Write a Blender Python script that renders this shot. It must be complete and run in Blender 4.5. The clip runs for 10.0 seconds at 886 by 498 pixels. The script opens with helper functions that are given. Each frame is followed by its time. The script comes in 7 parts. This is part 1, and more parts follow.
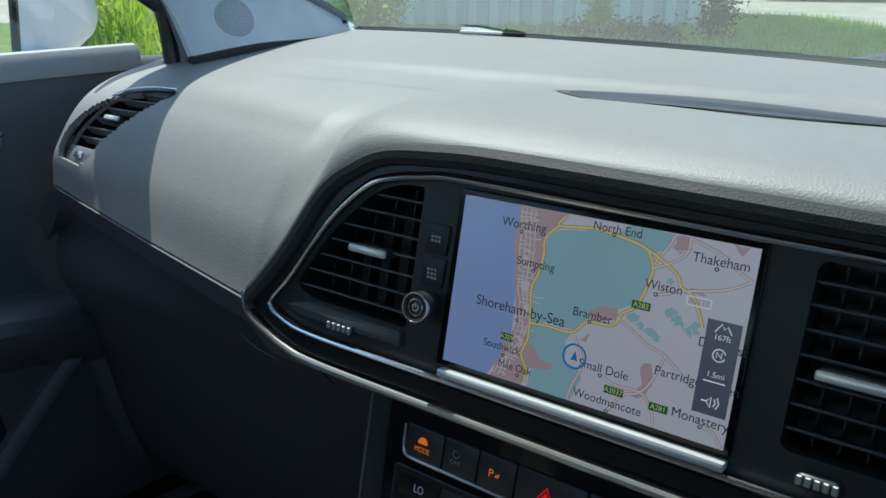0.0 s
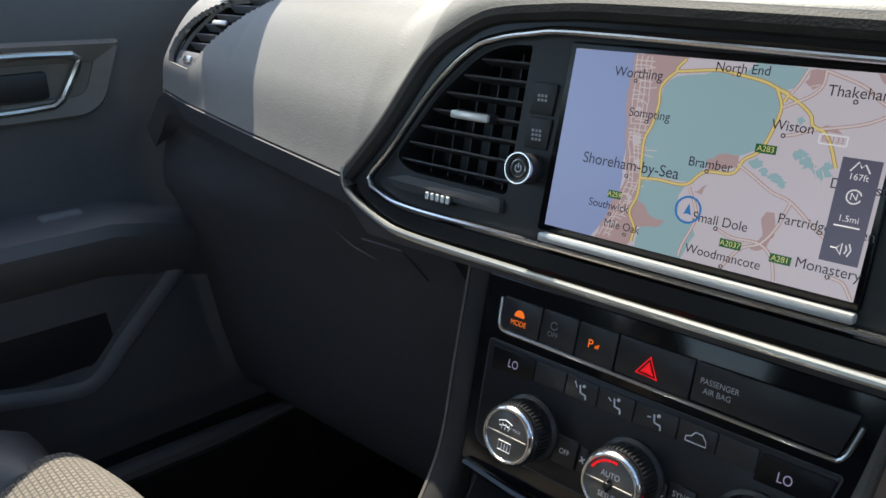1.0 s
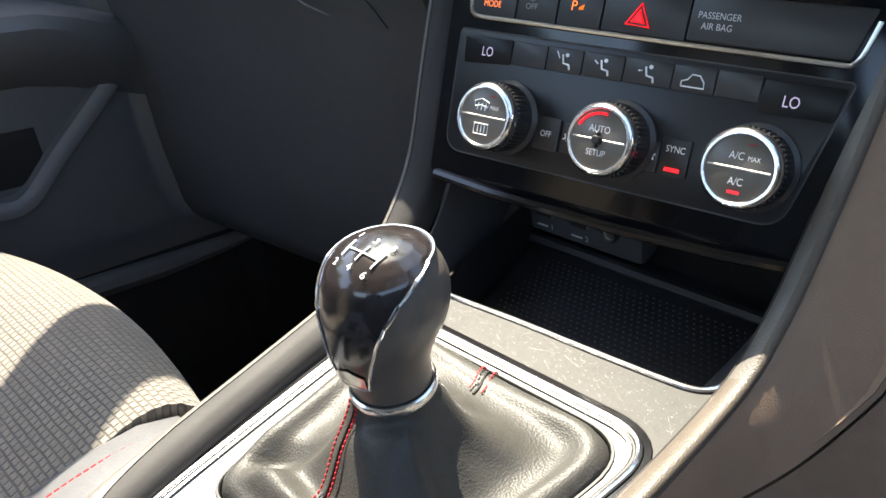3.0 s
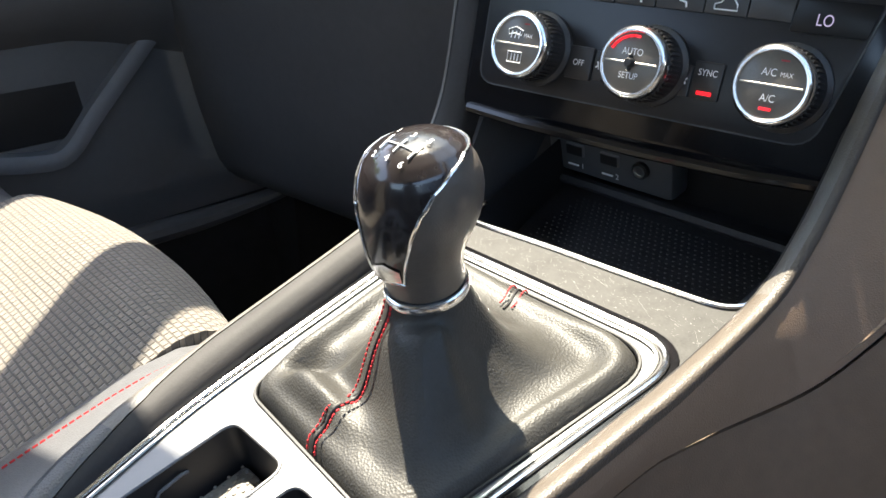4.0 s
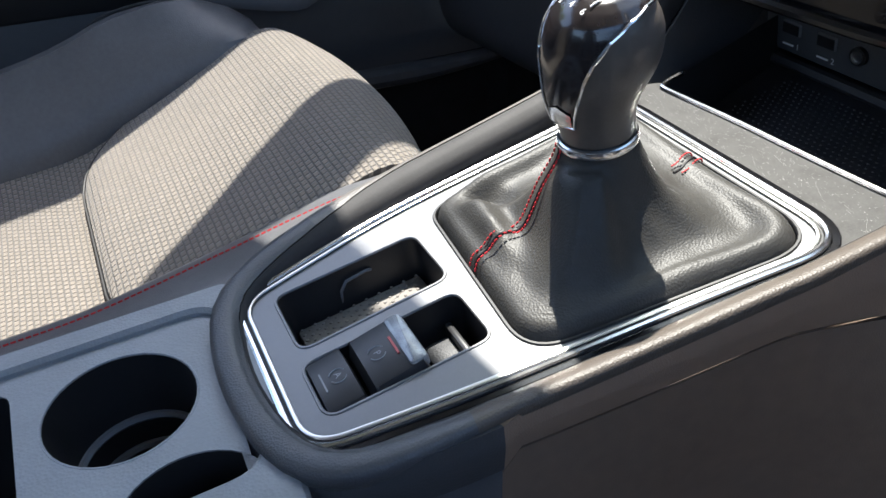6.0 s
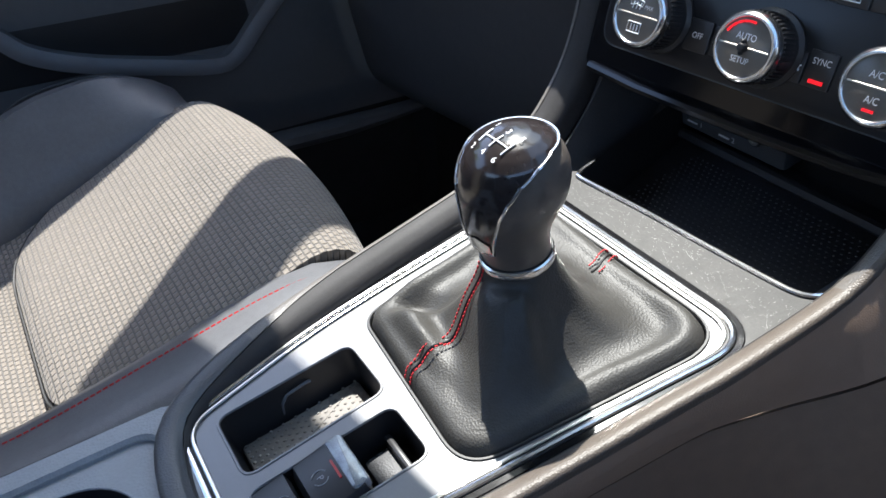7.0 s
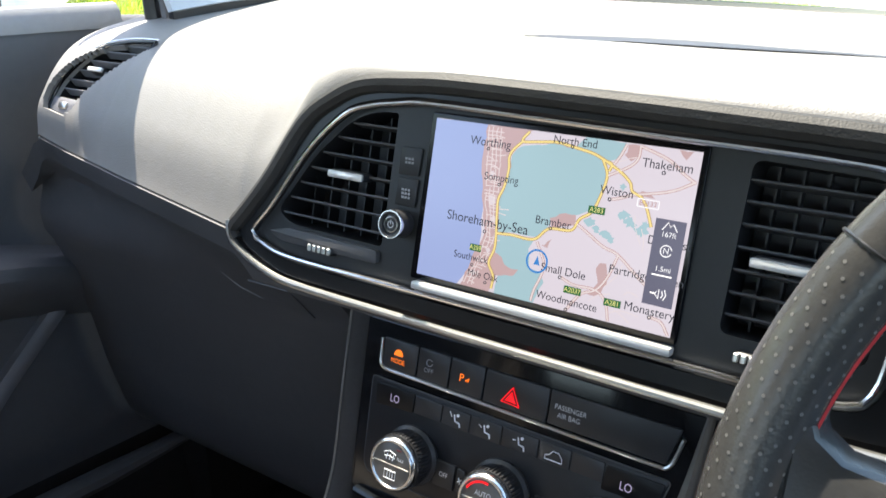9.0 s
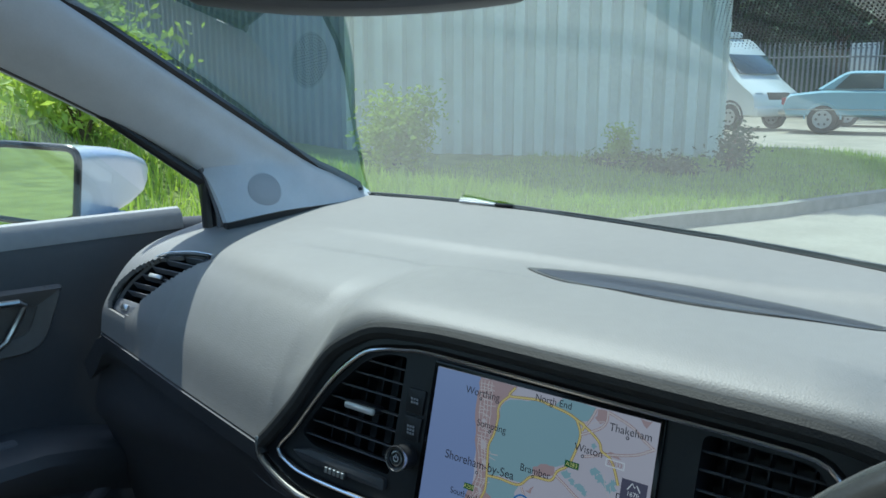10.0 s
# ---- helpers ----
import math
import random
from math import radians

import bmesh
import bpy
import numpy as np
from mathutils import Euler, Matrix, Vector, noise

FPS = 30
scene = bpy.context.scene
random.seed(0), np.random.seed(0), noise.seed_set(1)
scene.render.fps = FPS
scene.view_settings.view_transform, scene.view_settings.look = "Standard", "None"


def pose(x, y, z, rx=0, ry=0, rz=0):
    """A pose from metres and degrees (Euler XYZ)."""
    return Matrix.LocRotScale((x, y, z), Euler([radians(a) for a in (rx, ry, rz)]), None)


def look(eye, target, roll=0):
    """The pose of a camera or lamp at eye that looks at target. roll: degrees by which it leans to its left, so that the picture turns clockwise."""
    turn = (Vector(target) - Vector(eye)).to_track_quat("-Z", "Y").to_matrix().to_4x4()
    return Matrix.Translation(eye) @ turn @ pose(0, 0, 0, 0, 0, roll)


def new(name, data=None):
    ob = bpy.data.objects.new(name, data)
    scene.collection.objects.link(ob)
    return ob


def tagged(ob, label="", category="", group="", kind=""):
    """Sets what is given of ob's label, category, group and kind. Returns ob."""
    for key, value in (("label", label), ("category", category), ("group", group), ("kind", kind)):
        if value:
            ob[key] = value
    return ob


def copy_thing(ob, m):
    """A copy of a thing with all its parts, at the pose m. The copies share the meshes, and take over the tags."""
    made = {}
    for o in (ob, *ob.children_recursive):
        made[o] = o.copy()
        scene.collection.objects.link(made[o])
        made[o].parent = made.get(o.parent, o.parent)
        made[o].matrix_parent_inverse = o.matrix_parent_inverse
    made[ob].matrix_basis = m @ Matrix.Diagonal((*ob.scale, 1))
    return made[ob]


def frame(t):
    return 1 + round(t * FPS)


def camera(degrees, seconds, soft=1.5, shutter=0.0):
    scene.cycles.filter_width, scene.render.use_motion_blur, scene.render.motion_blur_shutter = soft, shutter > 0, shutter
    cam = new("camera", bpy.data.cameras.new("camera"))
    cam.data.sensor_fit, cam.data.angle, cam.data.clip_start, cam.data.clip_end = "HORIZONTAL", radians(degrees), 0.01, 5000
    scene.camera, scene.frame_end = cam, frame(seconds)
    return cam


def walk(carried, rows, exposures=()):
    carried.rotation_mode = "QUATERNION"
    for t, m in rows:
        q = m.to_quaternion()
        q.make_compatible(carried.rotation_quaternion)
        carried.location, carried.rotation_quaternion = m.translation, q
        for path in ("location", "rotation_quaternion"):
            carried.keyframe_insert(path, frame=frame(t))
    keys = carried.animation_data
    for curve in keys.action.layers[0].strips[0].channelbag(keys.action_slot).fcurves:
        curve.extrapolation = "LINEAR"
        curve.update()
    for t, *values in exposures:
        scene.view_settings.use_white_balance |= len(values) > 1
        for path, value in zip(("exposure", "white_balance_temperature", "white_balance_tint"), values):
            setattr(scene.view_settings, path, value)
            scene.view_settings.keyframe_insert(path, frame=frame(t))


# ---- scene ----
cam = camera(58.9, 10.0, shutter=0.1)
EXPOSURES = [(0.0, 0.27, 5700, -2), (0.5, 0.55, 6200, 8), (1.0, 0.97, 6650, 8), (1.7, 1.68, 7050, 8), (2.5, 2.18, 7000, 9), (4.0, 2.16, 7000, 9), (4.5, 2.06, 7000, 9), (5.2, 1.74, 6800, 9), (6.5, 1.44, 6000, 11), (7.5, 1.52, 6050, 10), (8.3, 1.88, 6700, 9), (9.0, 1.82, 6800, 10), (9.4, 1.0, 6900, 8), (9.6, 0.8, 6500, 7), (10.0, 0.18, 5500, -3)]
PATH = [
    (0, (0.168, -0.359, 1.113), (-0.919, 1.175, 0.433), -0.4),
    (0.5, (0.173, -0.376, 1.076), (-1.045, 1.058, 0.399), -0.5),
    (1, (0.169, -0.374, 1.035), (-1.087, 1.01, 0.325), -0.6),
    (1.5, (0.162, -0.383, 0.999), (-1.067, 0.992, 0.226), -0.7),
    (2, (0.167, -0.391, 0.94), (-1.02, 1.003, 0.135), -0.3),
    (2.5, (0.168, -0.395, 0.903), (-0.945, 1.033, 0.053), -0.1),
    (4, (0.181, -0.417, 0.85), (-0.978, 0.95, -0.038), -0.3),
    (4.5, (0.198, -0.436, 0.849), (-1.126, 0.739, -0.082), -0.4),
    (5, (0.215, -0.431, 0.846), (-1.176, 0.567, -0.188), -0.7),
    (6.3, (0.222, -0.429, 0.857), (-1.162, 0.437, -0.298), -1.0),
    (6.5, (0.22, -0.425, 0.872), (-1.158, 0.449, -0.284), -1.3),
    (7, (0.213, -0.415, 0.906), (-1.099, 0.584, -0.226), -1.5),
    (7.5, (0.21, -0.414, 0.938), (-1.013, 0.764, -0.119), -1.1),
    (8, (0.205, -0.409, 0.974), (-0.94, 0.927, 0.023), -0.8),
    (8.3, (0.195, -0.406, 1.011), (-0.877, 1.004, 0.083), -0.7),
    (8.5, (0.198, -0.403, 1.026), (-0.865, 1.051, 0.155), -0.7),
    (9, (0.199, -0.399, 1.083), (-0.835, 1.16, 0.375), -0.1),
    (9.5, (0.209, -0.39, 1.116), (-0.826, 1.236, 0.585), 0.7),
    (10, (0.256, -0.42, 1.181), (-0.932, 1.142, 0.797), -0.0),
]
walk(cam, [(t, look(eye, target, roll)) for t, eye, target, roll in PATH], EXPOSURES)

# ---- world and sun ----
SUN_WAY = Vector((-0.43, 0.20, 1.0)).normalized()
world = bpy.data.worlds.new("world")
scene.world = world
world.use_nodes = True
wn = world.node_tree
sky = wn.nodes.new("ShaderNodeTexSky")
sky.sky_type, sky.sun_disc = "NISHITA", False
sky.sun_elevation = math.asin(SUN_WAY.z)
sky.sun_rotation = math.atan2(SUN_WAY.x, SUN_WAY.y)
sky.air_density, sky.dust_density = 1.0, 1.5
wn.links.new(sky.outputs[0], wn.nodes["Background"].inputs[0])
wn.nodes["Background"].inputs[1].default_value = 0.24
sun_data = bpy.data.lights.new("sun", "SUN")
sun_data.energy, sun_data.angle, sun_data.color = 5.0, radians(0.6), (1.0, 0.945, 0.83)
sun = new("sun", sun_data)
sun.matrix_world = Matrix.Translation((0, 0, 20)) @ SUN_WAY.to_track_quat("Z", "Y").to_matrix().to_4x4()


# ---- materials ----
def material(name, color, rough=0.5, metal=0.0, vary=0.0, scale=20.0, bump=0.0, bump_scale=400.0, voronoi=False, coat=0.0, fine=0.0, emit=0.0, tint=None, spec=0.5, rough_vary=0.0):
    """A principled material with stains at one scale, grain at another and a fine relief."""
    m = bpy.data.materials.new(name)
    m.use_nodes = True
    n, l = m.node_tree.nodes, m.node_tree.links
    b = n["Principled BSDF"]
    b.inputs["Base Color"].default_value = (*color, 1)
    b.inputs["Roughness"].default_value = rough
    b.inputs["Metallic"].default_value = metal
    b.inputs["Coat Weight"].default_value = coat
    b.inputs["Coat Roughness"].default_value = 0.04
    b.inputs["Specular IOR Level"].default_value = spec
    if emit:
        b.inputs["Emission Color"].default_value = (*color, 1)
        b.inputs["Emission Strength"].default_value = emit
    co = n.new("ShaderNodeTexCoord")
    if vary:
        t = n.new("ShaderNodeTexNoise")
        t.inputs["Scale"].default_value, t.inputs["Detail"].default_value = scale, 5
        g = n.new("ShaderNodeTexNoise")
        g.inputs["Scale"].default_value, g.inputs["Detail"].default_value = scale * 14, 2
        l.new(co.outputs["Object"], t.inputs["Vector"])
        l.new(co.outputs["Object"], g.inputs["Vector"])
        add = n.new("ShaderNodeMath")
        add.operation = "MULTIPLY_ADD"
        add.inputs[1].default_value = 0.5
        l.new(g.outputs["Fac"], add.inputs[0])
        l.new(t.outputs["Fac"], add.inputs[2])
        r = n.new("ShaderNodeMapRange")
        r.inputs[1].default_value, r.inputs[2].default_value = 0.45, 1.05
        l.new(add.outputs[0], r.inputs[0])
        mix = n.new("ShaderNodeMix")
        mix.data_type = "RGBA"
        lo = tint or tuple(c * (1 - vary) for c in color)
        mix.inputs[6].default_value = (*lo, 1)
        mix.inputs[7].default_value = (*[min(1, c * (1 + vary)) for c in color], 1)
        l.new(r.outputs[0], mix.inputs[0])
        l.new(mix.outputs[2], b.inputs["Base Color"])
        if rough_vary:
            rr = n.new("ShaderNodeMapRange")
            rr.inputs[3].default_value, rr.inputs[4].default_value = max(0.02, rough - rough_vary), min(1, rough + rough_vary)
            l.new(add.outputs[0], rr.inputs[0])
            l.new(rr.outputs[0], b.inputs["Roughness"])
    if bump:
        v = n.new("ShaderNodeTexVoronoi" if voronoi else "ShaderNodeTexNoise")
        v.inputs["Scale"].default_value = bump_scale
        l.new(co.outputs["Object"], v.inputs["Vector"])
        k = n.new("ShaderNodeBump")
        k.inputs["Strength"].default_value, k.inputs["Distance"].default_value = bump, fine or 0.001
        l.new(v.outputs[0], k.inputs["Height"])
        l.new(k.outputs[0], b.inputs["Normal"])
    return m


def woven(name, light, dark, pitch):
    """Cloth woven in staggered cells, row by row across the seat."""
    m = bpy.data.materials.new(name)
    m.use_nodes = True
    n, l = m.node_tree.nodes, m.node_tree.links
    b = n["Principled BSDF"]
    b.inputs["Roughness"].default_value = 0.9
    b.inputs["Sheen Weight"].default_value = 0.2
    co = n.new("ShaderNodeTexCoord")
    bend = n.new("ShaderNodeTexNoise")
    bend.inputs["Scale"].default_value, bend.inputs["Detail"].default_value = 60, 2
    shift = n.new("ShaderNodeVectorMath")
    shift.operation = "MULTIPLY_ADD"
    shift.inputs[1].default_value = (0.0012, 0.0012, 0)
    l.new(co.outputs["Object"], bend.inputs["Vector"])
    l.new(bend.outputs["Color"], shift.inputs[0])
    l.new(co.outputs["Object"], shift.inputs[2])
    cell = n.new("ShaderNodeTexBrick")
    cell.offset, cell.offset_frequency = 0.5, 2
    cell.inputs["Color1"].default_value, cell.inputs["Color2"].default_value, cell.inputs["Mortar"].default_value = (1, 1, 1, 1), (0.72, 0.72, 0.72, 1), (0, 0, 0, 1)
    cell.inputs["Scale"].default_value = 1.0
    cell.inputs["Brick Width"].default_value, cell.inputs["Row Height"].default_value = pitch * 1.25, pitch
    cell.inputs["Mortar Size"].default_value, cell.inputs["Mortar Smooth"].default_value = pitch * 0.22, 0.9
    l.new(shift.outputs[0], cell.inputs["Vector"])
    st = n.new("ShaderNodeTexNoise")
    st.inputs["Scale"].default_value, st.inputs["Detail"].default_value = 9, 6
    l.new(co.outputs["Object"], st.inputs["Vector"])
    mul = n.new("ShaderNodeMath")
    mul.operation = "MULTIPLY_ADD"
    mul.inputs[1].default_value = 0.45
    l.new(st.outputs["Fac"], mul.inputs[0])
    l.new(cell.outputs["Color"], mul.inputs[2])
    r = n.new("ShaderNodeMapRange")
    r.inputs[1].default_value, r.inputs[2].default_value = 0.05, 1.25
    l.new(mul.outputs[0], r.inputs[0])
    mix = n.new("ShaderNodeMix")
    mix.data_type = "RGBA"
    mix.inputs[6].default_value, mix.inputs[7].default_value = (*dark, 1), (*light, 1)
    l.new(r.outputs[0], mix.inputs[0])
    l.new(mix.outputs[2], b.inputs["Base Color"])
    k = n.new("ShaderNodeBump")
    k.inputs["Strength"].default_value, k.inputs["Distance"].default_value = 0.9, 0.0013
    l.new(cell.outputs["Color"], k.inputs["Height"])
    l.new(k.outputs[0], b.inputs["Normal"])
    return m


def glass(name, tint=(1, 1, 1), rough=0.0, power=2.6, least=0.08):
    """A thin pane: clear, with a faint mirror on it."""
    m = bpy.data.materials.new(name)
    m.use_nodes = True
    n, l = m.node_tree.nodes, m.node_tree.links
    n.remove(n["Principled BSDF"])
    out = n["Material Output"]
    a, g, mx, f = n.new("ShaderNodeBsdfTransparent"), n.new("ShaderNodeBsdfGlossy"), n.new("ShaderNodeMixShader"), n.new("ShaderNodeLayerWeight")
    a.inputs[0].default_value = (*tint, 1)
    g.inputs["Roughness"].default_value = rough
    p = n.new("ShaderNodeMath")
    p.operation = "POWER"
    p.inputs[1].default_value = power
    q = n.new("ShaderNodeMath")
    q.operation = "MULTIPLY_ADD"
    q.inputs[1].default_value, q.inputs[2].default_value = 0.9, least
    l.new(f.outputs["Facing"], p.inputs[0])
    l.new(p.outputs[0], q.inputs[0])
    l.new(q.outputs[0], mx.inputs[0])
    l.new(a.outputs[0], mx.inputs[1])
    l.new(g.outputs[0], mx.inputs[2])
    l.new(mx.outputs[0], out.inputs[0])
    return m


def leafy(name, color, scale=4.0):
    """Thin green leaf: half of the light goes through it."""
    m = material(name, color, 0.6, vary=0.5, scale=scale)
    n, l = m.node_tree.nodes, m.node_tree.links
    b, out = n["Principled BSDF"], n["Material Output"]
    t, mx = n.new("ShaderNodeBsdfTranslucent"), n.new("ShaderNodeMixShader")
    t.inputs[0].default_value = (color[0] * 1.25, color[1] * 1.25, color[2] * .8, 1)
    mx.inputs[0].default_value = 0.45
    l.new(b.outputs[0], mx.inputs[1])
    l.new(t.outputs[0], mx.inputs[2])
    l.new(mx.outputs[0], out.inputs[0])
    return m


def glow(name, color, strength):
    m = bpy.data.materials.new(name)
    m.use_nodes = True
    n, l = m.node_tree.nodes, m.node_tree.links
    b = n["Principled BSDF"]
    b.inputs["Base Color"].default_value = (*[c * 0.03 for c in color], 1)
    b.inputs["Roughness"].default_value = 0.25
    b.inputs["Emission Color"].default_value = (*color, 1)
    b.inputs["Emission Strength"].default_value = strength
    return m


M_PAD = material("dash soft plastic", (0.215, 0.206, 0.197), 0.55, vary=0.07, scale=6, bump=0.26, bump_scale=750, voronoi=True, fine=0.0006)
M_DARK = material("black grained plastic", (0.055, 0.056, 0.060), 0.55, vary=0.15, scale=8, bump=0.25, bump_scale=900, voronoi=True, fine=0.0006)
# darker copy of the side plastic: the shade low down is in its colour
M_SIDESHADE = material("side plastic with shade in its brown", (0.185, 0.130, 0.093), 0.6, vary=0.15, scale=8, bump=0.25, bump_scale=1300, voronoi=True, fine=0.0006)
M_REARPAD = material("black grained rear pad", (0.075, 0.076, 0.080), 0.42, vary=0.12, scale=10, bump=0.3, bump_scale=900, voronoi=True, fine=0.0006)
# the brown holds warm light bounced in from the yard
M_SIDE = material("side plastic with bounced light in its brown", (0.245, 0.168, 0.117), 0.55, vary=0.1, scale=8, bump=0.25, bump_scale=1300, voronoi=True, fine=0.0006)
M_RIM = material("console rim plastic", (0.125, 0.114, 0.103), 0.44, vary=0.12, scale=10, bump=0.3, bump_scale=900, voronoi=True, fine=0.0006)
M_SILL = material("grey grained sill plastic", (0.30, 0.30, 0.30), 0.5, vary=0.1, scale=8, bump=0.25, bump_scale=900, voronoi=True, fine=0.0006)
M_DOOR = material("dark grey door plastic", (0.080, 0.082, 0.088), 0.5, vary=0.1, scale=8, bump=0.25, bump_scale=900, voronoi=True, fine=0.0006)
M_GLOSS = material("piano black", (0.006, 0.006, 0.007), 0.10, vary=0.2, scale=30, rough_vary=0.05, spec=0.4)
M_SURROUND = material("satin black surround", (0.008, 0.008, 0.009), 0.3, vary=0.2, scale=30, spec=0.3)
M_FACEPLATE = material("satin charcoal face", (0.020, 0.021, 0.022), 0.42, vary=0.15, scale=30, spec=0.35)
M_SEATSKIN = material("black seat leather", (0.088, 0.089, 0.094), 0.42, vary=0.2, scale=15, bump=0.22, bump_scale=900, voronoi=True, fine=0.0005)
M_LEDGE = material("silver ledge lacquer", (0.66, 0.65, 0.62), 0.32, 0.35, vary=0.06, scale=40)
M_BLACK = material("matt black plastic", (0.012, 0.012, 0.013), 0.5, vary=0.2, scale=40)
M_KEY = material("button black", (0.024, 0.024, 0.026), 0.38, vary=0.15, scale=60)
M_CHROME = material("chrome", (0.78, 0.78, 0.79), 0.17, 1.0, vary=0.06, scale=40, rough_vary=0.05)
M_FACE = material("warm grey knob face", (0.145, 0.128, 0.108), 0.32, vary=0.15, scale=60)
M_STRIP = material("mid grey plastic strip", (0.15, 0.15, 0.16), 0.55, vary=0.08, scale=10, bump=0.2, bump_scale=900, voronoi=True, fine=0.0006)
M_MESHBASE = material("dark grille mesh", (0.060, 0.060, 0.060), 0.6, vary=0.15, scale=60)
M_SLAT = material("vent slat plastic", (0.070, 0.070, 0.074), 0.35, vary=0.15, scale=30)
M_SCRATCH = material("worn scratch", (0.30, 0.30, 0.29), 0.35, 0.5)
M_RIMR = material("brown grained rim plastic", (0.090, 0.074, 0.060), 0.48, vary=0.14, scale=10, bump=0.34, bump_scale=1000, voronoi=True, fine=0.0006)
M_PANEL = material("slate black panel", (0.014, 0.014, 0.016), 0.32, vary=0.15, scale=30, spec=0.35)
M_CAP = material("dark lacquered cap", (0.020, 0.016, 0.016), 0.17, vary=0.2, scale=30, coat=0.3, rough_vary=0.05)
M_SATIN = material("satin chrome", (0.62, 0.61, 0.58), 0.28, 1.0, vary=0.06, scale=40)
M_SILVER = material("dark silver lacquer", (0.185, 0.186, 0.190), 0.34, 0.35, spec=0.35, vary=0.06, scale=45, bump=0.05, bump_scale=300, fine=0.0002, rough_vary=0.05)
M_WORN = material("scratched dark silver lacquer", (0.046, 0.045, 0.043), 0.36, 0.12, vary=0.45, scale=70, bump=0.25, bump_scale=700, fine=0.0002, rough_vary=0.3, spec=0.22)
M_WORNCHROME = material("worn clear lacquer", (0.33, 0.34, 0.35), 0.28, 0.4, vary=0.5, scale=150, rough_vary=0.2)
M_LEATHER = material("black leather", (0.046, 0.044, 0.040), 0.49, spec=0.36, vary=0.2, scale=15, bump=0.34, bump_scale=900, voronoi=True, fine=0.0005)
M_KNOB = material("knob leather", (0.105, 0.090, 0.077), 0.31, vary=0.15, scale=25, bump=0.1, bump_scale=1100, voronoi=True, fine=0.0004)
M_RED = material("red thread", (0.50, 0.02, 0.025), 0.7, vary=0.2, scale=300)
M_CLOTH = woven("ribbed seat cloth", (0.205, 0.177, 0.146), (0.070, 0.064, 0.058), 0.0051)
M_RUBBER = material("dotted rubber", (0.20, 0.185, 0.17), 0.7, vary=0.15, scale=40, bump=0.2, bump_scale=300)
M_TRAYMAT = material("black tray rubber", (0.022, 0.022, 0.024), 0.6, vary=0.2, scale=40, bump=0.2, bump_scale=300)
M_CARPET = material("black carpet", (0.013, 0.013, 0.015), 1.0, vary=0.3, scale=60, bump=0.8, bump_scale=500)
M_PILLAR = material("grey pillar cloth", (0.60, 0.625, 0.66), 0.85, vary=0.06, scale=30, bump=0.3, bump_scale=1200)
M_WHITE = material("white print", (0.86, 0.86, 0.87), 0.5)
M_GREYPRINT = material("grey print", (0.32, 0.32, 0.33), 0.5)
M_PALEPRINT = material("pale grey print", (0.60, 0.60, 0.61), 0.5)
M_SEAL = material("black rubber seal", (0.012, 0.012, 0.013), 0.36, vary=0.2, scale=40)
M_GLASS = glass("car glass", (0.93, 0.96, 0.94))
M_SCREENGLASS = glass("tinted windscreen glass", (0.80, 0.93, 0.89), power=2.0, least=0.15)
M_MIRROR = material("mirror", (0.85, 0.87, 0.87), 0.01, 1.0)
M_BODY = material("pale silver car paint", (0.55, 0.60, 0.66), 0.35, 0.3, vary=0.03, scale=10, coat=0.8)


# ---- mesh helpers ----
def thing(name, label, category, at=None, group="", kind=""):
    ob = new(name)
    ob.matrix_world = at if at is not None else Matrix.Identity(4)
    ob.empty_display_size = 0.05
    return tagged(ob, label, category, group, kind)


def part(name, bm, mat, parent=None, label="", smooth=True, angle=35):
    me = bpy.data.meshes.new(name)
    bmesh.ops.recalc_face_normals(bm, faces=bm.faces)
    if smooth:
        for f in bm.faces:
            f.smooth = True
        for e in bm.edges:
            if len(e.link_faces) == 2 and e.calc_face_angle(0) > radians(angle):
                e.smooth = False
    bm.to_mesh(me)
    bm.free()
    me.materials.append(mat)
    ob = new(name, me)
    if parent is not None:
        ob.parent = parent
    if label:
        ob["label"] = label
    return ob


def box(bm, x0, x1, y0, y1, z0, z1, bevel=0.0, seg=2, m=None):
    r = bmesh.ops.create_cube(bm, size=1)
    vs = r["verts"]
    bmesh.ops.scale(bm, vec=(x1 - x0, y1 - y0, z1 - z0), verts=vs)
    bmesh.ops.translate(bm, vec=((x0 + x1) / 2, (y0 + y1) / 2, (z0 + z1) / 2), verts=vs)
    if m is not None:
        bmesh.ops.transform(bm, matrix=m, verts=vs)
    if bevel:
        es = list({e for v in vs for e in v.link_edges})
        bmesh.ops.bevel(bm, geom=es, offset=bevel, segments=seg, affect="EDGES", profile=0.5)
    return bm


def boxed(*a, **k):
    return box(bmesh.new(), *a, **k)


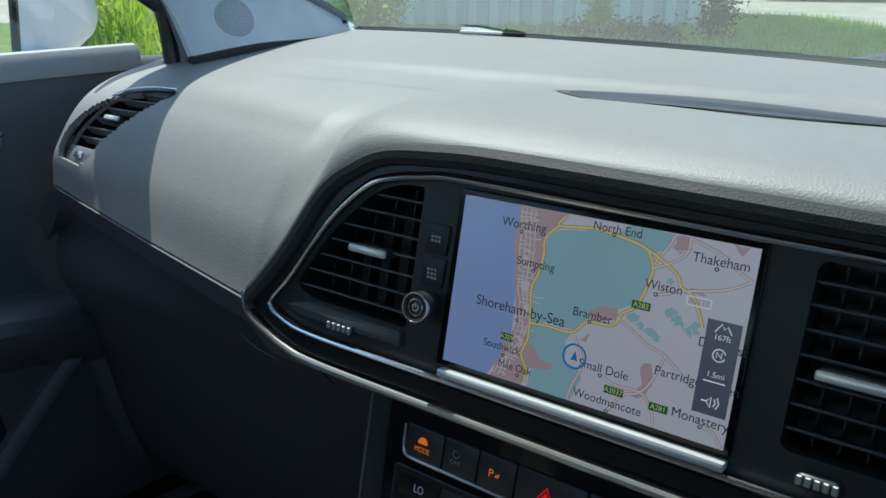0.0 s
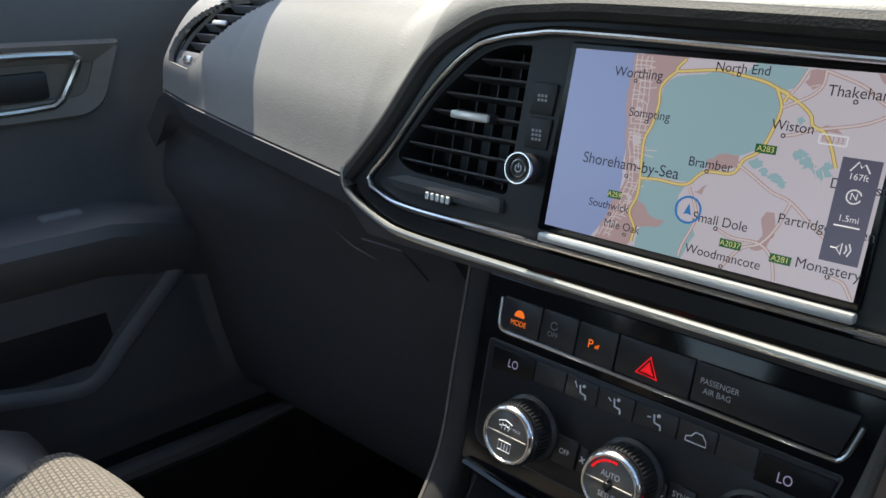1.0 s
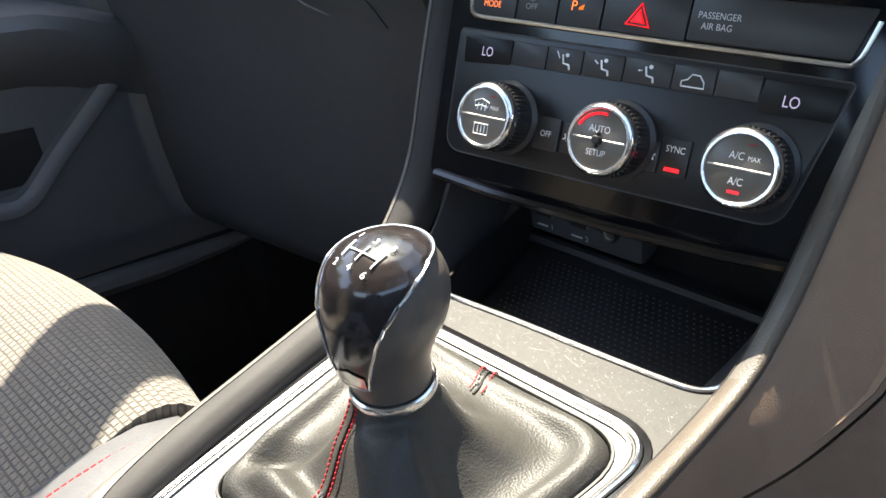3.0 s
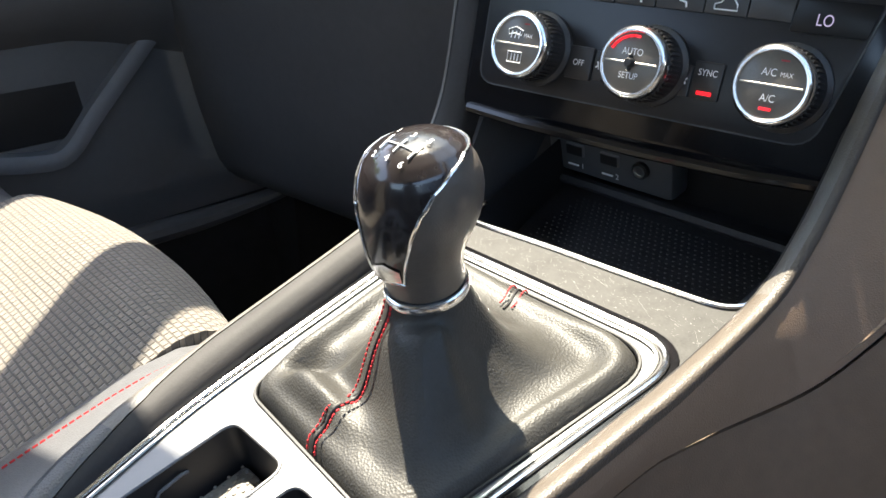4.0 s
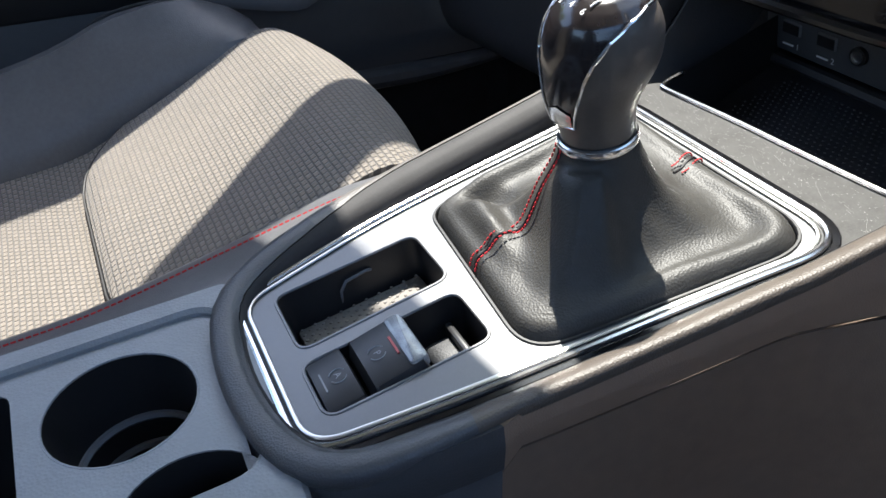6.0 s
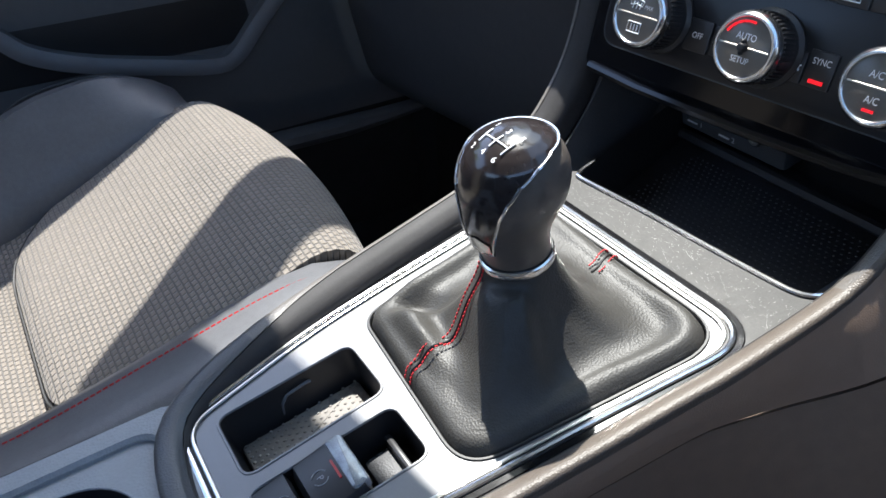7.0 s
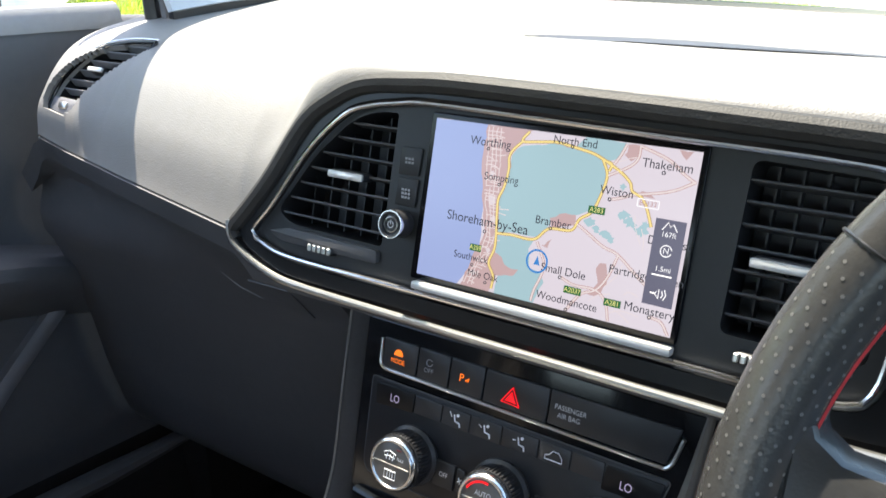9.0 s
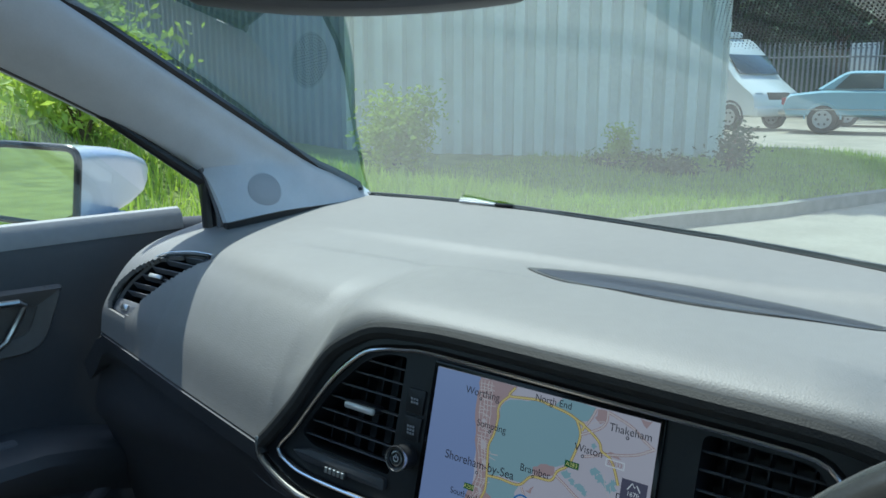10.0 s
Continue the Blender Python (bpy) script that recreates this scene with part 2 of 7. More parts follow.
def curve_points(pts, n, closed=False):
    """n points spaced evenly on a smooth curve through pts (2D or 3D)."""
    p = [Vector(q) if len(q) == 3 else Vector((q[0], q[1], 0)) for q in pts]
    out, k = [], len(p)
    spans = k if closed else k - 1
    for i in range(spans):
        a, b = p[i], p[(i + 1) % k]
        c0 = p[(i - 1) % k] if closed or i > 0 else a * 2 - b
        c1 = p[(i + 2) % k] if closed or i + 2 < k else b * 2 - a
        for s in range(16):
            t = s / 16
            out.append(0.5 * (2 * a + (b - c0) * t + (2 * c0 - 5 * a + 4 * b - c1) * t * t + (3 * a - c0 - 3 * b + c1) * t ** 3))
    out.append(p[0] if closed else p[-1])
    d = [0.0]
    for a, b in zip(out, out[1:]):
        d.append(d[-1] + (b - a).length)
    res, j = [], 0
    for i in range(n):
        s = d[-1] * i / (n if closed else n - 1)
        while j < len(d) - 2 and d[j + 1] < s:
            j += 1
        f = (s - d[j]) / max(1e-9, d[j + 1] - d[j])
        res.append(out[j].lerp(out[j + 1], min(1, max(0, f))))
    return res


def rounded(corners, radius, seg=5):
    """A polygon with its corners rounded; radius one number or one for each corner."""
    out, k = [], len(corners)
    rad = radius if isinstance(radius, (list, tuple)) else [radius] * k
    for i in range(k):
        p, a, b = Vector(corners[i][:2]), Vector(corners[i - 1][:2]), Vector(corners[(i + 1) % k][:2])
        u, v = (a - p).normalized(), (b - p).normalized()
        r = min(rad[i], (a - p).length * 0.48, (b - p).length * 0.48)
        s, e = p + u * r, p + v * r
        for j in range(seg + 1):
            t = j / seg
            q = s * (1 - t) ** 2 + p * 2 * t * (1 - t) + e * t * t
            out.append((q.x, q.y))
    return out


def inset(loop, d):
    """The 2D loop (counter-clockwise) moved inward by d."""
    out, k = [], len(loop)
    for i in range(k):
        p, a, b = Vector(loop[i][:2]), Vector(loop[i - 1][:2]), Vector(loop[(i + 1) % k][:2])
        t = (b - a)
        if t.length < 1e-9:
            t = Vector((1, 0))
        t.normalize()
        out.append((p.x - t.y * d, p.y + t.x * d))
    return out


def even(loop, n):
    """n points spaced evenly along a closed polygon."""
    p = [Vector(q[:2]) for q in loop] + [Vector(loop[0][:2])]
    d = [0.0]
    for a, b in zip(p, p[1:]):
        d.append(d[-1] + (b - a).length)
    out, j = [], 0
    for i in range(n):
        s = d[-1] * i / n
        while d[j + 1] < s:
            j += 1
        q = p[j].lerp(p[j + 1], (s - d[j]) / max(1e-9, d[j + 1] - d[j]))
        out.append((q.x, q.y))
    return out


def stack(bm, loops, cap_first=True, cap_last=True, close=False):
    """Skin 3D loops of equal count, one after another."""
    rows = [[bm.verts.new(q) for q in lp] for lp in loops]
    k = len(rows[0])
    pairs = list(zip(rows, rows[1:])) + ([(rows[-1], rows[0])] if close else [])
    for a, b in pairs:
        for i in range(k):
            bm.faces.new((a[i], a[(i + 1) % k], b[(i + 1) % k], b[i]))
    if cap_first and not close:
        bm.faces.new(rows[0][::-1])
    if cap_last and not close:
        bm.faces.new(rows[-1])
    return bm


def slab(loop, z0, z1, bevel=0.0, bm=None):
    """A plate of outline loop, from z0 to z1, its upper edge softened."""
    bm = bm or bmesh.new()
    at = lambda lp, z: [(q[0], q[1], z) for q in lp]
    if bevel:
        lo = [at(loop, z0), at(loop, z1 - bevel), at(inset(loop, bevel * 0.3), z1 - bevel * 0.3), at(inset(loop, bevel), z1)]
    else:
        lo = [at(loop, z0), at(loop, z1)]
    return stack(bm, lo)


def frame_ring(outer, inner, z0, z1, bevel=0.0, bm=None):
    """A ring plate between two outlines of the same count."""
    bm = bm or bmesh.new()
    at = lambda lp, z: [(q[0], q[1], z) for q in lp]
    if bevel:
        ls = [at(outer, z0), at(outer, z1 - bevel), at(inset(outer, bevel), z1), at(inset(inner, -bevel), z1), at(inner, z1 - bevel), at(inner, z0)]
    else:
        ls = [at(outer, z0), at(outer, z1), at(inner, z1), at(inner, z0)]
    return stack(bm, ls, close=True)


def ccw(loop):
    a = sum(p[0] * q[1] - q[0] * p[1] for p, q in zip(loop, loop[1:] + loop[:1]))
    return loop if a > 0 else loop[::-1]


def tube(pts, r, bm=None, closed=False, seg=8, flat=1.0, up=None):
    """A round or flattened bar along pts; r a number or one for each point."""
    bm = bm or bmesh.new()
    p = [Vector(q) if len(q) == 3 else Vector((q[0], q[1], 0)) for q in pts]
    k = len(p)
    rad = r if isinstance(r, (list, tuple)) else [r] * k
    rows, side = [], None
    for i in range(k):
        a = p[i - 1] if (closed or i) else p[i]
        b = p[(i + 1) % k] if (closed or i + 1 < k) else p[i]
        t = (b - a).normalized()
        ref = Vector(up) if up else (Vector((0, 0, 1)) if abs(t.z) < 0.95 else Vector((1, 0, 0)))
        s = t.cross(ref).normalized()
        if side is not None and not up and s.dot(side) < 0:
            s = -s
        side = s
        u = s.cross(t)
        rows.append([p[i] + (s * math.cos(2 * math.pi * j / seg) + u * flat * math.sin(2 * math.pi * j / seg)) * rad[i] for j in range(seg)])
    return stack(bm, rows, close=closed)


def lathe(profile, n=32, bm=None, m=None, hollow=False):
    """Turn (radius, z) pairs about z."""
    bm = bm or bmesh.new()
    rows = [[((m @ Vector((r * math.cos(2 * math.pi * j / n), r * math.sin(2 * math.pi * j / n), z))) if m is not None else Vector((r * math.cos(2 * math.pi * j / n), r * math.sin(2 * math.pi * j / n), z))) for j in range(n)] for r, z in profile]
    return stack(bm, rows, close=hollow)


def sheet(rows, bm=None, thick=0.0):
    """A surface through a grid of points; thick gives it a back."""
    bm = bm or bmesh.new()
    vs = [[bm.verts.new(q) for q in row] for row in rows]
    for a, b in zip(vs, vs[1:]):
        for i in range(len(a) - 1):
            bm.faces.new((a[i], a[i + 1], b[i + 1], b[i]))
    if thick:
        bmesh.ops.recalc_face_normals(bm, faces=bm.faces)
        bmesh.ops.solidify(bm, geom=list(bm.faces), thickness=thick)
    return bm


def lettering(name, text, x, y, z, size, mat, parent, label="", rot=0.0, align="LEFT", squeeze=1.0, bold=0.0):
    """Flat lettering in the built-in font, as a mesh."""
    c = bpy.data.curves.new(name, "FONT")
    c.body, c.size, c.align_x, c.align_y = text, size, align, "CENTER"
    c.offset = bold * size
    tmp = bpy.data.objects.new(name, c)
    scene.collection.objects.link(tmp)
    bpy.context.view_layer.update()
    me = bpy.data.meshes.new_from_object(tmp.evaluated_get(bpy.context.evaluated_depsgraph_get()))
    bpy.data.objects.remove(tmp)
    me.transform(Matrix.Translation((x, y, z)) @ Matrix.Rotation(rot, 4, "Z") @ Matrix.Diagonal((squeeze, 1, 1, 1)))
    me.materials.clear()
    me.materials.append(mat)
    ob = new(name, me)
    ob.parent = parent
    if label:
        ob["label"] = label
    return ob


def axes(origin, x, y):
    x, y = Vector(x).normalized(), Vector(y).normalized()
    z = x.cross(y).normalized()
    y = z.cross(x)
    m = Matrix((x, y, z)).transposed().to_4x4()
    m.translation = Vector(origin)
    return m


def lerp_table(x, table):
    """A value read off (x, value) pairs, smoothly between them."""
    if x <= table[0][0]:
        return table[0][1]
    for (a, u), (b, v) in zip(table, table[1:]):
        if x <= b:
            t = (x - a) / (b - a)
            return u + (v - u) * t
    return table[-1][1]


# frames of reference: the screen's face, the climate panel's face, the console's top, the car's own axes
SCREEN = axes((0, 0, 0.88), (1, 0, 0), (0, 0.24, 0.971))
CLIMATE = axes((0, -0.003, 0.811), (1, 0, 0), (0, 0.26, 0.966))
AHEAD, RIGHT = Vector((0.108, 0.994, 0)), Vector((0.994, -0.108, 0))
CONSOLE = axes((-0.0182, -0.0632, 0.6543), RIGHT, AHEAD + Vector((0, 0, 0.2)))
DOOR = axes((-0.727, 0.025, -0.068), RIGHT, AHEAD) @ Matrix.Scale(1.065, 4)


def plate(outer, holes, z0, z1, wall=True):
    """A plate with openings cut through it."""
    bm = bmesh.new()
    for z in (z1, z0) if wall else (z1,):
        edges = []
        for lp in [outer] + holes:
            vs = [bm.verts.new((q[0], q[1], z)) for q in lp]
            edges += [bm.edges.new((vs[i], vs[(i + 1) % len(vs)])) for i in range(len(vs))]
        bmesh.ops.triangle_fill(bm, use_beauty=True, use_dissolve=False, edges=edges)
    if wall:
        for lp in [outer] + holes:
            k = len(lp)
            a = [bm.verts.new((q[0], q[1], z1)) for q in lp]
            b = [bm.verts.new((q[0], q[1], z0)) for q in lp]
            for i in range(k):
                bm.faces.new((a[i], a[(i + 1) % k], b[(i + 1) % k], b[i]))
    bmesh.ops.remove_doubles(bm, verts=bm.verts, dist=1e-6)
    return bm


def flat2(pts, n, closed=True):
    return [(q.x, q.y) for q in curve_points(pts, n, closed)]


def well(loop, z0, z1, shrink=0.0):
    """The walls and floor of a pocket sunk below z1."""
    lo = inset(loop, shrink)
    return stack(bmesh.new(), [[(q[0], q[1], z1) for q in loop], [(q[0], q[1], z0) for q in lo]], cap_first=False)


# ---- dashboard ----
BEZEL_OUT = [(-.264, -.003), (-.25, -.015), (-.22, -.027), (-.19, -.031), (-.1, -.031), (.1, -.031), (.2, -.030), (.225, -.02), (.235, .02), (.235, .07), (.220, .108), (.195, .1200), (.1, .1235), (-.06, .1265), (-.11, .1250), (-.149, .1208), (-.174, .1095), (-.199, .0900), (-.228, .0450), (-.25, .016)]
CHROME_IN = [(-.241, .001), (-.228, -.007), (-.2, -.012), (-.113, -.0125), (.1, -.0125), (.17, -.012), (.19, 0), (.193, .05), (.192, .09), (.182, .105), (.15, .1085), (.065, .110), (-.086, .1125), (-.12, .110), (-.143, .106), (-.163, .098), (-.192, .07), (-.225, .022)]
TOP_V = [(-.264, 0), (-.25, .015), (-.229, .043), (-.2, .0880), (-.175, .1075), (-.149, .1192), (-.11, .1235), (-.06, .1252), (.1, .1225), (.2, .1190), (.8, .1190)]
LOW_Y = [(-.70, .059), (-.632, .0605), (-.585, .060), (-.443, .034), (-.264, 0)]
LOW_Z = [(-.70, .907), (-.632, .898), (-.585, .888), (-.443, .882), (-.264, .878)]
WS_Y = [(-.70, .36), (-.60, .405), (-.552, .438), (-.45, .453), (-.355, .455), (-.24, .442), (-.121, .417), (.019, .379), (.136, .332), (.3, .25), (.5, .13), (.8, -.08)]


def dash_low(x):
    if x < -0.264:
        return lerp_table(x, LOW_Y), lerp_table(x, LOW_Z)
    v = lerp_table(x, TOP_V)
    return 0.24 * v, 0.88 + 0.971 * v


def dash_profile(x, n=40):
    y0, z0 = dash_low(x)
    h = min(1, max(0, (z0 - 0.878) / 0.125))
    h = h * h * (3 - 2 * h)
    w = lerp_table(x, WS_Y)
    e = .010 * min(1, max(0, (-x - .515) / .05))
    low = [(y0 + .022 - 1.15 * e, .935 - .4 * e), (y0 + .070 - e, .986), (y0 + .15, 1.012)]
    high = [(y0 + .012, 1.013), (y0 + .055, 1.020), (min(.235, w - .12), 1.021)]
    mid = [(a[0] + (b[0] - a[0]) * h, a[1] + (b[1] - a[1]) * h) for a, b in zip(low, high)]
    pts = curve_points([(y0, z0), *mid, (w, 1.035)], n)
    out = []
    for q in pts:
        dip = 0.0055 * math.exp(-((q.x - 0.222) / 0.036) ** 6) * min(1, max(0, (x + 0.47) / 0.2))
        out.append((x, q.x, q.y - dip))
    return out


dashboard = thing("dashboard", "grey soft-grained car dashboard with a curved top under the windscreen", "dashboard")
xs = sorted({round(v, 4) for v in [*np.linspace(-.635, -.49, 70), *np.linspace(-.485, -.27, 17), *np.linspace(-.264, -.10, 40), *np.linspace(-.09, .24, 24), *np.linspace(.26, .75, 14)]})
# the end vent's plane and its leaf-shaped opening, cut through the pad
END = axes((-.577, .1018, .9574), (1, 0, 0), (0, .6, .8))
leaf = ccw(rounded([(.074, .0470), (.040, .0455), (.000, .0385), (-.0235, .0270), (-.0384, .0111), (-.0510, -.0075), (-.0542, -.0252), (-.0523, -.0442), (-.0126, -.0498), (.0031, -.0417), (.0101, -.0278), (.0433, .0114)], [.003, .02, .02, .02, .02, .015, .012, .010, .010, .008, .010, .03], 5))


def within(loop, x, y):
    inside = False
    for p, q in zip(loop, loop[1:] + loop[:1]):
        if (p[1] > y) != (q[1] > y) and x < (q[0] - p[0]) * (y - p[1]) / (q[1] - p[1]) + p[0]:
            inside = not inside
    return inside


bm = sheet([dash_profile(x, 100) for x in xs])
EI = END.inverted()
cut = []
for f in bm.faces:
    c = EI @ f.calc_center_median()
    if abs(c.z) < .03 and within(leaf, c.x, c.y):
        cut.append(f)
bmesh.ops.delete(bm, geom=cut, context="FACES")
bmesh.ops.recalc_face_normals(bm, faces=bm.faces)
bmesh.ops.solidify(bm, geom=list(bm.faces), thickness=.006)
part("upper_pad", bm, M_PAD, dashboard, "sunlit grey soft plastic pad")


def lower_row(x):
    y0, z0 = dash_low(x) if x < -0.264 else (0.0, 0.862)
    y0, z0 = y0 + 0.004, z0 - 1.2 * max(0, -x - 0.636)
    back = 0.0 if x < -0.2 else 0.05
    run = curve_points([(y0 + .004, z0 - .02), (y0 + .026 + back, .845), (.076 + back, .79), (.092 + back, .75), (.115 + back, .66), (.135 + back, .55), (.17 + back, .47), (.30, .43)], 30)
    return [(x, y0, z0 - .001), *[(x, q.x, q.y) for q in run]]


part("lower_panel", sheet([lower_row(x) for x in [*np.linspace(-.680, -.27, 24), *np.linspace(-.25, .78, 30)]], thick=0.006), M_DARK, dashboard, "black grained lower dash panel")
bm = bmesh.new()
tube([(x, lerp_table(x, LOW_Y) + .002, lerp_table(x, LOW_Z) - .0045) for x in np.linspace(-.635, -.27, 24)], 0.0028, bm)
part("edge_strip", bm, M_DARK, dashboard)
# the glovebox: lid, latch recess and its handle
def low_y(x, z):
    """How far ahead the lower dash panel lies at a height."""
    pts = sorted((q[2], q[1]) for q in lower_row(x))
    return lerp_table(z, pts)


rows = []
for k in range(18):
    z = .812 - .250 * k / 17
    right = -.272 + .40 * (.818 - z)
    row = []
    for j in range(17):
        x = -.600 + (min(right, -.205) + .600) * j / 16
        edge = min(1, min(j, 16 - j) / 1.0, min(k, 17 - k) / 1.0)
        row.append((x, low_y(x, z) - .0022 * edge, z))
    rows.append(row)
lid = part("glovebox_lid", sheet(rows), M_DARK, dashboard, "black grained glovebox lid")
hollow = [(-.384, .804), (-.331, .801), (-.272, .801), (-.254, .765), (-.282, .766), (-.316, .771), (-.350, .780)]
bm = stack(bmesh.new(), [[(x, low_y(x, z) - .0052, z) for x, z in hollow], [(x + (-.312 - x) * .12, low_y(x, z) + .006, z + (.786 - z) * .12) for x, z in hollow]], cap_first=False)
part("latch_recess", bm, M_BLACK, lid, "dark latch recess")
part("recess_edge", tube([(x, low_y(x, z) - .0055, z) for x, z in ((-.382, .803), (-.366, .792), (-.350, .7805), (-.331, .775), (-.312, .770))], [.0006, .0012, .0018, .0014, .0006], seg=8), M_STRIP, lid, "grey recess edge")
flap = [(-.329, .795), (-.275, .797), (-.260, .768), (-.304, .776)]
part("glovebox_handle", stack(bmesh.new(), [[(x, low_y(x, z) - d, z) for x, z in flap] for d in (-.004, .0065, .0075)]), M_DARK, lid, smooth=False)
part("handle_edge", tube([(x, low_y(x, z) - .0076, z) for x, z in ((-.328, .7952), (-.302, .7965), (-.276, .7972))], .0008, seg=6), M_STRIP, lid)
# loudspeaker and demister grille on the top
def grille_y(x, side):
    t = (x + .133) / .323
    t = min(1, max(0, t))
    base = .227 - .027 * t
    bulge = math.sin(math.pi * t) ** 0.8
    return base + (.030 if side > 0 else -.042) * bulge


def on_dash(x, y, lift=0.0):
    pr = dash_profile(x, 60)
    for a, b in zip(pr, pr[1:]):
        if a[1] <= y <= b[1] and b[1] > a[1]:
            t = (y - a[1]) / (b[1] - a[1])
            return Vector((x, y, a[2] + (b[2] - a[2]) * t + lift))
    return Vector((x, y, pr[-1][2] + lift))


rows = []
for x in np.linspace(-.133, .19, 60):
    lo, hi = grille_y(x, -1), grille_y(x, 1)
    rows.append([on_dash(x, lo + (hi - lo) * t, 0.0008) for t in (0, .33, .66, 1)])
grille = part("grille", sheet(rows), M_MESHBASE, dashboard, "black slotted grille let into the dash top")
bm = bmesh.new()
for i in range(190):
    x = -.128 + .315 * i / 189
    lo, hi = grille_y(x, -1) + .0045, grille_y(x, 1) - .0045
    if hi - lo > .006:
        skew = .004
        tube([on_dash(x, lo, .0009), on_dash(x + skew * .5, (lo + hi) / 2, .0010), on_dash(x + skew, hi, .0009)], .00048, bm, seg=4)
tagged(part("grille_mesh", bm, M_STRIP, grille), kind="stuff")

# ---- infotainment unit with its screen ----
M_LIP = material("black grained lip", (0.026, 0.025, 0.024), 0.6, spec=0.3, vary=0.2, scale=60, bump=0.28, bump_scale=700, voronoi=True, fine=0.0006)
info = thing("infotainment_unit", "gloss black centre display unit with chrome edging, its screen on", "car display", SCREEN)
N = 140
outer = ccw(flat2(BEZEL_OUT, N))
inner = ccw(flat2(CHROME_IN, N))
part("surround", frame_ring(outer, inner, -.03, .001, .004), M_SURROUND, info, "piano black surround")
part("padded_lip", tube([(q[0], q[1], .000) for q in outer[N * 43 // 100:] + outer[:2]], .0075, seg=10, flat=1.0), M_LIP, info, "black grained padded lip")
bm = tube([(q[0], q[1], .0025) for q in inner], .0017, closed=True, seg=8)
part("chrome_edge", bm, M_CHROME, info, "thin chrome line")
lower = [(-.266, .005), (-.262, -.0078), (-.25, -.0162), (-.22, -.0270), (-.19, -.0310), (-.1, -.0320), (.1, -.0320), (.2, -.0315), (.235, -.0285)]
part("chrome_strip", tube([(q.x, q.y, .0045) for q in curve_points(lower, 90)], .0029, seg=10), M_SATIN, info, "satin chrome strip along the lower edge")
vent_l = [(-.121, .011), (-.1195, .1045), (-.14, .1035), (-.16, .095), (-.19, .066), (-.222, .020), (-.206, .012)]
vent_r = [(.1115, .009), (.184, .009), (.1865, .09), (.176, .1025), (.113, .1045)]
hole_l = ccw(rounded(vent_l, [.004, .003, .01, .014, .01, .008, .008], 4))
hole_r = ccw(rounded(vent_r, .006, 4))
face = inset(inner, .0005)
part("face_plate", plate(face, [hole_l, hole_r], -.012, -.003), M_FACEPLATE, info, "satin black face")
M_GLASSBLACK = material("display glass", (0.004, 0.004, 0.005), 0.2, spec=0.3)
part("display_glass", slab(ccw(rounded([(-.0925, -.004), (.0905, -.004), (.0905, .1085), (-.0905, .1085)], .002)), -.003, -.0006, .0005), M_GLASSBLACK, info)
# ledge under the screen
part("lower_ledge", boxed(-.087, .090, -.0098, -.0046, -.003, .0062, .0012), M_LEDGE, info, "satin ledge under the screen")

screen = part("screen", slab([(-.0870, 0), (.0870, 0), (.0870, .1045), (-.0865, .1045)], -.0006, 0), glow("map_ground", (0.76, 0.70, 0.80), 0.27), info, "lit map on a colour screen")
LIFT = [0.0002]


def on_map(name, loop, color, strength=0.62):
    LIFT[0] += 0.000012
    bm = bmesh.new()
    vs = [bm.verts.new((min(.087, max(-.087, q[0])), min(.1045, max(0, q[1])), LIFT[0])) for q in loop]
    bm.faces.new(vs)
    bmesh.ops.triangulate(bm, faces=bm.faces)
    return part(name, bm, color, screen, smooth=False)


def wobble(loop, amp, step=.004, seed=1):
    random.seed(seed)
    out = []
    for i in range(len(loop)):
        a, b = Vector(loop[i]), Vector(loop[(i + 1) % len(loop)])
        k = max(1, int((b - a).length / step))
        for j in range(k):
            q = a.lerp(b, j / k)
            edge = q.x in (-.087, .087) or q.y in (0, .1045) or q.x <= -.0864
            out.append((q.x, q.y) if edge else (q.x + random.uniform(-amp, amp), q.y + random.uniform(-amp, amp)))
    return out


def map_line(name, pts, w, mat, n=60):
    LIFT[0] += 0.000012
    p = curve_points(pts, n)
    bm, rows = bmesh.new(), []
    for i, q in enumerate(p):
        t = (p[min(i + 1, n - 1)] - p[max(i - 1, 0)]).normalized()
        s = Vector((-t.y, t.x, 0)) * w
        rows.append([(q + s).to_tuple()[:2] + (LIFT[0],), (q - s).to_tuple()[:2] + (LIFT[0],)])
    return part(name, sheet(rows), mat, screen, smooth=False)


SEA = glow("map_sea", (0.36, 0.45, 0.80), 0.266)
TEAL = glow("map_park", (0.40, 0.60, 0.68), 0.266)
PINK = glow("map_town", (0.60, 0.42, 0.44), 0.266)
ROAD = glow("map_road", (0.88, 0.70, 0.27), 0.296)
ROADEDGE = glow("map_road_edge", (0.50, 0.36, 0.16), 0.266)
STREET = glow("map_street", (0.84, 0.74, 0.76), 0.266)
GROUND = glow("map_clearing", (0.76, 0.68, 0.75), 0.266)
LANE = glow("map_lane", (0.58, 0.36, 0.36), 0.259)
INK = glow("map_ink", (0.03, 0.03, 0.05), 0.222)
SIGN = glow("map_sign", (0.025, 0.15, 0.035), 0.259)
SIGNINK = glow("map_sign_ink", (0.80, 0.78, 0.30), 0.296)
PALE = glow("map_pale", (0.85, 0.85, 0.9), 0.333)
PANEL = glow("map_panel", (0.16, 0.15, 0.24), 0.207)
BLUE = glow("map_blue", (0.03, 0.20, 0.55), 0.333)
on_map("map_area", wobble([(-.0865, .1045), (-.087, 0), (-.055, 0), (-.047, .012), (-.042, .028), (-.043, .05), (-.045, .078), (-.0465, .1045)], .0006, seed=2), SEA)
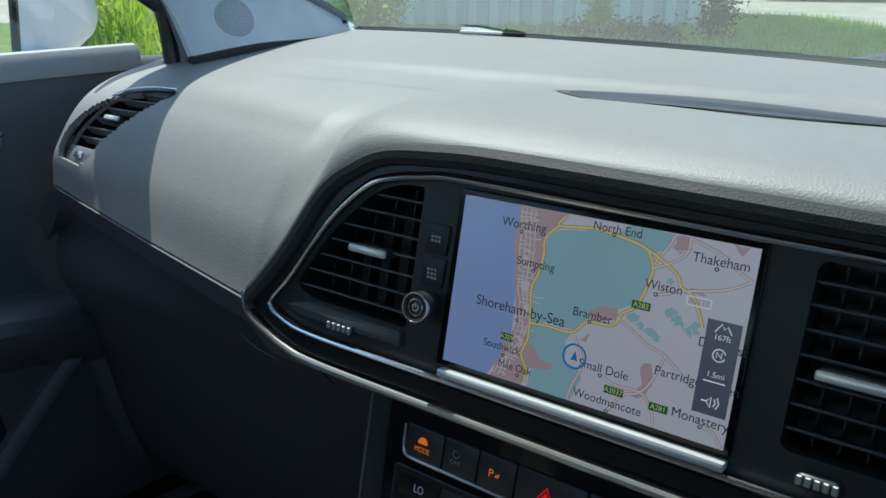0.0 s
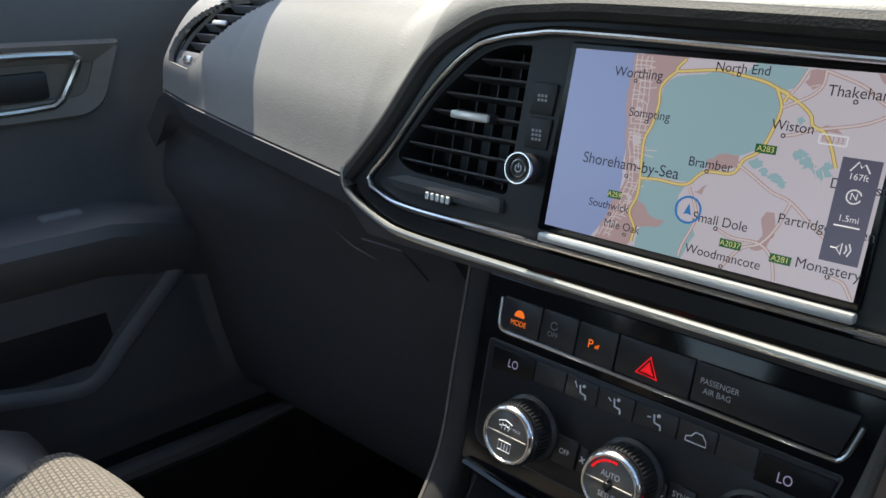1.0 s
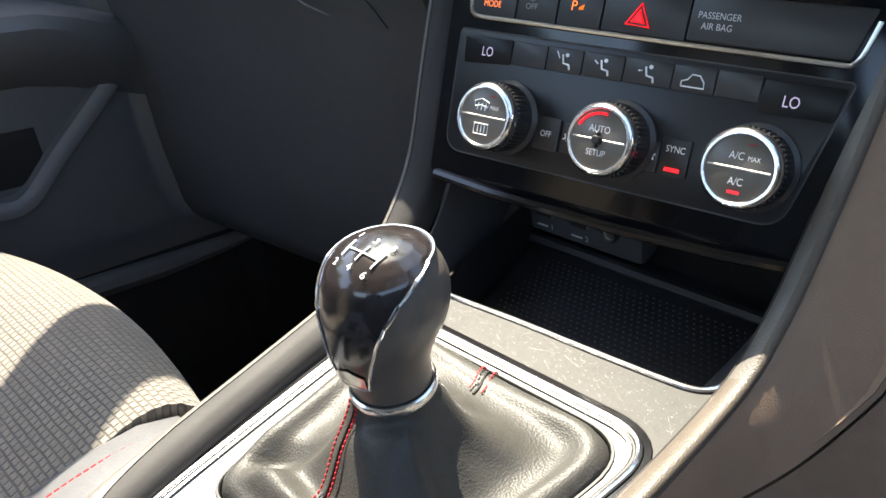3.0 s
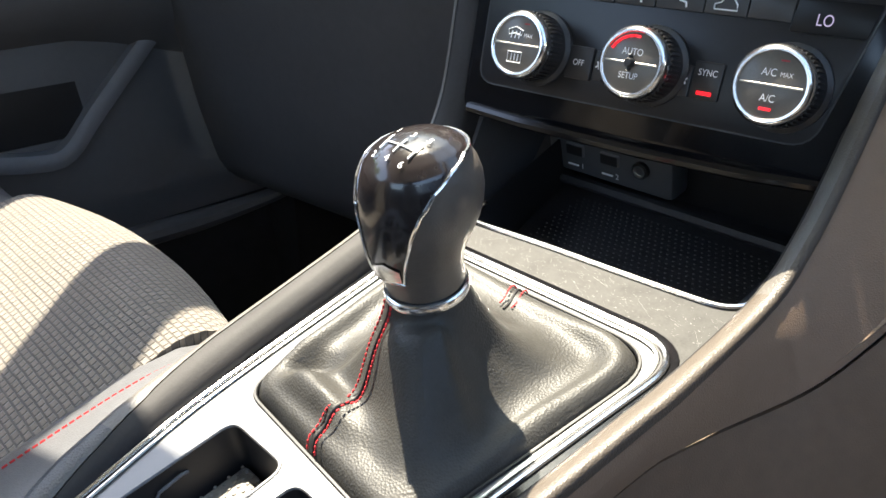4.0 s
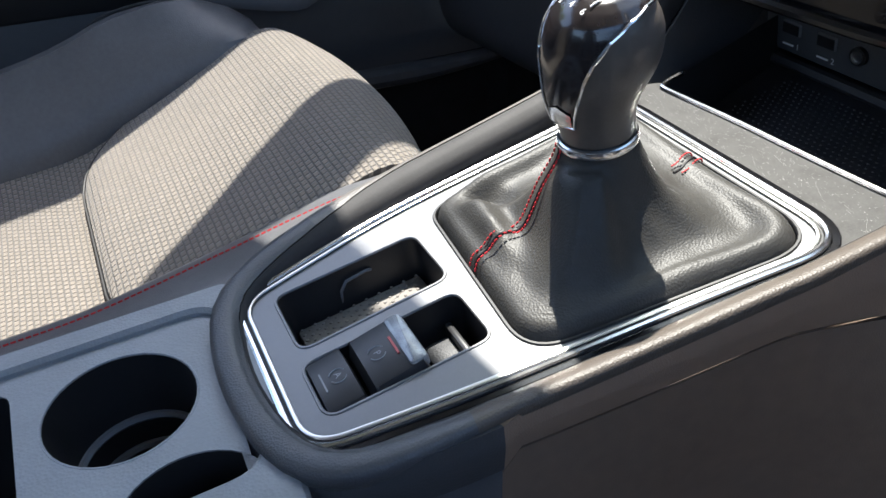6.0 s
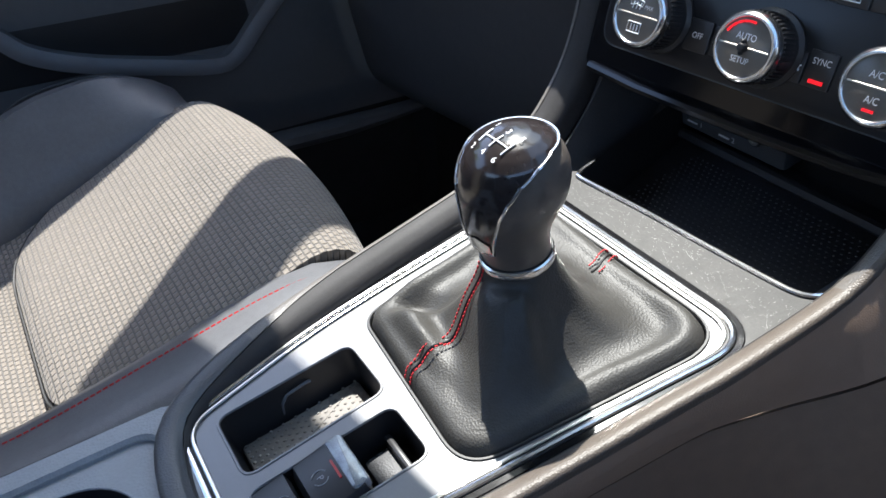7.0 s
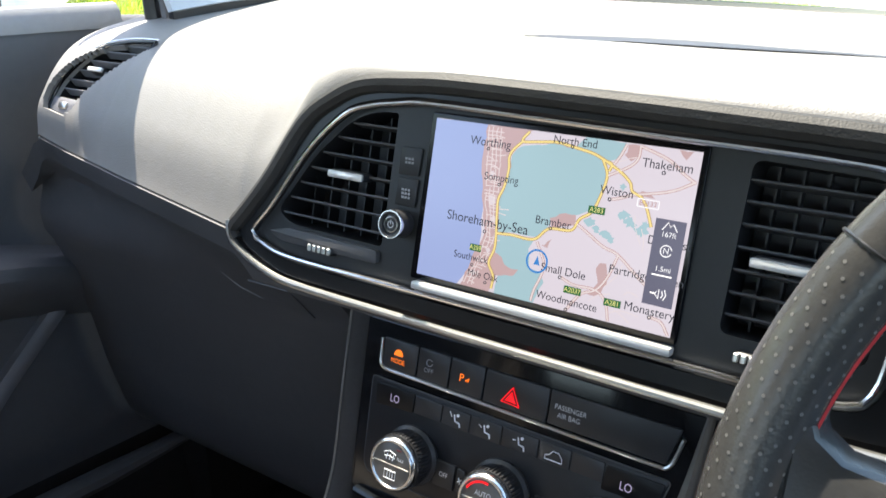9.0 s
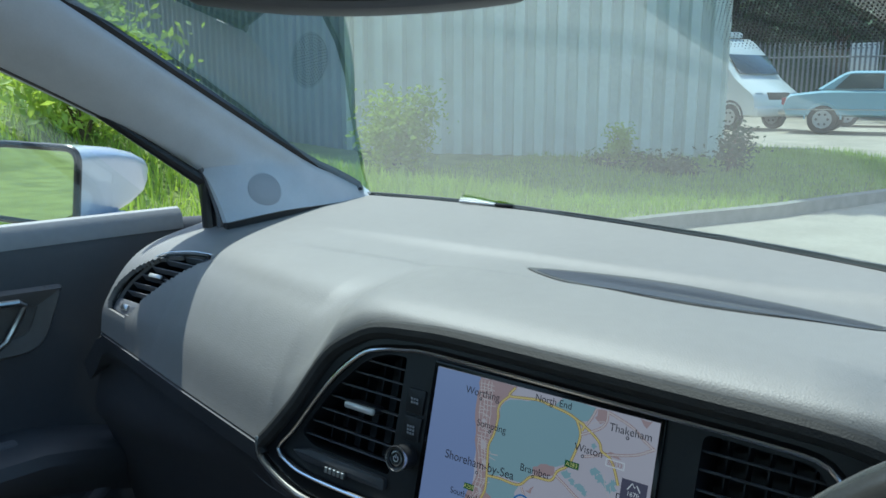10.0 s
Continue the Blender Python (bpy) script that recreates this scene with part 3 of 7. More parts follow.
on_map("map_area", wobble([(-.0279, .0777), (-.0280, .0883), (-.0209, .0947), (.0018, .0985), (.0124, .0975), (.0186, .1045), (.0442, .1045), (.0400, .0947), (.0340, .0925), (.0352, .0840), (.0325, .0726), (.0288, .0629), (.0180, .0575), (.0090, .0555), (-.0026, .0414), (-.0178, .0399), (-.0303, .0392), (-.0329, .0584)], .0006, seed=3), TEAL)
on_map("map_area", wobble([(-.0298, .0375), (-.0042, .0388), (-.0070, .0318), (-.0059, .0213), (.0023, .0192), (.0054, .0147), (.0008, 0), (-.0269, 0), (-.0263, .0159), (-.0309, .0281)], .0008, seed=4), TEAL)
on_map("map_area", wobble([(-.0482, .1045), (-.0166, .1045), (-.0218, .0967), (-.0282, .0894), (-.0277, .0766), (-.0329, .0584), (-.0303, .0392), (-.0309, .0281), (-.0268, .0158), (-.0310, 0), (-.0525, 0), (-.0452, .0200), (-.0404, .0369), (-.0451, .0603), (-.0484, .0839)], .0010, seed=6), PINK)
for k, loop in enumerate([[(-.0356, .0202), (-.0284, .0254), (-.0197, .0177), (-.0130, .0183), (-.0144, .0143), (-.0276, .0112)],
                          [(.0044, .0535), (.0127, .0584), (.0208, .0587), (.0209, .0534), (.0066, .0481)],
                          [(.0369, .0305), (.0439, .0344), (.0449, .0226), (.0427, .0149), (.0348, .0132), (.0394, .0210)],
                          [(-.0002, .0356), (.0069, .0419), (.0056, .0355)],
                          [(.0447, .1028), (.0524, .1034), (.0524, .0968), (.0476, .0937), (.0436, .0968)],
                          [(.0742, .1045), (.0814, .1039), (.0797, .0982)],
                          [(.0003, .1005), (.0099, .0972), (-.0002, .0980)],
                          [(.0512, .0774), (.0618, .0785), (.0650, .0760), (.0572, .0751)]]):
    on_map("map_area", wobble(loop, .0009, .003, seed=20 + k), PINK)
# open ground inside the coast town
for k, (cx, cy, sc) in enumerate([(-.0375, .058, .0040), (-.0345, .046, .0030), (-.0400, .0745, .0022), (-.0440, .0100, .0022), (-.0350, .0260, .0020)]):
    random.seed(60 + k)
    on_map("map_area", [(cx + math.cos(a) * sc * random.uniform(.5, 1.0), cy + math.sin(a) * sc * random.uniform(.5, 1.0)) for a in np.linspace(0, 2 * math.pi, 11)[:-1]], GROUND)
for k, (cx, cy, sc) in enumerate([(.0294, .0560, .0045), (.0340, .0525, .0038), (.0403, .0505, .0050), (.0440, .0480, .0034), (.0492, .0634, .0050), (.0535, .0600, .0052), (.0605, .0558, .0055), (.0630, .0600, .0034), (.0457, .0792, .0032)]):
    random.seed(40 + k)
    on_map("map_lake", [(cx + math.cos(a) * sc * random.uniform(.3, 1.0), cy + math.sin(a) * sc * .75 * random.uniform(.3, 1.0)) for a in np.linspace(0, 2 * math.pi, 19)[:-1]], TEAL)

# streets of the coast town: a loose grid along the shore
random.seed(77)


def shore(y):
    return -.0445 - .0035 * max(0, (y - .06) / .04) + .0045 * math.exp(-((y - .037) / .014) ** 2) - .008 * max(0, (.02 - y) / .02)


for off in (.0022, .0048, .0080, .0112):
    y0 = .002
    while y0 < .098:
        y1 = min(.1035, y0 + random.uniform(.008, .022))
        ys = np.linspace(y0, y1, 4)
        if off < .010 or y0 > .06:
            map_line("map_street", [(shore(y) + off + random.uniform(-.0007, .0007), y) for y in ys], .00030, STREET, 12)
        y0 = y1 + random.choice((0, 0, .004))
for k in range(44):
    y = .003 + .098 * (k + random.uniform(.1, .9)) / 44
    x = shore(y) + random.choice((.0012, .0022, .0048))
    w = random.uniform(.004, .0085 + .006 * (y > .05))
    map_line("map_street", [(x, y), (x + w * .5, y + random.uniform(-.0006, .0006)), (x + w, y + random.uniform(-.0012, .0012))], .00028, STREET, 6)
for k in range(16):
    x, y = random.uniform(.012, .064), random.uniform(.004, .100)
    if .030 < y < .1 and x < .040:
        continue
    a, d = random.uniform(0, 3.14), random.uniform(.004, .009)
    map_line("map_street", [(x - d * math.cos(a), max(.001, y - d * math.sin(a))), (x + random.uniform(-.002, .002), y + random.uniform(-.002, .002)), (x + d * math.cos(a), min(.103, max(.001, y + d * math.sin(a))))], .00022, STREET, 10)


def cased_road(pts, w, edge, core, n=60):
    map_line("map_road_edge", pts, w, edge, n)
    return pts, w * .58, core, n


BACKROADS = [[(.0208, .0540), (.0288, .0498), (.0400, .0434), (.0502, .0400), (.0657, .0284), (.0798, .0209)],
             [(.0358, .0841), (.0482, .0913), (.0524, .0968), (.0526, .1040)], [(.0389, .0915), (.0420, .0970), (.0446, .1035)],
             [(.0527, .1035), (.0697, .0979), (.0790, .0915), (.0865, .0872)], [(.0525, .0757), (.0734, .0809), (.0865, .0880)],
             [(-.0019, .0383), (.0051, .0242), (.0008, .0081), (-.0003, .0013)], [(.0231, .0005), (.0310, .0125), (.0399, .0171), (.0457, .0258), (.0502, .0400)],
             [(.0170, .0200), (.0259, .0172), (.0399, .0171), (.0471, .0111), (.0504, .0008)], [(.0735, .0092), (.0809, .0077), (.0860, .0010)],
             [(.0396, .0711), (.0450, .0725), (.0525, .0757)]]
MAINROADS = [[(-.0175, .1035), (-.0215, .0972), (-.0108, .0980), (.0016, .0993), (.0121, .0979), (.0245, .0959), (.0318, .0932), (.0393, .0897), (.0457, .0860), (.0502, .0820), (.0521, .0776), (.0581, .0749), (.0621, .0691), (.0663, .0595)],
             [(-.0214, .0968), (-.0268, .0913), (-.0289, .0861), (-.0281, .0787), (-.0296, .0677), (-.0324, .0595), (-.0319, .0498), (-.0305, .0381), (-.0302, .0282), (-.0328, .0187), (-.0285, .0109), (-.0286, .0026)],
             [(-.0305, .0381), (-.0199, .0390), (-.0043, .0392), (.0047, .0473), (.0189, .0491), (.0233, .0566), (.0300, .0621), (.0337, .0719), (.0358, .0841), (.0318, .0932)],
             [(.0335, .0925), (.0375, .0910), (.0365, .0870)]]
later = [cased_road(q, .00088, LANE, STREET) for q in BACKROADS] + [cased_road(q, .00100, ROADEDGE, ROAD, 110) for q in MAINROADS]
for pts, w, core, n in later:
    map_line("map_road", pts, w, core, n)


def map_text(text, x, y, size, mat=INK):
    LIFT[0] += 0.000012
    return lettering("place_name", text, x, y, LIFT[0] + .0002, size * 1.14, mat, screen, squeeze=.95)


for text, x, y, size in [("Worthing", -.0580, .0935, .0068), ("North End", -.001, .1008, .0060), ("Thakeham", .055, .0945, .0064), ("Sompting", -.0445, .0725, .0060), ("Wiston", .033, .0758, .0062),
                         ("Shoreham-by-Sea", -.068, .0437, .0078), ("Bramber", -.005, .0515, .0062), ("Southwick", -.059, .0195, .0056), ("Mile Oak", -.047, .0095, .0056), ("Small Dole", .0035, .0237, .0062),
                         ("Woodmancote", .003, .0065, .0060), ("Partridge Green", .046, .0315, .0062), ("Monastery", .0585, .0125, .0064), ("Dial Post", .0655, .0525, .0062)]:
    map_text(text, x, y, size)
for x, y in [(-.0442, .0896), (.0118, .0979), (.0681, .0905), (.0396, .0711), (.0058, .0479), (-.0387, .0377), (-.0445, .0148), (-.0332, .0055), (.0168, .0199), (.0236, .0015), (.0741, .0090), (-.0330, .0685)]:
    LIFT[0] += 0.000012
    dot = part("place_dot", tube([(x + .0009 * math.cos(a), y + .0009 * math.sin(a), LIFT[0] + .0001) for a in np.linspace(0, 2 * math.pi, 13)[:-1]], .0003, closed=True, seg=4), INK, screen, smooth=False)
for text, x, y, w, yellow in [("A283", .033, .0635, .0052, 1), ("A259", -.0435, .0262, .0042, 1), ("A2037", .026, .0137, .0056, 1), ("A281", .0515, .0120, .0052, 1), ("B2133", .0625, .0722, .0062, 0)]:
    LIFT[0] += 0.000012
    edge = [(x - w, y - .0022), (x + w, y - .0022), (x + w, y + .0022), (x - w, y + .0022)]
    if yellow:
        on_map("road_sign", edge, SIGN)
    else:
        for a, b in zip(edge, edge[1:] + edge[:1]):
            map_line("road_sign", [a, b], .0003, PALE, 4)
    lettering("sign_text", text, x, y, LIFT[0] + .0003, .0040, SIGNINK if yellow else LANE, screen, align="CENTER")
LIFT[0] += .0003
on_map("legend_panel", [(.0685, .0165), (.0858, .0165), (.0858, .0655), (.0685, .0655)], PANEL)
TOPZ = LIFT[0] + .0004
lettering("legend_text", "167ft", .0772, .0570, TOPZ, .0042, PALE, screen, align="CENTER")
lettering("legend_text", "N", .0772, .0480, TOPZ, .0046, PALE, screen, align="CENTER")
lettering("legend_text", "1.5mi", .0772, .0375, TOPZ, .0042, PALE, screen, align="CENTER")
bm = bmesh.new()
for pts in ([(.0730, .0595), (.0760, .0640), (.0775, .0615), (.0790, .0632), (.0815, .0595)], [(.0715, .0340), (.0828, .0340)], [(.0725, .0235), (.0750, .0235), (.0772, .0262), (.0772, .0208), (.0750, .0235)], [(.0788, .0215), (.0796, .0235), (.0788, .0255)], [(.0802, .0205), (.0814, .0235), (.0802, .0265)]):
    tube([(a, b, TOPZ) for a, b in pts], .00035, bm, seg=4)
tube([(.0772 + .0032 * math.cos(a), .0480 + .0032 * math.sin(a), TOPZ) for a in np.linspace(.3, 5.9, 16)], .00035, bm, seg=4)
part("legend_icons", bm, PALE, screen)
map_line("position_ring", [(.0005 + .0068 * math.cos(a), .0265 + .0068 * math.sin(a)) for a in np.linspace(0, 2 * math.pi, 25)], .0006, BLUE, 73)
bm = bmesh.new()
bm.faces.new([bm.verts.new(q) for q in [(-.0015, .0240, TOPZ), (.0008, .0245, TOPZ), (.0028, .0240, TOPZ), (.0008, .0300, TOPZ)]])
part("position_arrow", bm, BLUE, screen, smooth=False)

# buttons and the on/off knob beside the screen
for v, rows_ in ((.0735, 0), (.0525, 1)):
    key = part("button", slab(ccw(rounded([(-.1135, v - .0095), (-.0965, v - .0095), (-.0955, v + .0095), (-.1125, v + .0095)], .0015)), -.004, -.0012, .0006), M_BLACK, info)
    bm = bmesh.new()
    for i in range(3):
        for j in range(2 if not rows_ else 3):
            c = (-.1074 + .0026 * i + .0003 * j, v + .0016 - .0026 * j)
            box(bm, c[0] - .0008, c[0] + .0008, c[1] - .0008, c[1] + .0008, -.0008, -.0003)
    part("icon", bm, M_GREYPRINT, key)
kn = part("power_knob", lathe([(.0093, -.004), (.0096, .004), (.0093, .0105), (.0087, .0118), (.0071, .0112), (.0069, .0100)], 40, m=Matrix.Translation((-.1055, .0305, 0))), M_KEY, info, "small round power knob")
bm = lathe([(.0091, .0092), (.0099, .0096), (.0099, .0112), (.0096, .0121), (.0089, .0121), (.0086, .0112)], 40, m=Matrix.Translation((-.1055, .0305, 0)), hollow=True)
part("chrome_ring", bm, M_CHROME, kn)
bm = lathe([(.0053, .0095), (.0055, .0112), (.0050, .0114), (.0048, .0104)], 24, m=Matrix.Translation((-.1055, .0305, 0)), hollow=True)
part("inner_ring", bm, M_SATIN, kn)
bm = tube([(-.1055 + .0022 * math.cos(a), .0305 + .0022 * math.sin(a), .0112) for a in np.linspace(2.1, 7.3, 14)], .0003, seg=4)
tube([(-.1055, .0308, .0112), (-.1055, .0336, .0112)], .0003, bm, seg=4)
part("power_sign", bm, M_WHITE, kn)


# ---- air vents ----
def vent(label, loop, slat_v, u_of, vanes, tab, wheel=None, m=SCREEN, depth=.035):
    """An air vent: a dark box behind the opening, cross slats, upright vanes, a tab and a thumb wheel."""
    v = thing("air_vent", label, "air vent", m, "dashboard air vents")
    part("duct", well(loop, -depth, -.004, .002), M_BLACK, v)
    for s in slat_v:
        a, b = u_of(s)
        bm = box(bmesh.new(), a, b, -.0065, .0065, -.0008, .0008, .0006, 1, m=Matrix.Translation((0, s, -.012)) @ Matrix.Rotation(radians(78), 4, "X"))
        part("slat", bm, M_SLAT, v)
    for x, v0, v1 in vanes:
        part("vane", boxed(x - .0006, x + .0006, v0, v1, -.030, -.019), M_BLACK, v)
    x0, x1, tv = tab
    bm = boxed(x0, x1, tv - .0032, tv + .0032, -.012, .002, .0022, 3)
    tb = part("slider_tab", bm, M_KEY, v)
    part("tab_trim", boxed(x0 - .0008, x1 + .0008, tv - .0030, tv + .0022, .0008, .0040, .0014, 2), M_LEDGE, tb, "bright silver grip")
    if wheel:
        x0, x1, tv = wheel
        wh = part("thumb_wheel", boxed(x0, x1, tv - .0035, tv + .0035, -.006, .004, .003, 3), M_KEY, v)
        bm = bmesh.new()
        for i in range(5):
            xx = x0 + (x1 - x0) * (i + .5) / 5
            box(bm, xx - .0016, xx + .0016, tv - .0025, tv + .0025, .0030, .0050, .0006, 1)
        part("grip_ribs", bm, M_SATIN, wh)
    return v


LEFT_EDGE = [(.0, -.215), (.02, -.222), (.066, -.19), (.095, -.16), (.104, -.142)]
vent("black air vent with slanted outline and satin tab beside the screen", hole_l, [.0185, .031, .0435, .056, .0685, .081, .0925], lambda s: (lerp_table(s, LEFT_EDGE) + .001, -.1205),
     [(-.137 - .016 * i, .012, min(.1, .104 - max(0, .016 * i - .02) * 1.0)) for i in range(5)], (-.171, -.141, .0565), (-.183, -.160, -.0005))
vent("black upright air vent with satin tab between screen and steering wheel", hole_r, [.0185, .031, .0435, .056, .0685, .081, .0925], lambda s: (.112, .186),
     [(.124 + .0125 * i, .010, .102) for i in range(5)], (.122, .157, .0515), (.122, .142, -.0005))
# the lip under the left vent
part("vent_wing", slab(ccw(rounded([(-.226, .004), (-.212, -.0015), (-.121, -.001), (-.122, .0085), (-.206, .0095)], .003)), -.004, .0012, .0008), M_DARK, info)

# end vent beside the door
ev = vent("black leaf-shaped air vent at the dash end beside the door", leaf, [], lambda s: (0, 0), [], (-.0155, .0077, .0100), m=END, depth=.040)
for v, a, b in ((-.016, -.049, .0125), (-.0045, -.048, .0255), (.0078, -.039, .0350), (.0202, -.0275, .0460), (.0324, -.010, .0570), (.0410, .020, .0660)):
    part("slat", box(bmesh.new(), a, b, -.0055, .0055, -.0008, .0008, .0006, 1, m=Matrix.Translation((0, v, -.007)) @ Matrix.Rotation(radians(72), 4, "X")), M_STRIP, ev)
for x in (-.030, -.010, .010, .030):
    part("vane", boxed(x - .0006, x + .0006, -.03, .04, -.032, -.022), M_BLACK, ev)
ring_out = inset(leaf, -.0045)
part("housing", stack(bmesh.new(), [[(q[0], q[1], -.014) for q in ring_out], [(q[0], q[1], -.0040) for q in ring_out], [(q[0], q[1], -.0006) for q in inset(leaf, -.0036)], [(q[0], q[1], .0004) for q in inset(leaf, -.0022)], [(q[0], q[1], -.004) for q in leaf]], cap_first=False, cap_last=False), M_PAD, ev, "grey soft vent housing")
part("outer_trim", tube([(q[0], q[1], .0018) for q in inset(leaf, -.0014)], .0019, closed=True, seg=8), M_GLOSS, ev, "gloss black outline")
part("chrome_line", tube([(q.x, q.y, .0034) for q in curve_points([(.078, .0500), (.040, .0490), (-.001, .0420), (-.0255, .0300), (-.0415, .0130), (-.0545, -.0060)], 40)], .0007, seg=6), M_CHROME, ev)
block = ccw(rounded([(-.0520, -.0262), (.0085, -.0285), (.0020, -.0405), (-.0130, -.0482), (-.0510, -.0430)], .004))
wb = part("wheel_housing", slab(block, -.012, .0030, .002), M_STRIP, ev, "grey block round the thumb wheel")
part("thumb_wheel", boxed(-.0340, -.0200, -.0405, -.0330, .000, .0060, .002, 2), M_SATIN, wb)

# ---- climate panel ----
climate = thing("climate_panel", "gloss black climate control panel with three chrome-ringed rotary knobs", "climate panel", CLIMATE)
frame_loop = ccw(rounded([(-.1335, .027), (-.1305, -.108), (.098, -.1085), (.118, .0), (.120, .027)], [.003, .008, .010, .02, .003], 5))
part("frame", slab(frame_loop, -.02, 0, .003), M_GLOSS, climate, "piano black frame")
part("lower_lip", tube([(-.124, -.1065, .000), (-.08, -.1085, .004), (0, -.1095, .005), (.06, -.1085, .004), (.092, -.1065, 0)], .0035, seg=8), M_GLOSS, climate)
cuts = [-.1150, -.0845, -.0578, -.0304, .0172, .1015]
for i, (a, b) in enumerate(zip(cuts, cuts[1:])):
    right = b
    bm = slab(ccw(rounded([(a + .0004, -.0085 if i else -.0075), (right - .0006 - (.006 if i == 4 else 0), -.0095), (right - .0004, .014), (a + .0004, .014)], .0012)), -.002, .0018, .0006)
    part("button", bm, M_KEY, climate)
trim = [(-.1165, .0125), (-.1158, -.0030), (-.1140, -.0072), (-.1080, -.0090), (-.08, -.0094), (0, -.0106), (.088, -.0116), (.0950, -.0108), (.0988, -.0070), (.1028, .0085)]
part("chrome_trim", tube([(q.x, q.y, .0018) for q in curve_points(trim, 80)], .0013, seg=8), M_SATIN, climate, "thin satin chrome line")
AMBER = glow("amber_light", (1.0, 0.20, 0.02), 0.42)
REDLIT = glow("red_light", (1.0, 0.01, 0.02), 0.42)
ICE = glow("display_white", (0.50, 0.45, 0.72), 0.22)
M_DISPLAY = material("matt display", (0.006, 0.006, 0.007), 0.35, spec=0.25)
lettering("button_sign", "MODE", -.1010, -.0012, .0022, .0050, AMBER, climate, align="CENTER", squeeze=.85)
bm = slab(ccw(rounded([(-.1050, .0030), (-.0970, .0030), (-.0977, .0055), (-.0995, .0075), (-.1025, .0075), (-.1043, .0055)], .001)), .0018, .0024)
part("button_sign", bm, AMBER, climate)
lettering("button_sign", "OFF", -.0745, -.0005, .0022, .0045, M_GREYPRINT, climate, align="CENTER")
part("button_sign", tube([(-.0745 + .0024 * math.cos(a), .0052 + .0024 * math.sin(a), .0021) for a in np.linspace(.6, 6.2, 14)], .0003, seg=4), M_GREYPRINT, climate)
lettering("button_sign", "P", -.0478, .0022, .0022, .0075, AMBER, climate, align="CENTER")
bm = bmesh.new()
for k in range(3):
    tube([(-.0446 + .0010 * k, .0006, .0021), (-.0440 + .0010 * k, .0022 + .0006 * k, .0021)], .0003, bm, seg=4)
part("button_sign", bm, AMBER, climate)
tri = [(-.0160, -.0040), (-.0030, -.0048), (-.0088, .0068)]
bm = bmesh.new()
for s in (1.0, .55):
    c = Vector((-.0093, -.0010))
    tube([((Vector(q) - c) * s + c).to_tuple() + (.0022,) for q in tri], .00065, bm, closed=True, seg=6)
stack(bm, [[(q[0] * .42 - .0093 * .58, q[1] * .42 - .0010 * .58, z) for q in tri] for z in (.0020, .0024)])
part("hazard_sign", bm, REDLIT, climate, "red warning triangle")
lettering("airbag_sign", "PASSENGER", .0322, .0040, .0022, .0046, M_PALEPRINT, climate, align="CENTER", squeeze=.9)
lettering("airbag_sign", "AIR BAG", .0318, -.0012, .0022, .0046, M_PALEPRINT, climate, align="CENTER", squeeze=.9)
panel_edge = ccw(rounded([(-.1210, -.0165), (-.1195, -.0895), (.0830, -.0900), (.1000, -.0185)], [.003, .012, .012, .003], 5))
part("panel_line", tube([(q[0], q[1], .0010) for q in panel_edge], .0005, closed=True, seg=5), M_DARK, climate)
# display strip with the row of air-flow buttons
part("inner_panel", slab(ccw(rounded([(-.1210, -.0165), (-.1195, -.0895), (.0830, -.0900), (.1000, -.0185)], [.003, .012, .012, .003], 5)), -.002, .0012, .0006), M_PANEL, climate)
part("display", slab(ccw(rounded([(-.1150, -.0360), (-.0826, -.0340), (-.0826, -.0200), (-.1165, -.0200)], .0015)), .0008, .0018, .0003), M_DISPLAY, climate)
part("display", slab(ccw(rounded([(.0590, -.0375), (.0945, -.0375), (.0975, -.0215), (.0610, -.0215)], .0015)), .0008, .0018, .0003), M_DISPLAY, climate)
lettering("display_text", "LO", -.0990, -.0285, .0022, .0078, ICE, climate, align="CENTER", squeeze=.8)
lettering("display_text", "LO", .0745, -.0312, .0022, .0078, ICE, climate, align="CENTER", squeeze=.8)
cuts = [-.0820, -.0588, -.0362, -.0118, .0152, .0378, .0600]
for i, (a, b) in enumerate(zip(cuts, cuts[1:])):
    key = part("button", slab(ccw(rounded([(a + .0003, -.0334), (b - .0003, -.0336), (b - .0003, -.0205), (a + .0003, -.0203)], .0010)), .0006, .0022, .0005), M_KEY, climate)
    cx = (a + b) / 2
    if 1 <= i <= 3:
        bm = bmesh.new()
        tube([(cx - .0012, -.0240, .0026), (cx - .0002, -.0285, .0026), (cx + .0034, -.0292, .0026)], .0006, bm, seg=5)
        tube([(cx + .0034, -.0292, .0026), (cx + .0040, -.0318, .0026)], .0006, bm, seg=5)
        lathe([(.0011, .0022), (.0011, .0028)], 10, bm, m=Matrix.Translation((cx + .0016, -.0240, 0)))
        tube([(cx - .0050, -.0245 - .002 * (i - 2), .0026), (cx - .0028, -.0262, .0026)], .0004, bm, seg=4)
        part("icon", bm, M_WHITE, key)
    if i == 4:
        bm = tube([(cx - .006, -.0310, .0026), (cx - .006, -.0285, .0026), (cx - .003, -.0275, .0026), (cx - .001, -.0248, .0026), (cx + .003, -.0250, .0026), (cx + .0055, -.0280, .0026), (cx + .006, -.0310, .0026), (cx - .006, -.0310, .0026)], .0004, seg=4)
        part("icon", bm, M_WHITE, key)


REDDULL = material("dull red print", (0.35, 0.05, 0.05), 0.5)
M_BAR = material("dull champagne bar", (0.42, 0.39, 0.34), 0.4, 0.4)


FACE_Z = .0262


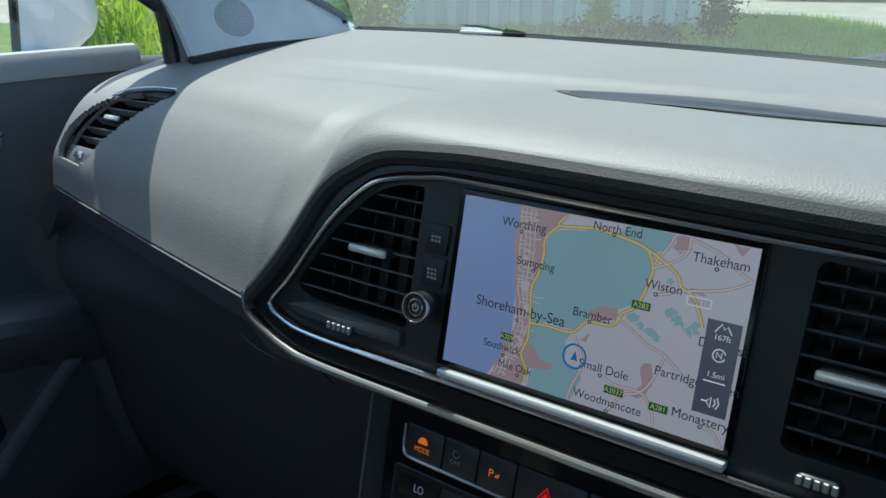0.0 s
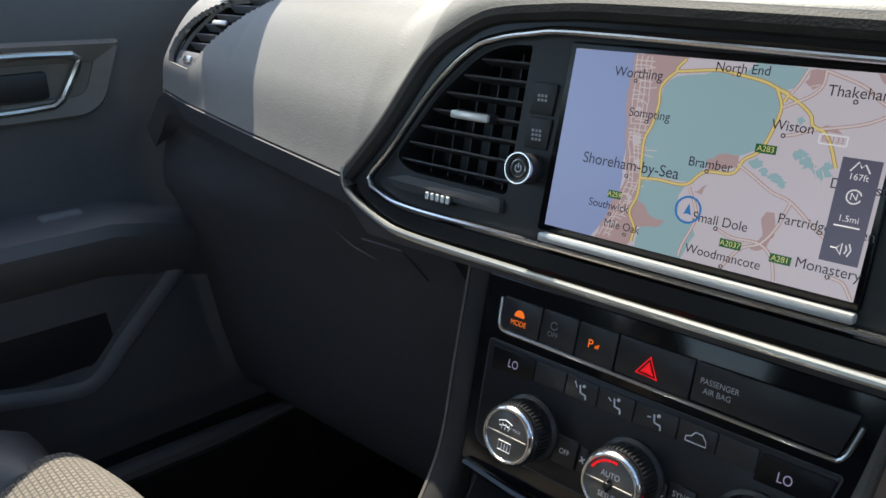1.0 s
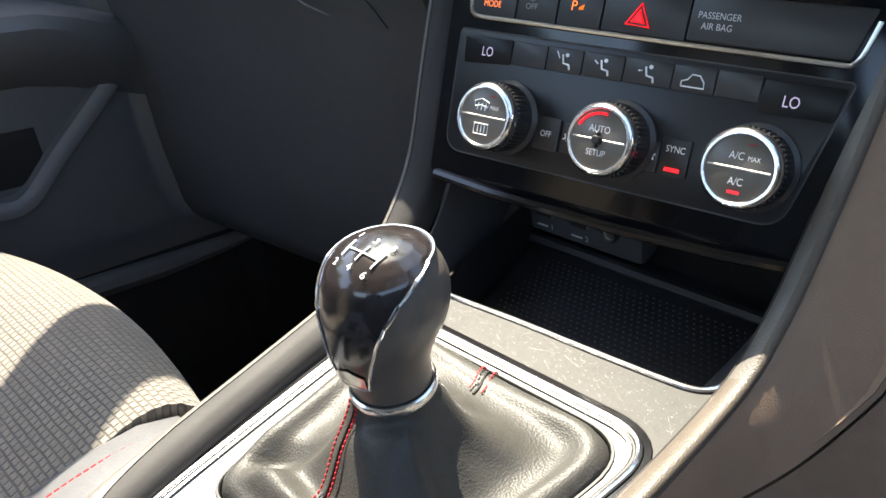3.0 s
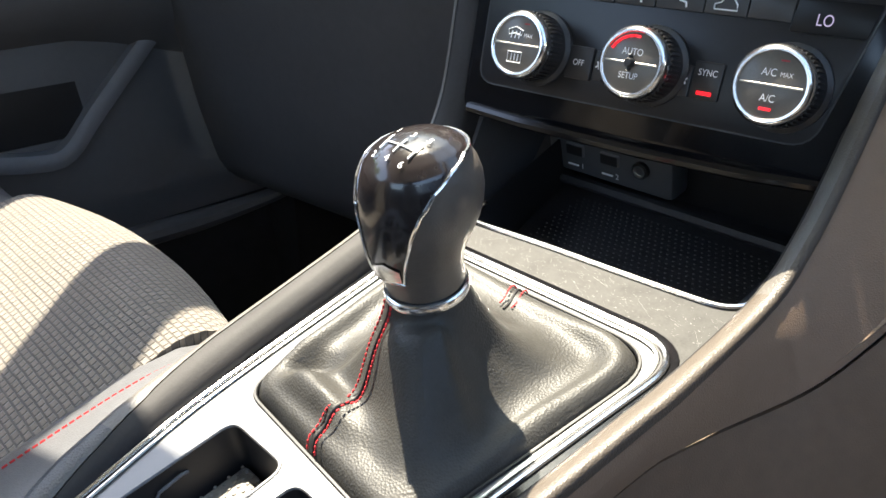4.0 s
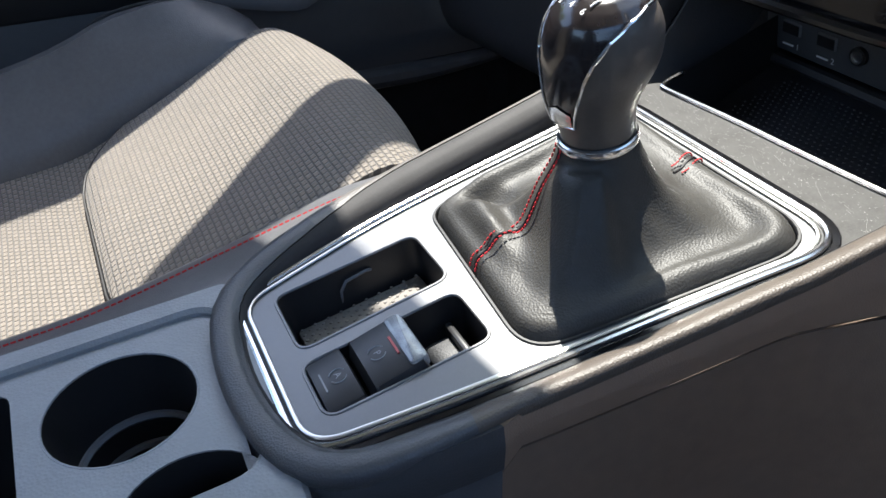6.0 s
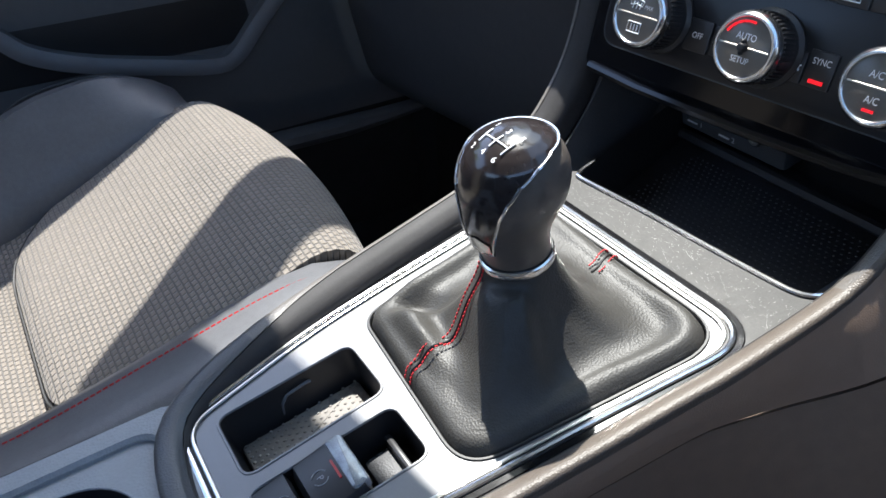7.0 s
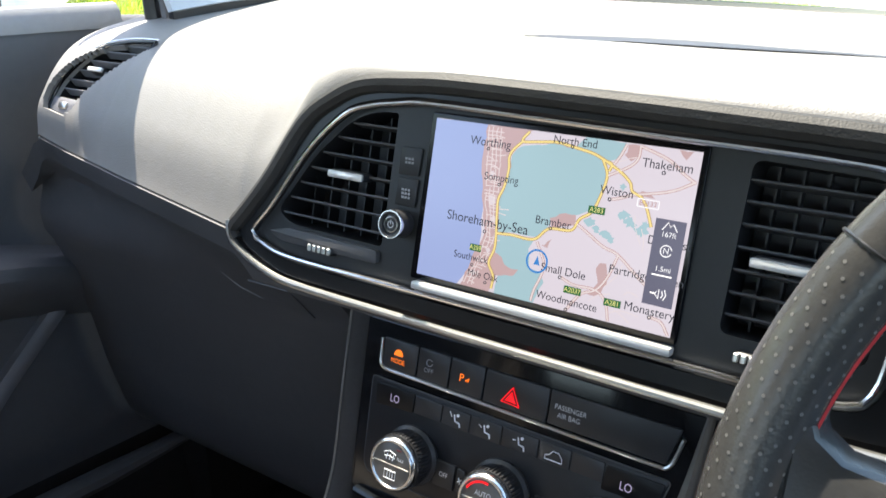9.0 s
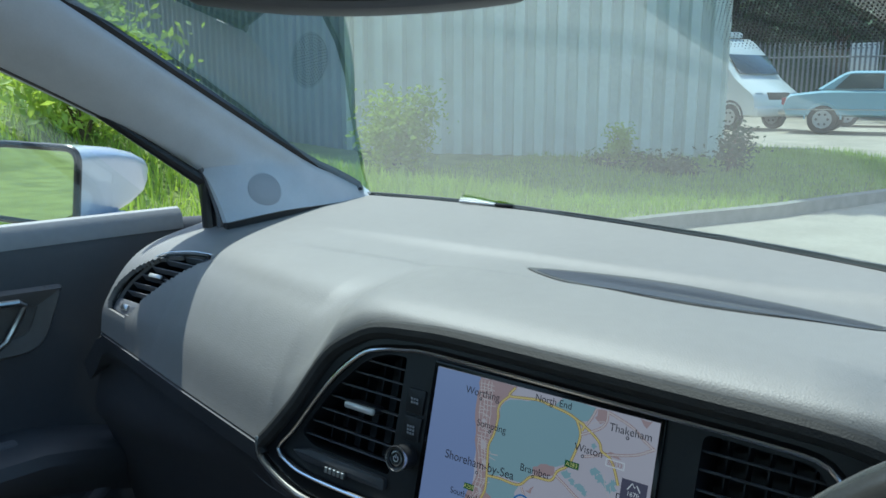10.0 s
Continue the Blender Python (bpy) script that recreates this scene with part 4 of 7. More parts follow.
def rotary(x, y, texts, red_arc):
    m = Matrix.Translation((x, y, 0))
    k = part("rotary_knob", lathe([(.0218, .000), (.0218, .0035), (.0196, .0055), (.0192, .0090), (.0186, .0215), (.0172, .0250)], 48, m=m), M_KEY, climate, "black rotary knob")
    part("chrome_ring", lathe([(.0187, .0200), (.0192, .0212), (.0192, .0236), (.0184, .0260), (.0170, .0272), (.0160, .0272), (.0153, .0264), (.0150, .0250)], 64, m=m, hollow=True), M_CHROME, k)
    part("knob_face", lathe([(.0154, .0240), (.0154, .0258), (.0148, .0262), (.0002, .0262)], 48, m=m), M_FACE, k)
    part("knob_bar", boxed(x - .0146, x + .0146, y - .0005, y + .0005, .0256, .0268, .0002, 1), M_BAR, k)
    for j in range(48):
        a = 2 * math.pi * j / 48
        bm = box(bmesh.new(), -.0005, .0005, .0186, .0197, .0085, .0195, 0, m=m @ Matrix.Rotation(a, 4, "Z"))
        part("grip_rib", bm, M_KEY, k, smooth=False)
    for text, dx, dy, size in texts:
        lettering("knob_text", text, x + dx, y + dy, FACE_Z + .0004, size, M_WHITE, k, align="CENTER", squeeze=.85)
    if red_arc:
        a0, a1 = red_arc
        for j in range(5):
            a = a0 + (a1 - a0) * (j + .5) / 5
            part("red_scale", boxed(-.0016, .0016, .0128, .0141, FACE_Z - .0002, FACE_Z + .0005, 0, m=m @ Matrix.Rotation(a - math.pi / 2, 4, "Z")), REDLIT, k)
    return k


IZ = FACE_Z + .0004
KX = (-.0785, -.0068, .0650)
KY = -.0640
k1 = rotary(KX[0], KY, [("MAX", .0068, .0052, .0032)], None)
bm = tube([(KX[0] + a, KY + b, IZ) for a, b in ((-.0062, .0050), (-.0068, .0078), (-.0020, .0095), (.0030, .0078), (.0022, .0050), (-.0020, .0060))], .0004, closed=True, seg=5)
for q in (-.0046, -.0020, .0006):
    tube([(KX[0] + q, KY + .0032, IZ), (KX[0] + q + .0006, KY + .0072, IZ)], .0004, bm, seg=4)
part("icon", bm, M_WHITE, k1)
bm = tube([(KX[0] + a, KY + b, IZ) for a, b in ((-.0048, -.0042), (.0044, -.0042), (.0044, -.0100), (-.0048, -.0100))], .0004, closed=True, seg=5)
for q in (-.0022, .0000, .0022):
    tube([(KX[0] + q, KY - .0090, IZ), (KX[0] + q, KY - .0052, IZ)], .0004, bm, seg=4)
part("icon", bm, M_WHITE, k1)
for k_, x in ((k1, KX[0]),):
    part("red_mark", boxed(x + .0030, x + .0066, KY + .0112, KY + .0120, FACE_Z - .0002, FACE_Z + .0004), REDDULL, k_)
k2 = rotary(KX[1], KY, [("AUTO", 0, .0054, .0050), ("SETUP", 0, -.0068, .0046)], (1.35, 2.7))
part("pointer", lathe([(.0026, .0255), (.0026, .0290), (.0018, .0302), (.0002, .0303)], 16, m=Matrix.Translation((KX[1], KY, 0))), M_BLACK, k2)
part("pointer_grip", boxed(KX[1] - .0008, KX[1] + .0008, KY - .0042, KY + .0042, .0260, .0296, .0006, 1), M_BLACK, k2)
k3 = rotary(KX[2], KY, [("A/C", 0, -.0062, .0050), ("A/C", -.0020, .0056, .0050), ("MAX", .0060, .0052, .0032)], None)
part("red_light", boxed(KX[2] - .0028, KX[2] + .0028, KY - .0118, KY - .0104, FACE_Z - .0002, FACE_Z + .0005), REDLIT, k3)
part("red_mark", boxed(KX[2] + .0020, KX[2] + .0058, KY + .0112, KY + .0120, FACE_Z - .0002, FACE_Z + .0004), REDDULL, k3)
for (a, b, c, d), text in (((-.0585, -.0418, -.0775, -.0590), "OFF"), ((.0180, .0335, -.0765, -.0572), "SYNC")):
    key = part("button", slab(ccw(rounded([(a, c), (b, c), (b, d), (a, d)], .0010)), .0006, .0028, .0006), M_KEY, climate)
    lettering("button_sign", text, (a + b) / 2, (c + d) / 2 + (.004 if text == "SYNC" else 0), .0031, .0048, M_WHITE, key, align="CENTER", squeeze=.85)
part("red_light", boxed(.0218, .0298, -.0742, -.0722, .0026, .0032), REDLIT, climate)
for x in (-.0372, .0140):
    key = part("button", slab(ccw(rounded([(x - .0032, -.0765), (x + .0032, -.0765), (x + .0032, -.0600), (x - .0032, -.0600)], .0010)), .0006, .0026, .0006), M_KEY, climate)
    bm = bmesh.new()
    for a in range(4):
        tube([(x, -.0680, .0030), (x + .0018 * math.cos(a * 1.57 + .5), -.0680 + .0024 * math.sin(a * 1.57 + .5), .0030)], .0005, bm, seg=4)
    part("icon", bm, M_WHITE, key)

# ---- centre console ----
M_INBAND = material("satin black band", (0.036, 0.034, 0.034), 0.6, spec=0.2, vary=0.2, scale=30, bump=0.1, bump_scale=900, voronoi=True, fine=0.0004)
console = thing("centre_console", "car centre console with padded rim and scratched dark silver top plate", "centre console", CONSOLE)
CI = CONSOLE.inverted()
left_path = [(-.144, .010, .855), (-.143, -.012, .775), (-.141, -.030, .715), (-.138, -.055, .682), (-.135, -.083, .662)]
right_path = [(.1145, .010, .855), (.1085, -.012, .785), (.1015, -.034, .725), (.0965, -.052, .690), (.0905, -.076, .666)]
sill_l = [(-.1045, -.056, .0120), (-.1000, -.081, .0115), (-.0950, -.130, .0110), (-.0900, -.180, .0105), (-.0805, -.238, .0100), (-.0650, -.285, .0090)]
sill_r = [(.1062, -.0695, .0100), (.1028, -.0996, .0095), (.0968, -.158, .0095), (.0905, -.213, .0095), (.0835, -.258, .0090), (.0735, -.288, .0085)]
rear = [(-.044, -.306, .0075), (.002, -.3125, .007), (.048, -.306, .0075)]
rim = [CI @ Vector(q) for q in left_path] + [Vector(q) for q in sill_l + rear + sill_r[::-1]] + [CI @ Vector(q) for q in right_path[::-1]]
rim_pts = curve_points(rim, 120)
RIM_SHAPE = [(-.0085, -.016), (-.0092, -.006), (-.0088, -.0016), (-.0076, .0004), (-.0055, .0010), (-.0010, .0008), (.0045, -.0006), (.0100, -.0026), (.0150, -.0062), (.0172, -.020)]


def rim_frame(i):
    q = rim_pts[i]
    t = (rim_pts[min(119, i + 1)] - rim_pts[max(0, i - 1)]).normalized()
    w = min(1, abs(i - 59.5) / 9)
    w = w * w * (3 - 2 * w)
    n = Vector(((1 if i < 60 else -1) * w, (1 - w), 0))
    n = (n - t * n.dot(t)).normalized()
    up = t.cross(n)
    ref = Vector((0, -.45, 1))
    return q, n, up if up.dot(ref) > 0 else -up


edge_rows, band_rows = [], []
for i in range(120):
    q, n, up = rim_frame(i)
    pad = math.exp(-((i - 59.5) / 15) ** 4)
    right = min(1, max(0, (i - 66) / 8))
    cut = -.0052 + .0172 * right + .0150 * pad * (1 - right)
    line = [Vector((u, v, 0)) for u, v in RIM_SHAPE]
    lo = [w for w in line if w.x < cut - .0006]
    hi = [w for w in line if w.x > cut + .0006]
    t = (cut - lo[-1].x) / (hi[0].x - lo[-1].x)
    mid = lo[-1].lerp(hi[0], t)
    e = curve_points([*lo, mid], 12)
    bnd = curve_points([mid, *hi], 8)
    grow = (1 + .22 * pad * (1 - right)) * (1 - .42 * right)
    inward = .74 - .40 * pad + (.26 + .40 * pad) * right
    wide = lambda x: x * grow * (inward if x > 0 else 1)
    edge_rows.append([q + n * wide(w.x) + up * w.y for w in e])
    band_rows.append([q + n * (wide(w.x) + .0002) + up * (w.y - .0006) for w in bnd])
part("padded_rim", sheet(edge_rows[:47]), M_RIM, console, "grained rim edge", angle=70)
part("padded_rim", sheet(edge_rows[46:73]), M_REARPAD, console, "black grained padded rear end", angle=70)
part("padded_rim", sheet(edge_rows[72:98]), M_RIMR, console, "grained padded rim", angle=70)
part("padded_rim", sheet([r[:8] for r in edge_rows[97:]]), M_RIMR, console, "brown grained rim", angle=70)
part("padded_rim", sheet([r[7:] for r in edge_rows[97:]]), M_RIM, console, angle=70)
part("inner_band", sheet(band_rows), M_INBAND, console, "satin black band inside the rim", angle=70)
# side walls from the rim down to the floor
CR = CONSOLE.to_3x3()
down = CR.inverted() @ Vector((0, 0, -1))
rows = []
for i, q in enumerate(rim_pts):
    side = 1 if i > 60 else -1
    w = min(1, abs(i - 59.5) / 14)
    out = Vector((side * w, -(1 - w), 0)).normalized()
    f = min(1, max(0, (i - 86) / 24))
    f = f * f * (3 - 2 * f)
    slope = (out * (.08 + .84 * f) + down * (1 - .30 * f)).normalized()
    below = (out * (.03 + .75 * f) + down * (1 - .3 * f)).normalized()
    reach = .024 if i < 74 else .019 + .005 * min(1, (i - 74) / 14) + .034 * min(1, max(0, (i - 88) / 15))
    p = q + out * (.0080 - .0034 * (i > 73)) + down * .0030
    e = p + slope * reach
    rows.append([p, p + slope * .008 + out * .0015, p + slope * reach * .5 + out * .0015, e, e + below * .0012 - out * .0030, e + below * .0030 - out * .0012, e + below * .10, e + below * .12 + down * .30])
part("side_wall", sheet([r[:5] for r in rows[73:98]], thick=.003), M_SIDE, console, "grained plastic side wall, warm bounced light in its brown", angle=50)
part("side_wall", sheet([r[:5] for r in rows[97:]], thick=.003), M_SIDE, console, "grained cheek beside the climate panel, warm bounced light in its brown", angle=50)
part("lower_wall", sheet([r[5:] for r in rows[73:]], thick=.003), M_SIDESHADE, console, "lower side panel, bounced light and shade in its dark brown", angle=50)
part("side_wall", sheet(rows[:74], thick=.003), M_DARK, console, "black grained skirt", angle=50)
# top plate
chrome = ccw(rounded([(-.0810, -.041), (-.0768, -.150), (-.0730, -.215), (-.0560, -.3040), (.0590, -.3045), (.0715, -.235), (.0860, -.120), (.0975, -.041)], [.022, .05, .06, .020, .022, .06, .06, .030], 9))
boot_hole = ccw(rounded([(-.0675, -.0505), (-.0575, -.1875), (.0660, -.1985), (.0885, -.0505)], [.022, .013, .022, .030], 9))
boot_even = even(boot_hole, 112)
coin_hole = ccw(rounded([(-.0470, -.2845), (-.0010, -.2845), (-.0020, -.2025), (-.0455, -.2025)], .008, 5))
brake_hole = ccw(rounded([(.0075, -.2875), (.0445, -.2875), (.0470, -.2045), (.0085, -.2045)], .008, 5))
part("top_plate", plate(chrome, [boot_hole, coin_hole, brake_hole], -.004, .0), M_SILVER, console, "gloss dark silver plate")
for lp in (coin_hole, brake_hole):
    part("opening_edge", tube([(q[0], q[1], -.0002) for q in lp], .0010, closed=True, seg=6), M_SILVER, console)
part("gloss_border", frame_ring(inset(chrome, -.0048), inset(chrome, -.0004), -.006, .0003, .0006), M_GLOSS, console)
part("chrome_trim", tube([(q[0], q[1], .0012) for q in inset(chrome, .0011)], .0017, closed=True, seg=8, flat=.8), M_CHROME, console, "bright chrome edging")
part("trim_groove", tube([(q[0], q[1], .0002) for q in inset(chrome, .0034)], .0009, closed=True, seg=6, flat=.6), M_BLACK, console)
part("inner_trim", tube([(q[0], q[1], .0010) for q in inset(chrome, .0052)], .0011, closed=True, seg=8, flat=.7), M_SATIN, console, "satin inner line")
front_edge = [q for q in chrome if q[1] > -.100]
front_edge = sorted(front_edge, key=lambda q: math.atan2(q[1] + .16, q[0] - .008))
LIP = [(.1000, .0090), (.0968, .0008), (.0881, -.0042), (.0702, -.0062), (.0310, -.0086), (-.0140, -.0108), (-.0660, -.0150), (-.0722, -.0140), (-.0750, -.0090)]
front_loop = [(.0945, -.100), (.0985, -.070), (.1010, -.040), (.1030, -.012), (.1040, .009), *LIP, (-.0790, -.0130), (-.0835, -.0200), (-.0855, -.034), (-.0845, -.062), (-.0815, -.100)] + front_edge[::-1]
part("front_plate", slab(ccw(front_loop), -.004, -.0004), M_WORN, console, "scratched dark silver plate before the tray", smooth=False)
part("boot_gap", tube([(q[0], q[1], .0001) for q in boot_hole], .0011, closed=True, seg=6), M_BLACK, console)
random.seed(21)
bm = bmesh.new()
for k in range(420):
    x = random.uniform(-.072, .096)
    y = random.uniform(-.036, -.0130) + .010 * max(0, x)
    a, L = random.gauss(-.35, .8), random.choice((.0003, .0004, .0005, .0006, .0008, .0012, .0030 if k % 6 else .0120))
    c, s_ = math.cos(a) * L, math.sin(a) * L
    w = random.uniform(.00012, .00030) if L < .001 else random.uniform(.00005, .00010)
    if y + s_ < -.038 or y + s_ > -.011 + .05 * max(0, x) * .1:
        continue
    bm.faces.new([bm.verts.new(q) for q in ((x, y, -.0001), (x + c, y + s_, -.0001), (x + c, y + s_ + w * .7, -.0001), (x, y + w, -.0001))])
tagged(part("scratch", bm, M_SCRATCH, console, "fine light scratches", smooth=False), kind="stuff")
part("coin_tray", well(coin_hole, -.031, -.001, .003), M_BLACK, console, "black open coin tray")
mat_loop = inset(coin_hole, .0045)
mt = part("tray_mat", slab(mat_loop, -.030, -.0235, .002), M_RUBBER, console, "dotted rubber mat")
bm = bmesh.new()
for i in range(9):
    for j in range(19):
        x, y = -.0405 + .0043 * i + (.0021 if j % 2 else 0), -.2775 + .0038 * j
        if x < -.0050:
            lathe([(.0011, -.0237), (.0008, -.0230), (.0003, -.0229)], 7, bm, m=Matrix.Translation((x, y, 0)))
part("mat_dots", bm, M_RUBBER, mt)
part("tray_clip", tube([(-.0452, -.252, -.024), (-.0448, -.250, -.014), (-.0440, -.246, -.0085), (-.0440, -.234, -.0075), (-.0450, -.231, -.009)], .0009, seg=6), M_STRIP, console)
part("brake_well", well(brake_hole, -.030, -.001, .002), M_BLACK, console)
part("well_floor", boxed(.014, .040, -.232, -.212, -.028, -.018, .004), M_DARK, console)
part("well_step", boxed(.012, .042, -.2165, -.2125, -.026, -.013, .0015), M_KEY, console)


def rocker(y0, y1, lift, name, label):
    """A switch cap: crowned top, rounded sides and ends."""
    rows = []
    for i in range(13):
        t = i / 12
        y = y0 + (y1 - y0) * t
        e = max(0, (abs(t - .5) - .40) / .10)
        z = lift[0] + (lift[1] - lift[0]) * t - .0022 * e * e
        a, b = .0090 + .0006 * e * e, .0438 + .001 * (y + .287) / .07 - .0006 * e * e
        if i in (0, 12):
            z -= .006
        rows.append([(a, y, z - .012), (a, y, z - .0022), (a + .0008, y, z - .0006), (a + .0026, y, z), ((a + b) / 2, y, z + .0008), (b - .0026, y, z), (b - .0008, y, z - .0006), (b, y, z - .0022), (b, y, z - .012)])
    return part(name, sheet(rows, thick=.0008), M_KEY, console, label)


b1 = rocker(-.2872, -.2666, (.0005, .0022), "rocker_switch", "black auto-hold switch")
b2 = rocker(-.2650, -.2360, (.0022, .0052), "rocker_switch", "black parking brake switch")
lettering("switch_sign", "A", .0262, -.2745, .0026, .0048, M_GREYPRINT, b1, align="CENTER", rot=.1)
lettering("switch_sign", "P", .0268, -.2545, .0044, .0048, M_GREYPRINT, b2, align="CENTER", rot=.1)
for ob, y, z in ((b1, -.2745, .0025), (b2, -.2545, .0043)):
    for k in (0, 1):
        part("switch_ring", tube([(.0265 + .0042 * math.cos(a), y + .0042 * math.sin(a), z) for a in np.linspace(-1.1 + 3.1416 * k, 1.1 + 3.1416 * k, 12)], .0003, seg=4), M_GREYPRINT, ob)
part("switch_light", boxed(.0215, .0335, -.2468, -.2456, .0044, .0053), material("unlit red lens", (.4, .03, .03), .3), b2)
part("switch_mark", boxed(.0200, .0320, -.2822, -.2814, .0012, .0020), M_GREYPRINT, b1)
part("clear_edge", slab(ccw(rounded([(.0095, -.2448), (.0435, -.2448), (.0435, -.2352), (.0095, -.2352)], .003)), .000, .0060, .0025), M_WORNCHROME, b2, "bright worn front edge")

# open tray under the climate panel, with its sockets
TRAY = axes((-0.018, -0.061, 0.643), RIGHT, AHEAD + Vector((0, 0, 0.2)))
tray = thing("storage_tray", "open black storage tray under the climate panel with rubber floor", "storage tray", TRAY)
loop = ccw([*[(x, y + .0004) for x, y in LIP], (-.0800, .02), (-.0980, .13), (.1060, .13), (.1020, .03)])
part("tray_well", well(loop, -.026, .0112, .003), M_BLACK, tray)
part("tray_mat", slab(inset(loop, .005), -.026, -.023, .001), M_TRAYMAT, tray, "black rubber floor mat")
bm = bmesh.new()
for i in range(34):
    for j in range(20):
        x, y = -.066 + .0046 * i + (.0023 if j % 2 else 0), .006 + .0042 * j
        lathe([(.0010, -.0231), (.0005, -.0226)], 6, bm, m=Matrix.Translation((x, y, 0)))
tagged(part("mat_dots", bm, M_TRAYMAT, tray), kind="stuff")
part("front_lip", tube([(q.x, q.y, .0120) for q in curve_points([(.1035, .050), *LIP, (-.0765, .005)], 70)], .0016, seg=8), M_CHROME, tray, "bright tray edge")
part("floor_step", tube([(-.09, .096, -.018), (0, .096, -.018), (.10, .096, -.018)], .004, seg=6), M_TRAYMAT, tray)
BACK = CR.inverted() @ Vector((0.0, .085, 0.0))
for span in (range(0, 34), range(86, 120)):
    rows = []
    for i in span:
        q, n, up = rim_frame(i)
        p = q + n * (.0165 if i < 60 else .0085) - up * .018
        rows.append([p, p + BACK * .3 + n * .003, p + BACK + n * .006])
    part("inner_cheek", sheet(rows, thick=.002), M_DARK, console, "dark inner cheek")
part("back_wall", boxed(-.115, .115, .118, .124, -.03, .11), M_BLACK, tray)
M_SOCK = material("dark grey socket plastic", (0.075, 0.078, 0.082), 0.4, vary=0.1, scale=40)
usb = part("socket_panel", boxed(-.104, -.002, .099, .120, -.014, .022, .004), M_SOCK, tray, "socket panel with two USB ports and an aux socket")
for i, x in enumerate((-.0790, -.0500)):
    part("usb_port", boxed(x - .0078, x + .0078, .0972, .0995, .0014, .0106, .0010, 1), M_STRIP, usb)
    part("port_inside", boxed(x - .0066, x + .0066, .0966, .0980, .0025, .0095), M_BLACK, usb)
    pm = Matrix.Translation((x, .0985, -.0065)) @ Matrix.Rotation(radians(90), 4, "X")
    ob = lettering("port_sign", str(i + 1), .004, 0, 0, .0060, M_WHITE, usb)
    ob.data.transform(pm)
    part("port_sign", boxed(x - .007, x + .002, .0980, .0988, -.0070, -.0060), M_WHITE, usb)
part("aux_socket", lathe([(.0060, 0), (.0060, .003), (.0040, .0034), (.0030, .001)], 20, m=Matrix.Translation((-.0250, .0990, .0050)) @ Matrix.Rotation(radians(90), 4, "X")), M_BLACK, usb)
part("aux_ring", lathe([(.0040, .003), (.0043, .0042), (.0034, .0042), (.0032, .003)], 20, m=Matrix.Translation((-.0250, .0990, .0050)) @ Matrix.Rotation(radians(90), 4, "X")), M_SATIN, usb)

# ---- gear lever ----
gear = thing("gear_lever", "manual gear lever with gloss black capped knob and red-stitched leather boot", "gear lever", CONSOLE)
NECK, CROWN = Vector((.013, -.120, .0545)), Vector((.0200, -.1205, .1262))
LEAN = Vector((.539, .843, 0))
# the boot's section, side by side round the lever: roll, valley, half-way height and shoulder, by the angle seen from above
BOOT_SIDES = [(0, .0065, .0050, .0090, .0250), (25, .0065, .0045, .0085, .0240), (45, .0070, .0025, .0080, .0235), (65, .0065, .0045, .0085, .0240), (90, .0065, .0055, .0095, .0250), (135, .0105, .0085, .0105, .0250), (180, .0125, .0080, .0100, .0250), (208, .0125, .0070, .0100, .0260), (219, .0080, .0005, .0060, .0250), (230, .0100, .0175, .0120, .0270), (246, .0095, .0185, .0120, .0320), (262, .0085, .0130, .0130, .0370), (285, .0080, .0095, .0190, .0440), (312, .0075, .0125, .0300, .0470), (328, .0070, .0130, .0300, .0460), (340, .0065, .0070, .0150, .0330), (360, .0065, .0050, .0090, .0250)]
BASE = inset(boot_even, .0015)
KB = len(BASE)


def boot_side(q):
    """One line of the boot from its seat in the trim up to the neck."""
    a = math.atan2(q[1] - NECK.y, q[0] - NECK.x) % (2 * math.pi)
    roll, valley, half, shoulder = [lerp_table(math.degrees(a), [(r[0], r[k]) for r in BOOT_SIDES]) for k in (1, 2, 3, 4)]
    foot = Vector((q[0], q[1], 0))
    top = Vector((NECK.x + .0168 * math.cos(a), NECK.y + .0168 * math.sin(a), 0))
    run = (top - foot).length
    line = curve_points([(0, -.0010), (.004, roll * .75), (.010, roll), (run * .32, valley), (run * .55, half), (run * .80, shoulder), (run * .955, .0470), (run, .0560)], 40)
    out = []
    for k, w in enumerate(line):
        p = foot.lerp(top, min(1.0, w.x / run))
        mid = math.sin(math.pi * k / 39)
        ripple = (.0004 * math.sin(7 * a + 5 * w.y / .05) + .0004 * math.sin(13 * a) * math.sin(4 * k / 39)) * mid
        out.append(Vector((p.x, p.y, w.y + ripple)))
    return out


boot_lines = [boot_side(q) for q in BASE]
part("boot", stack(bmesh.new(), [[boot_lines[i][k] for i in range(KB)] for k in range(40)], cap_first=False, cap_last=False), M_LEATHER, gear, "creased black leather boot", angle=80)


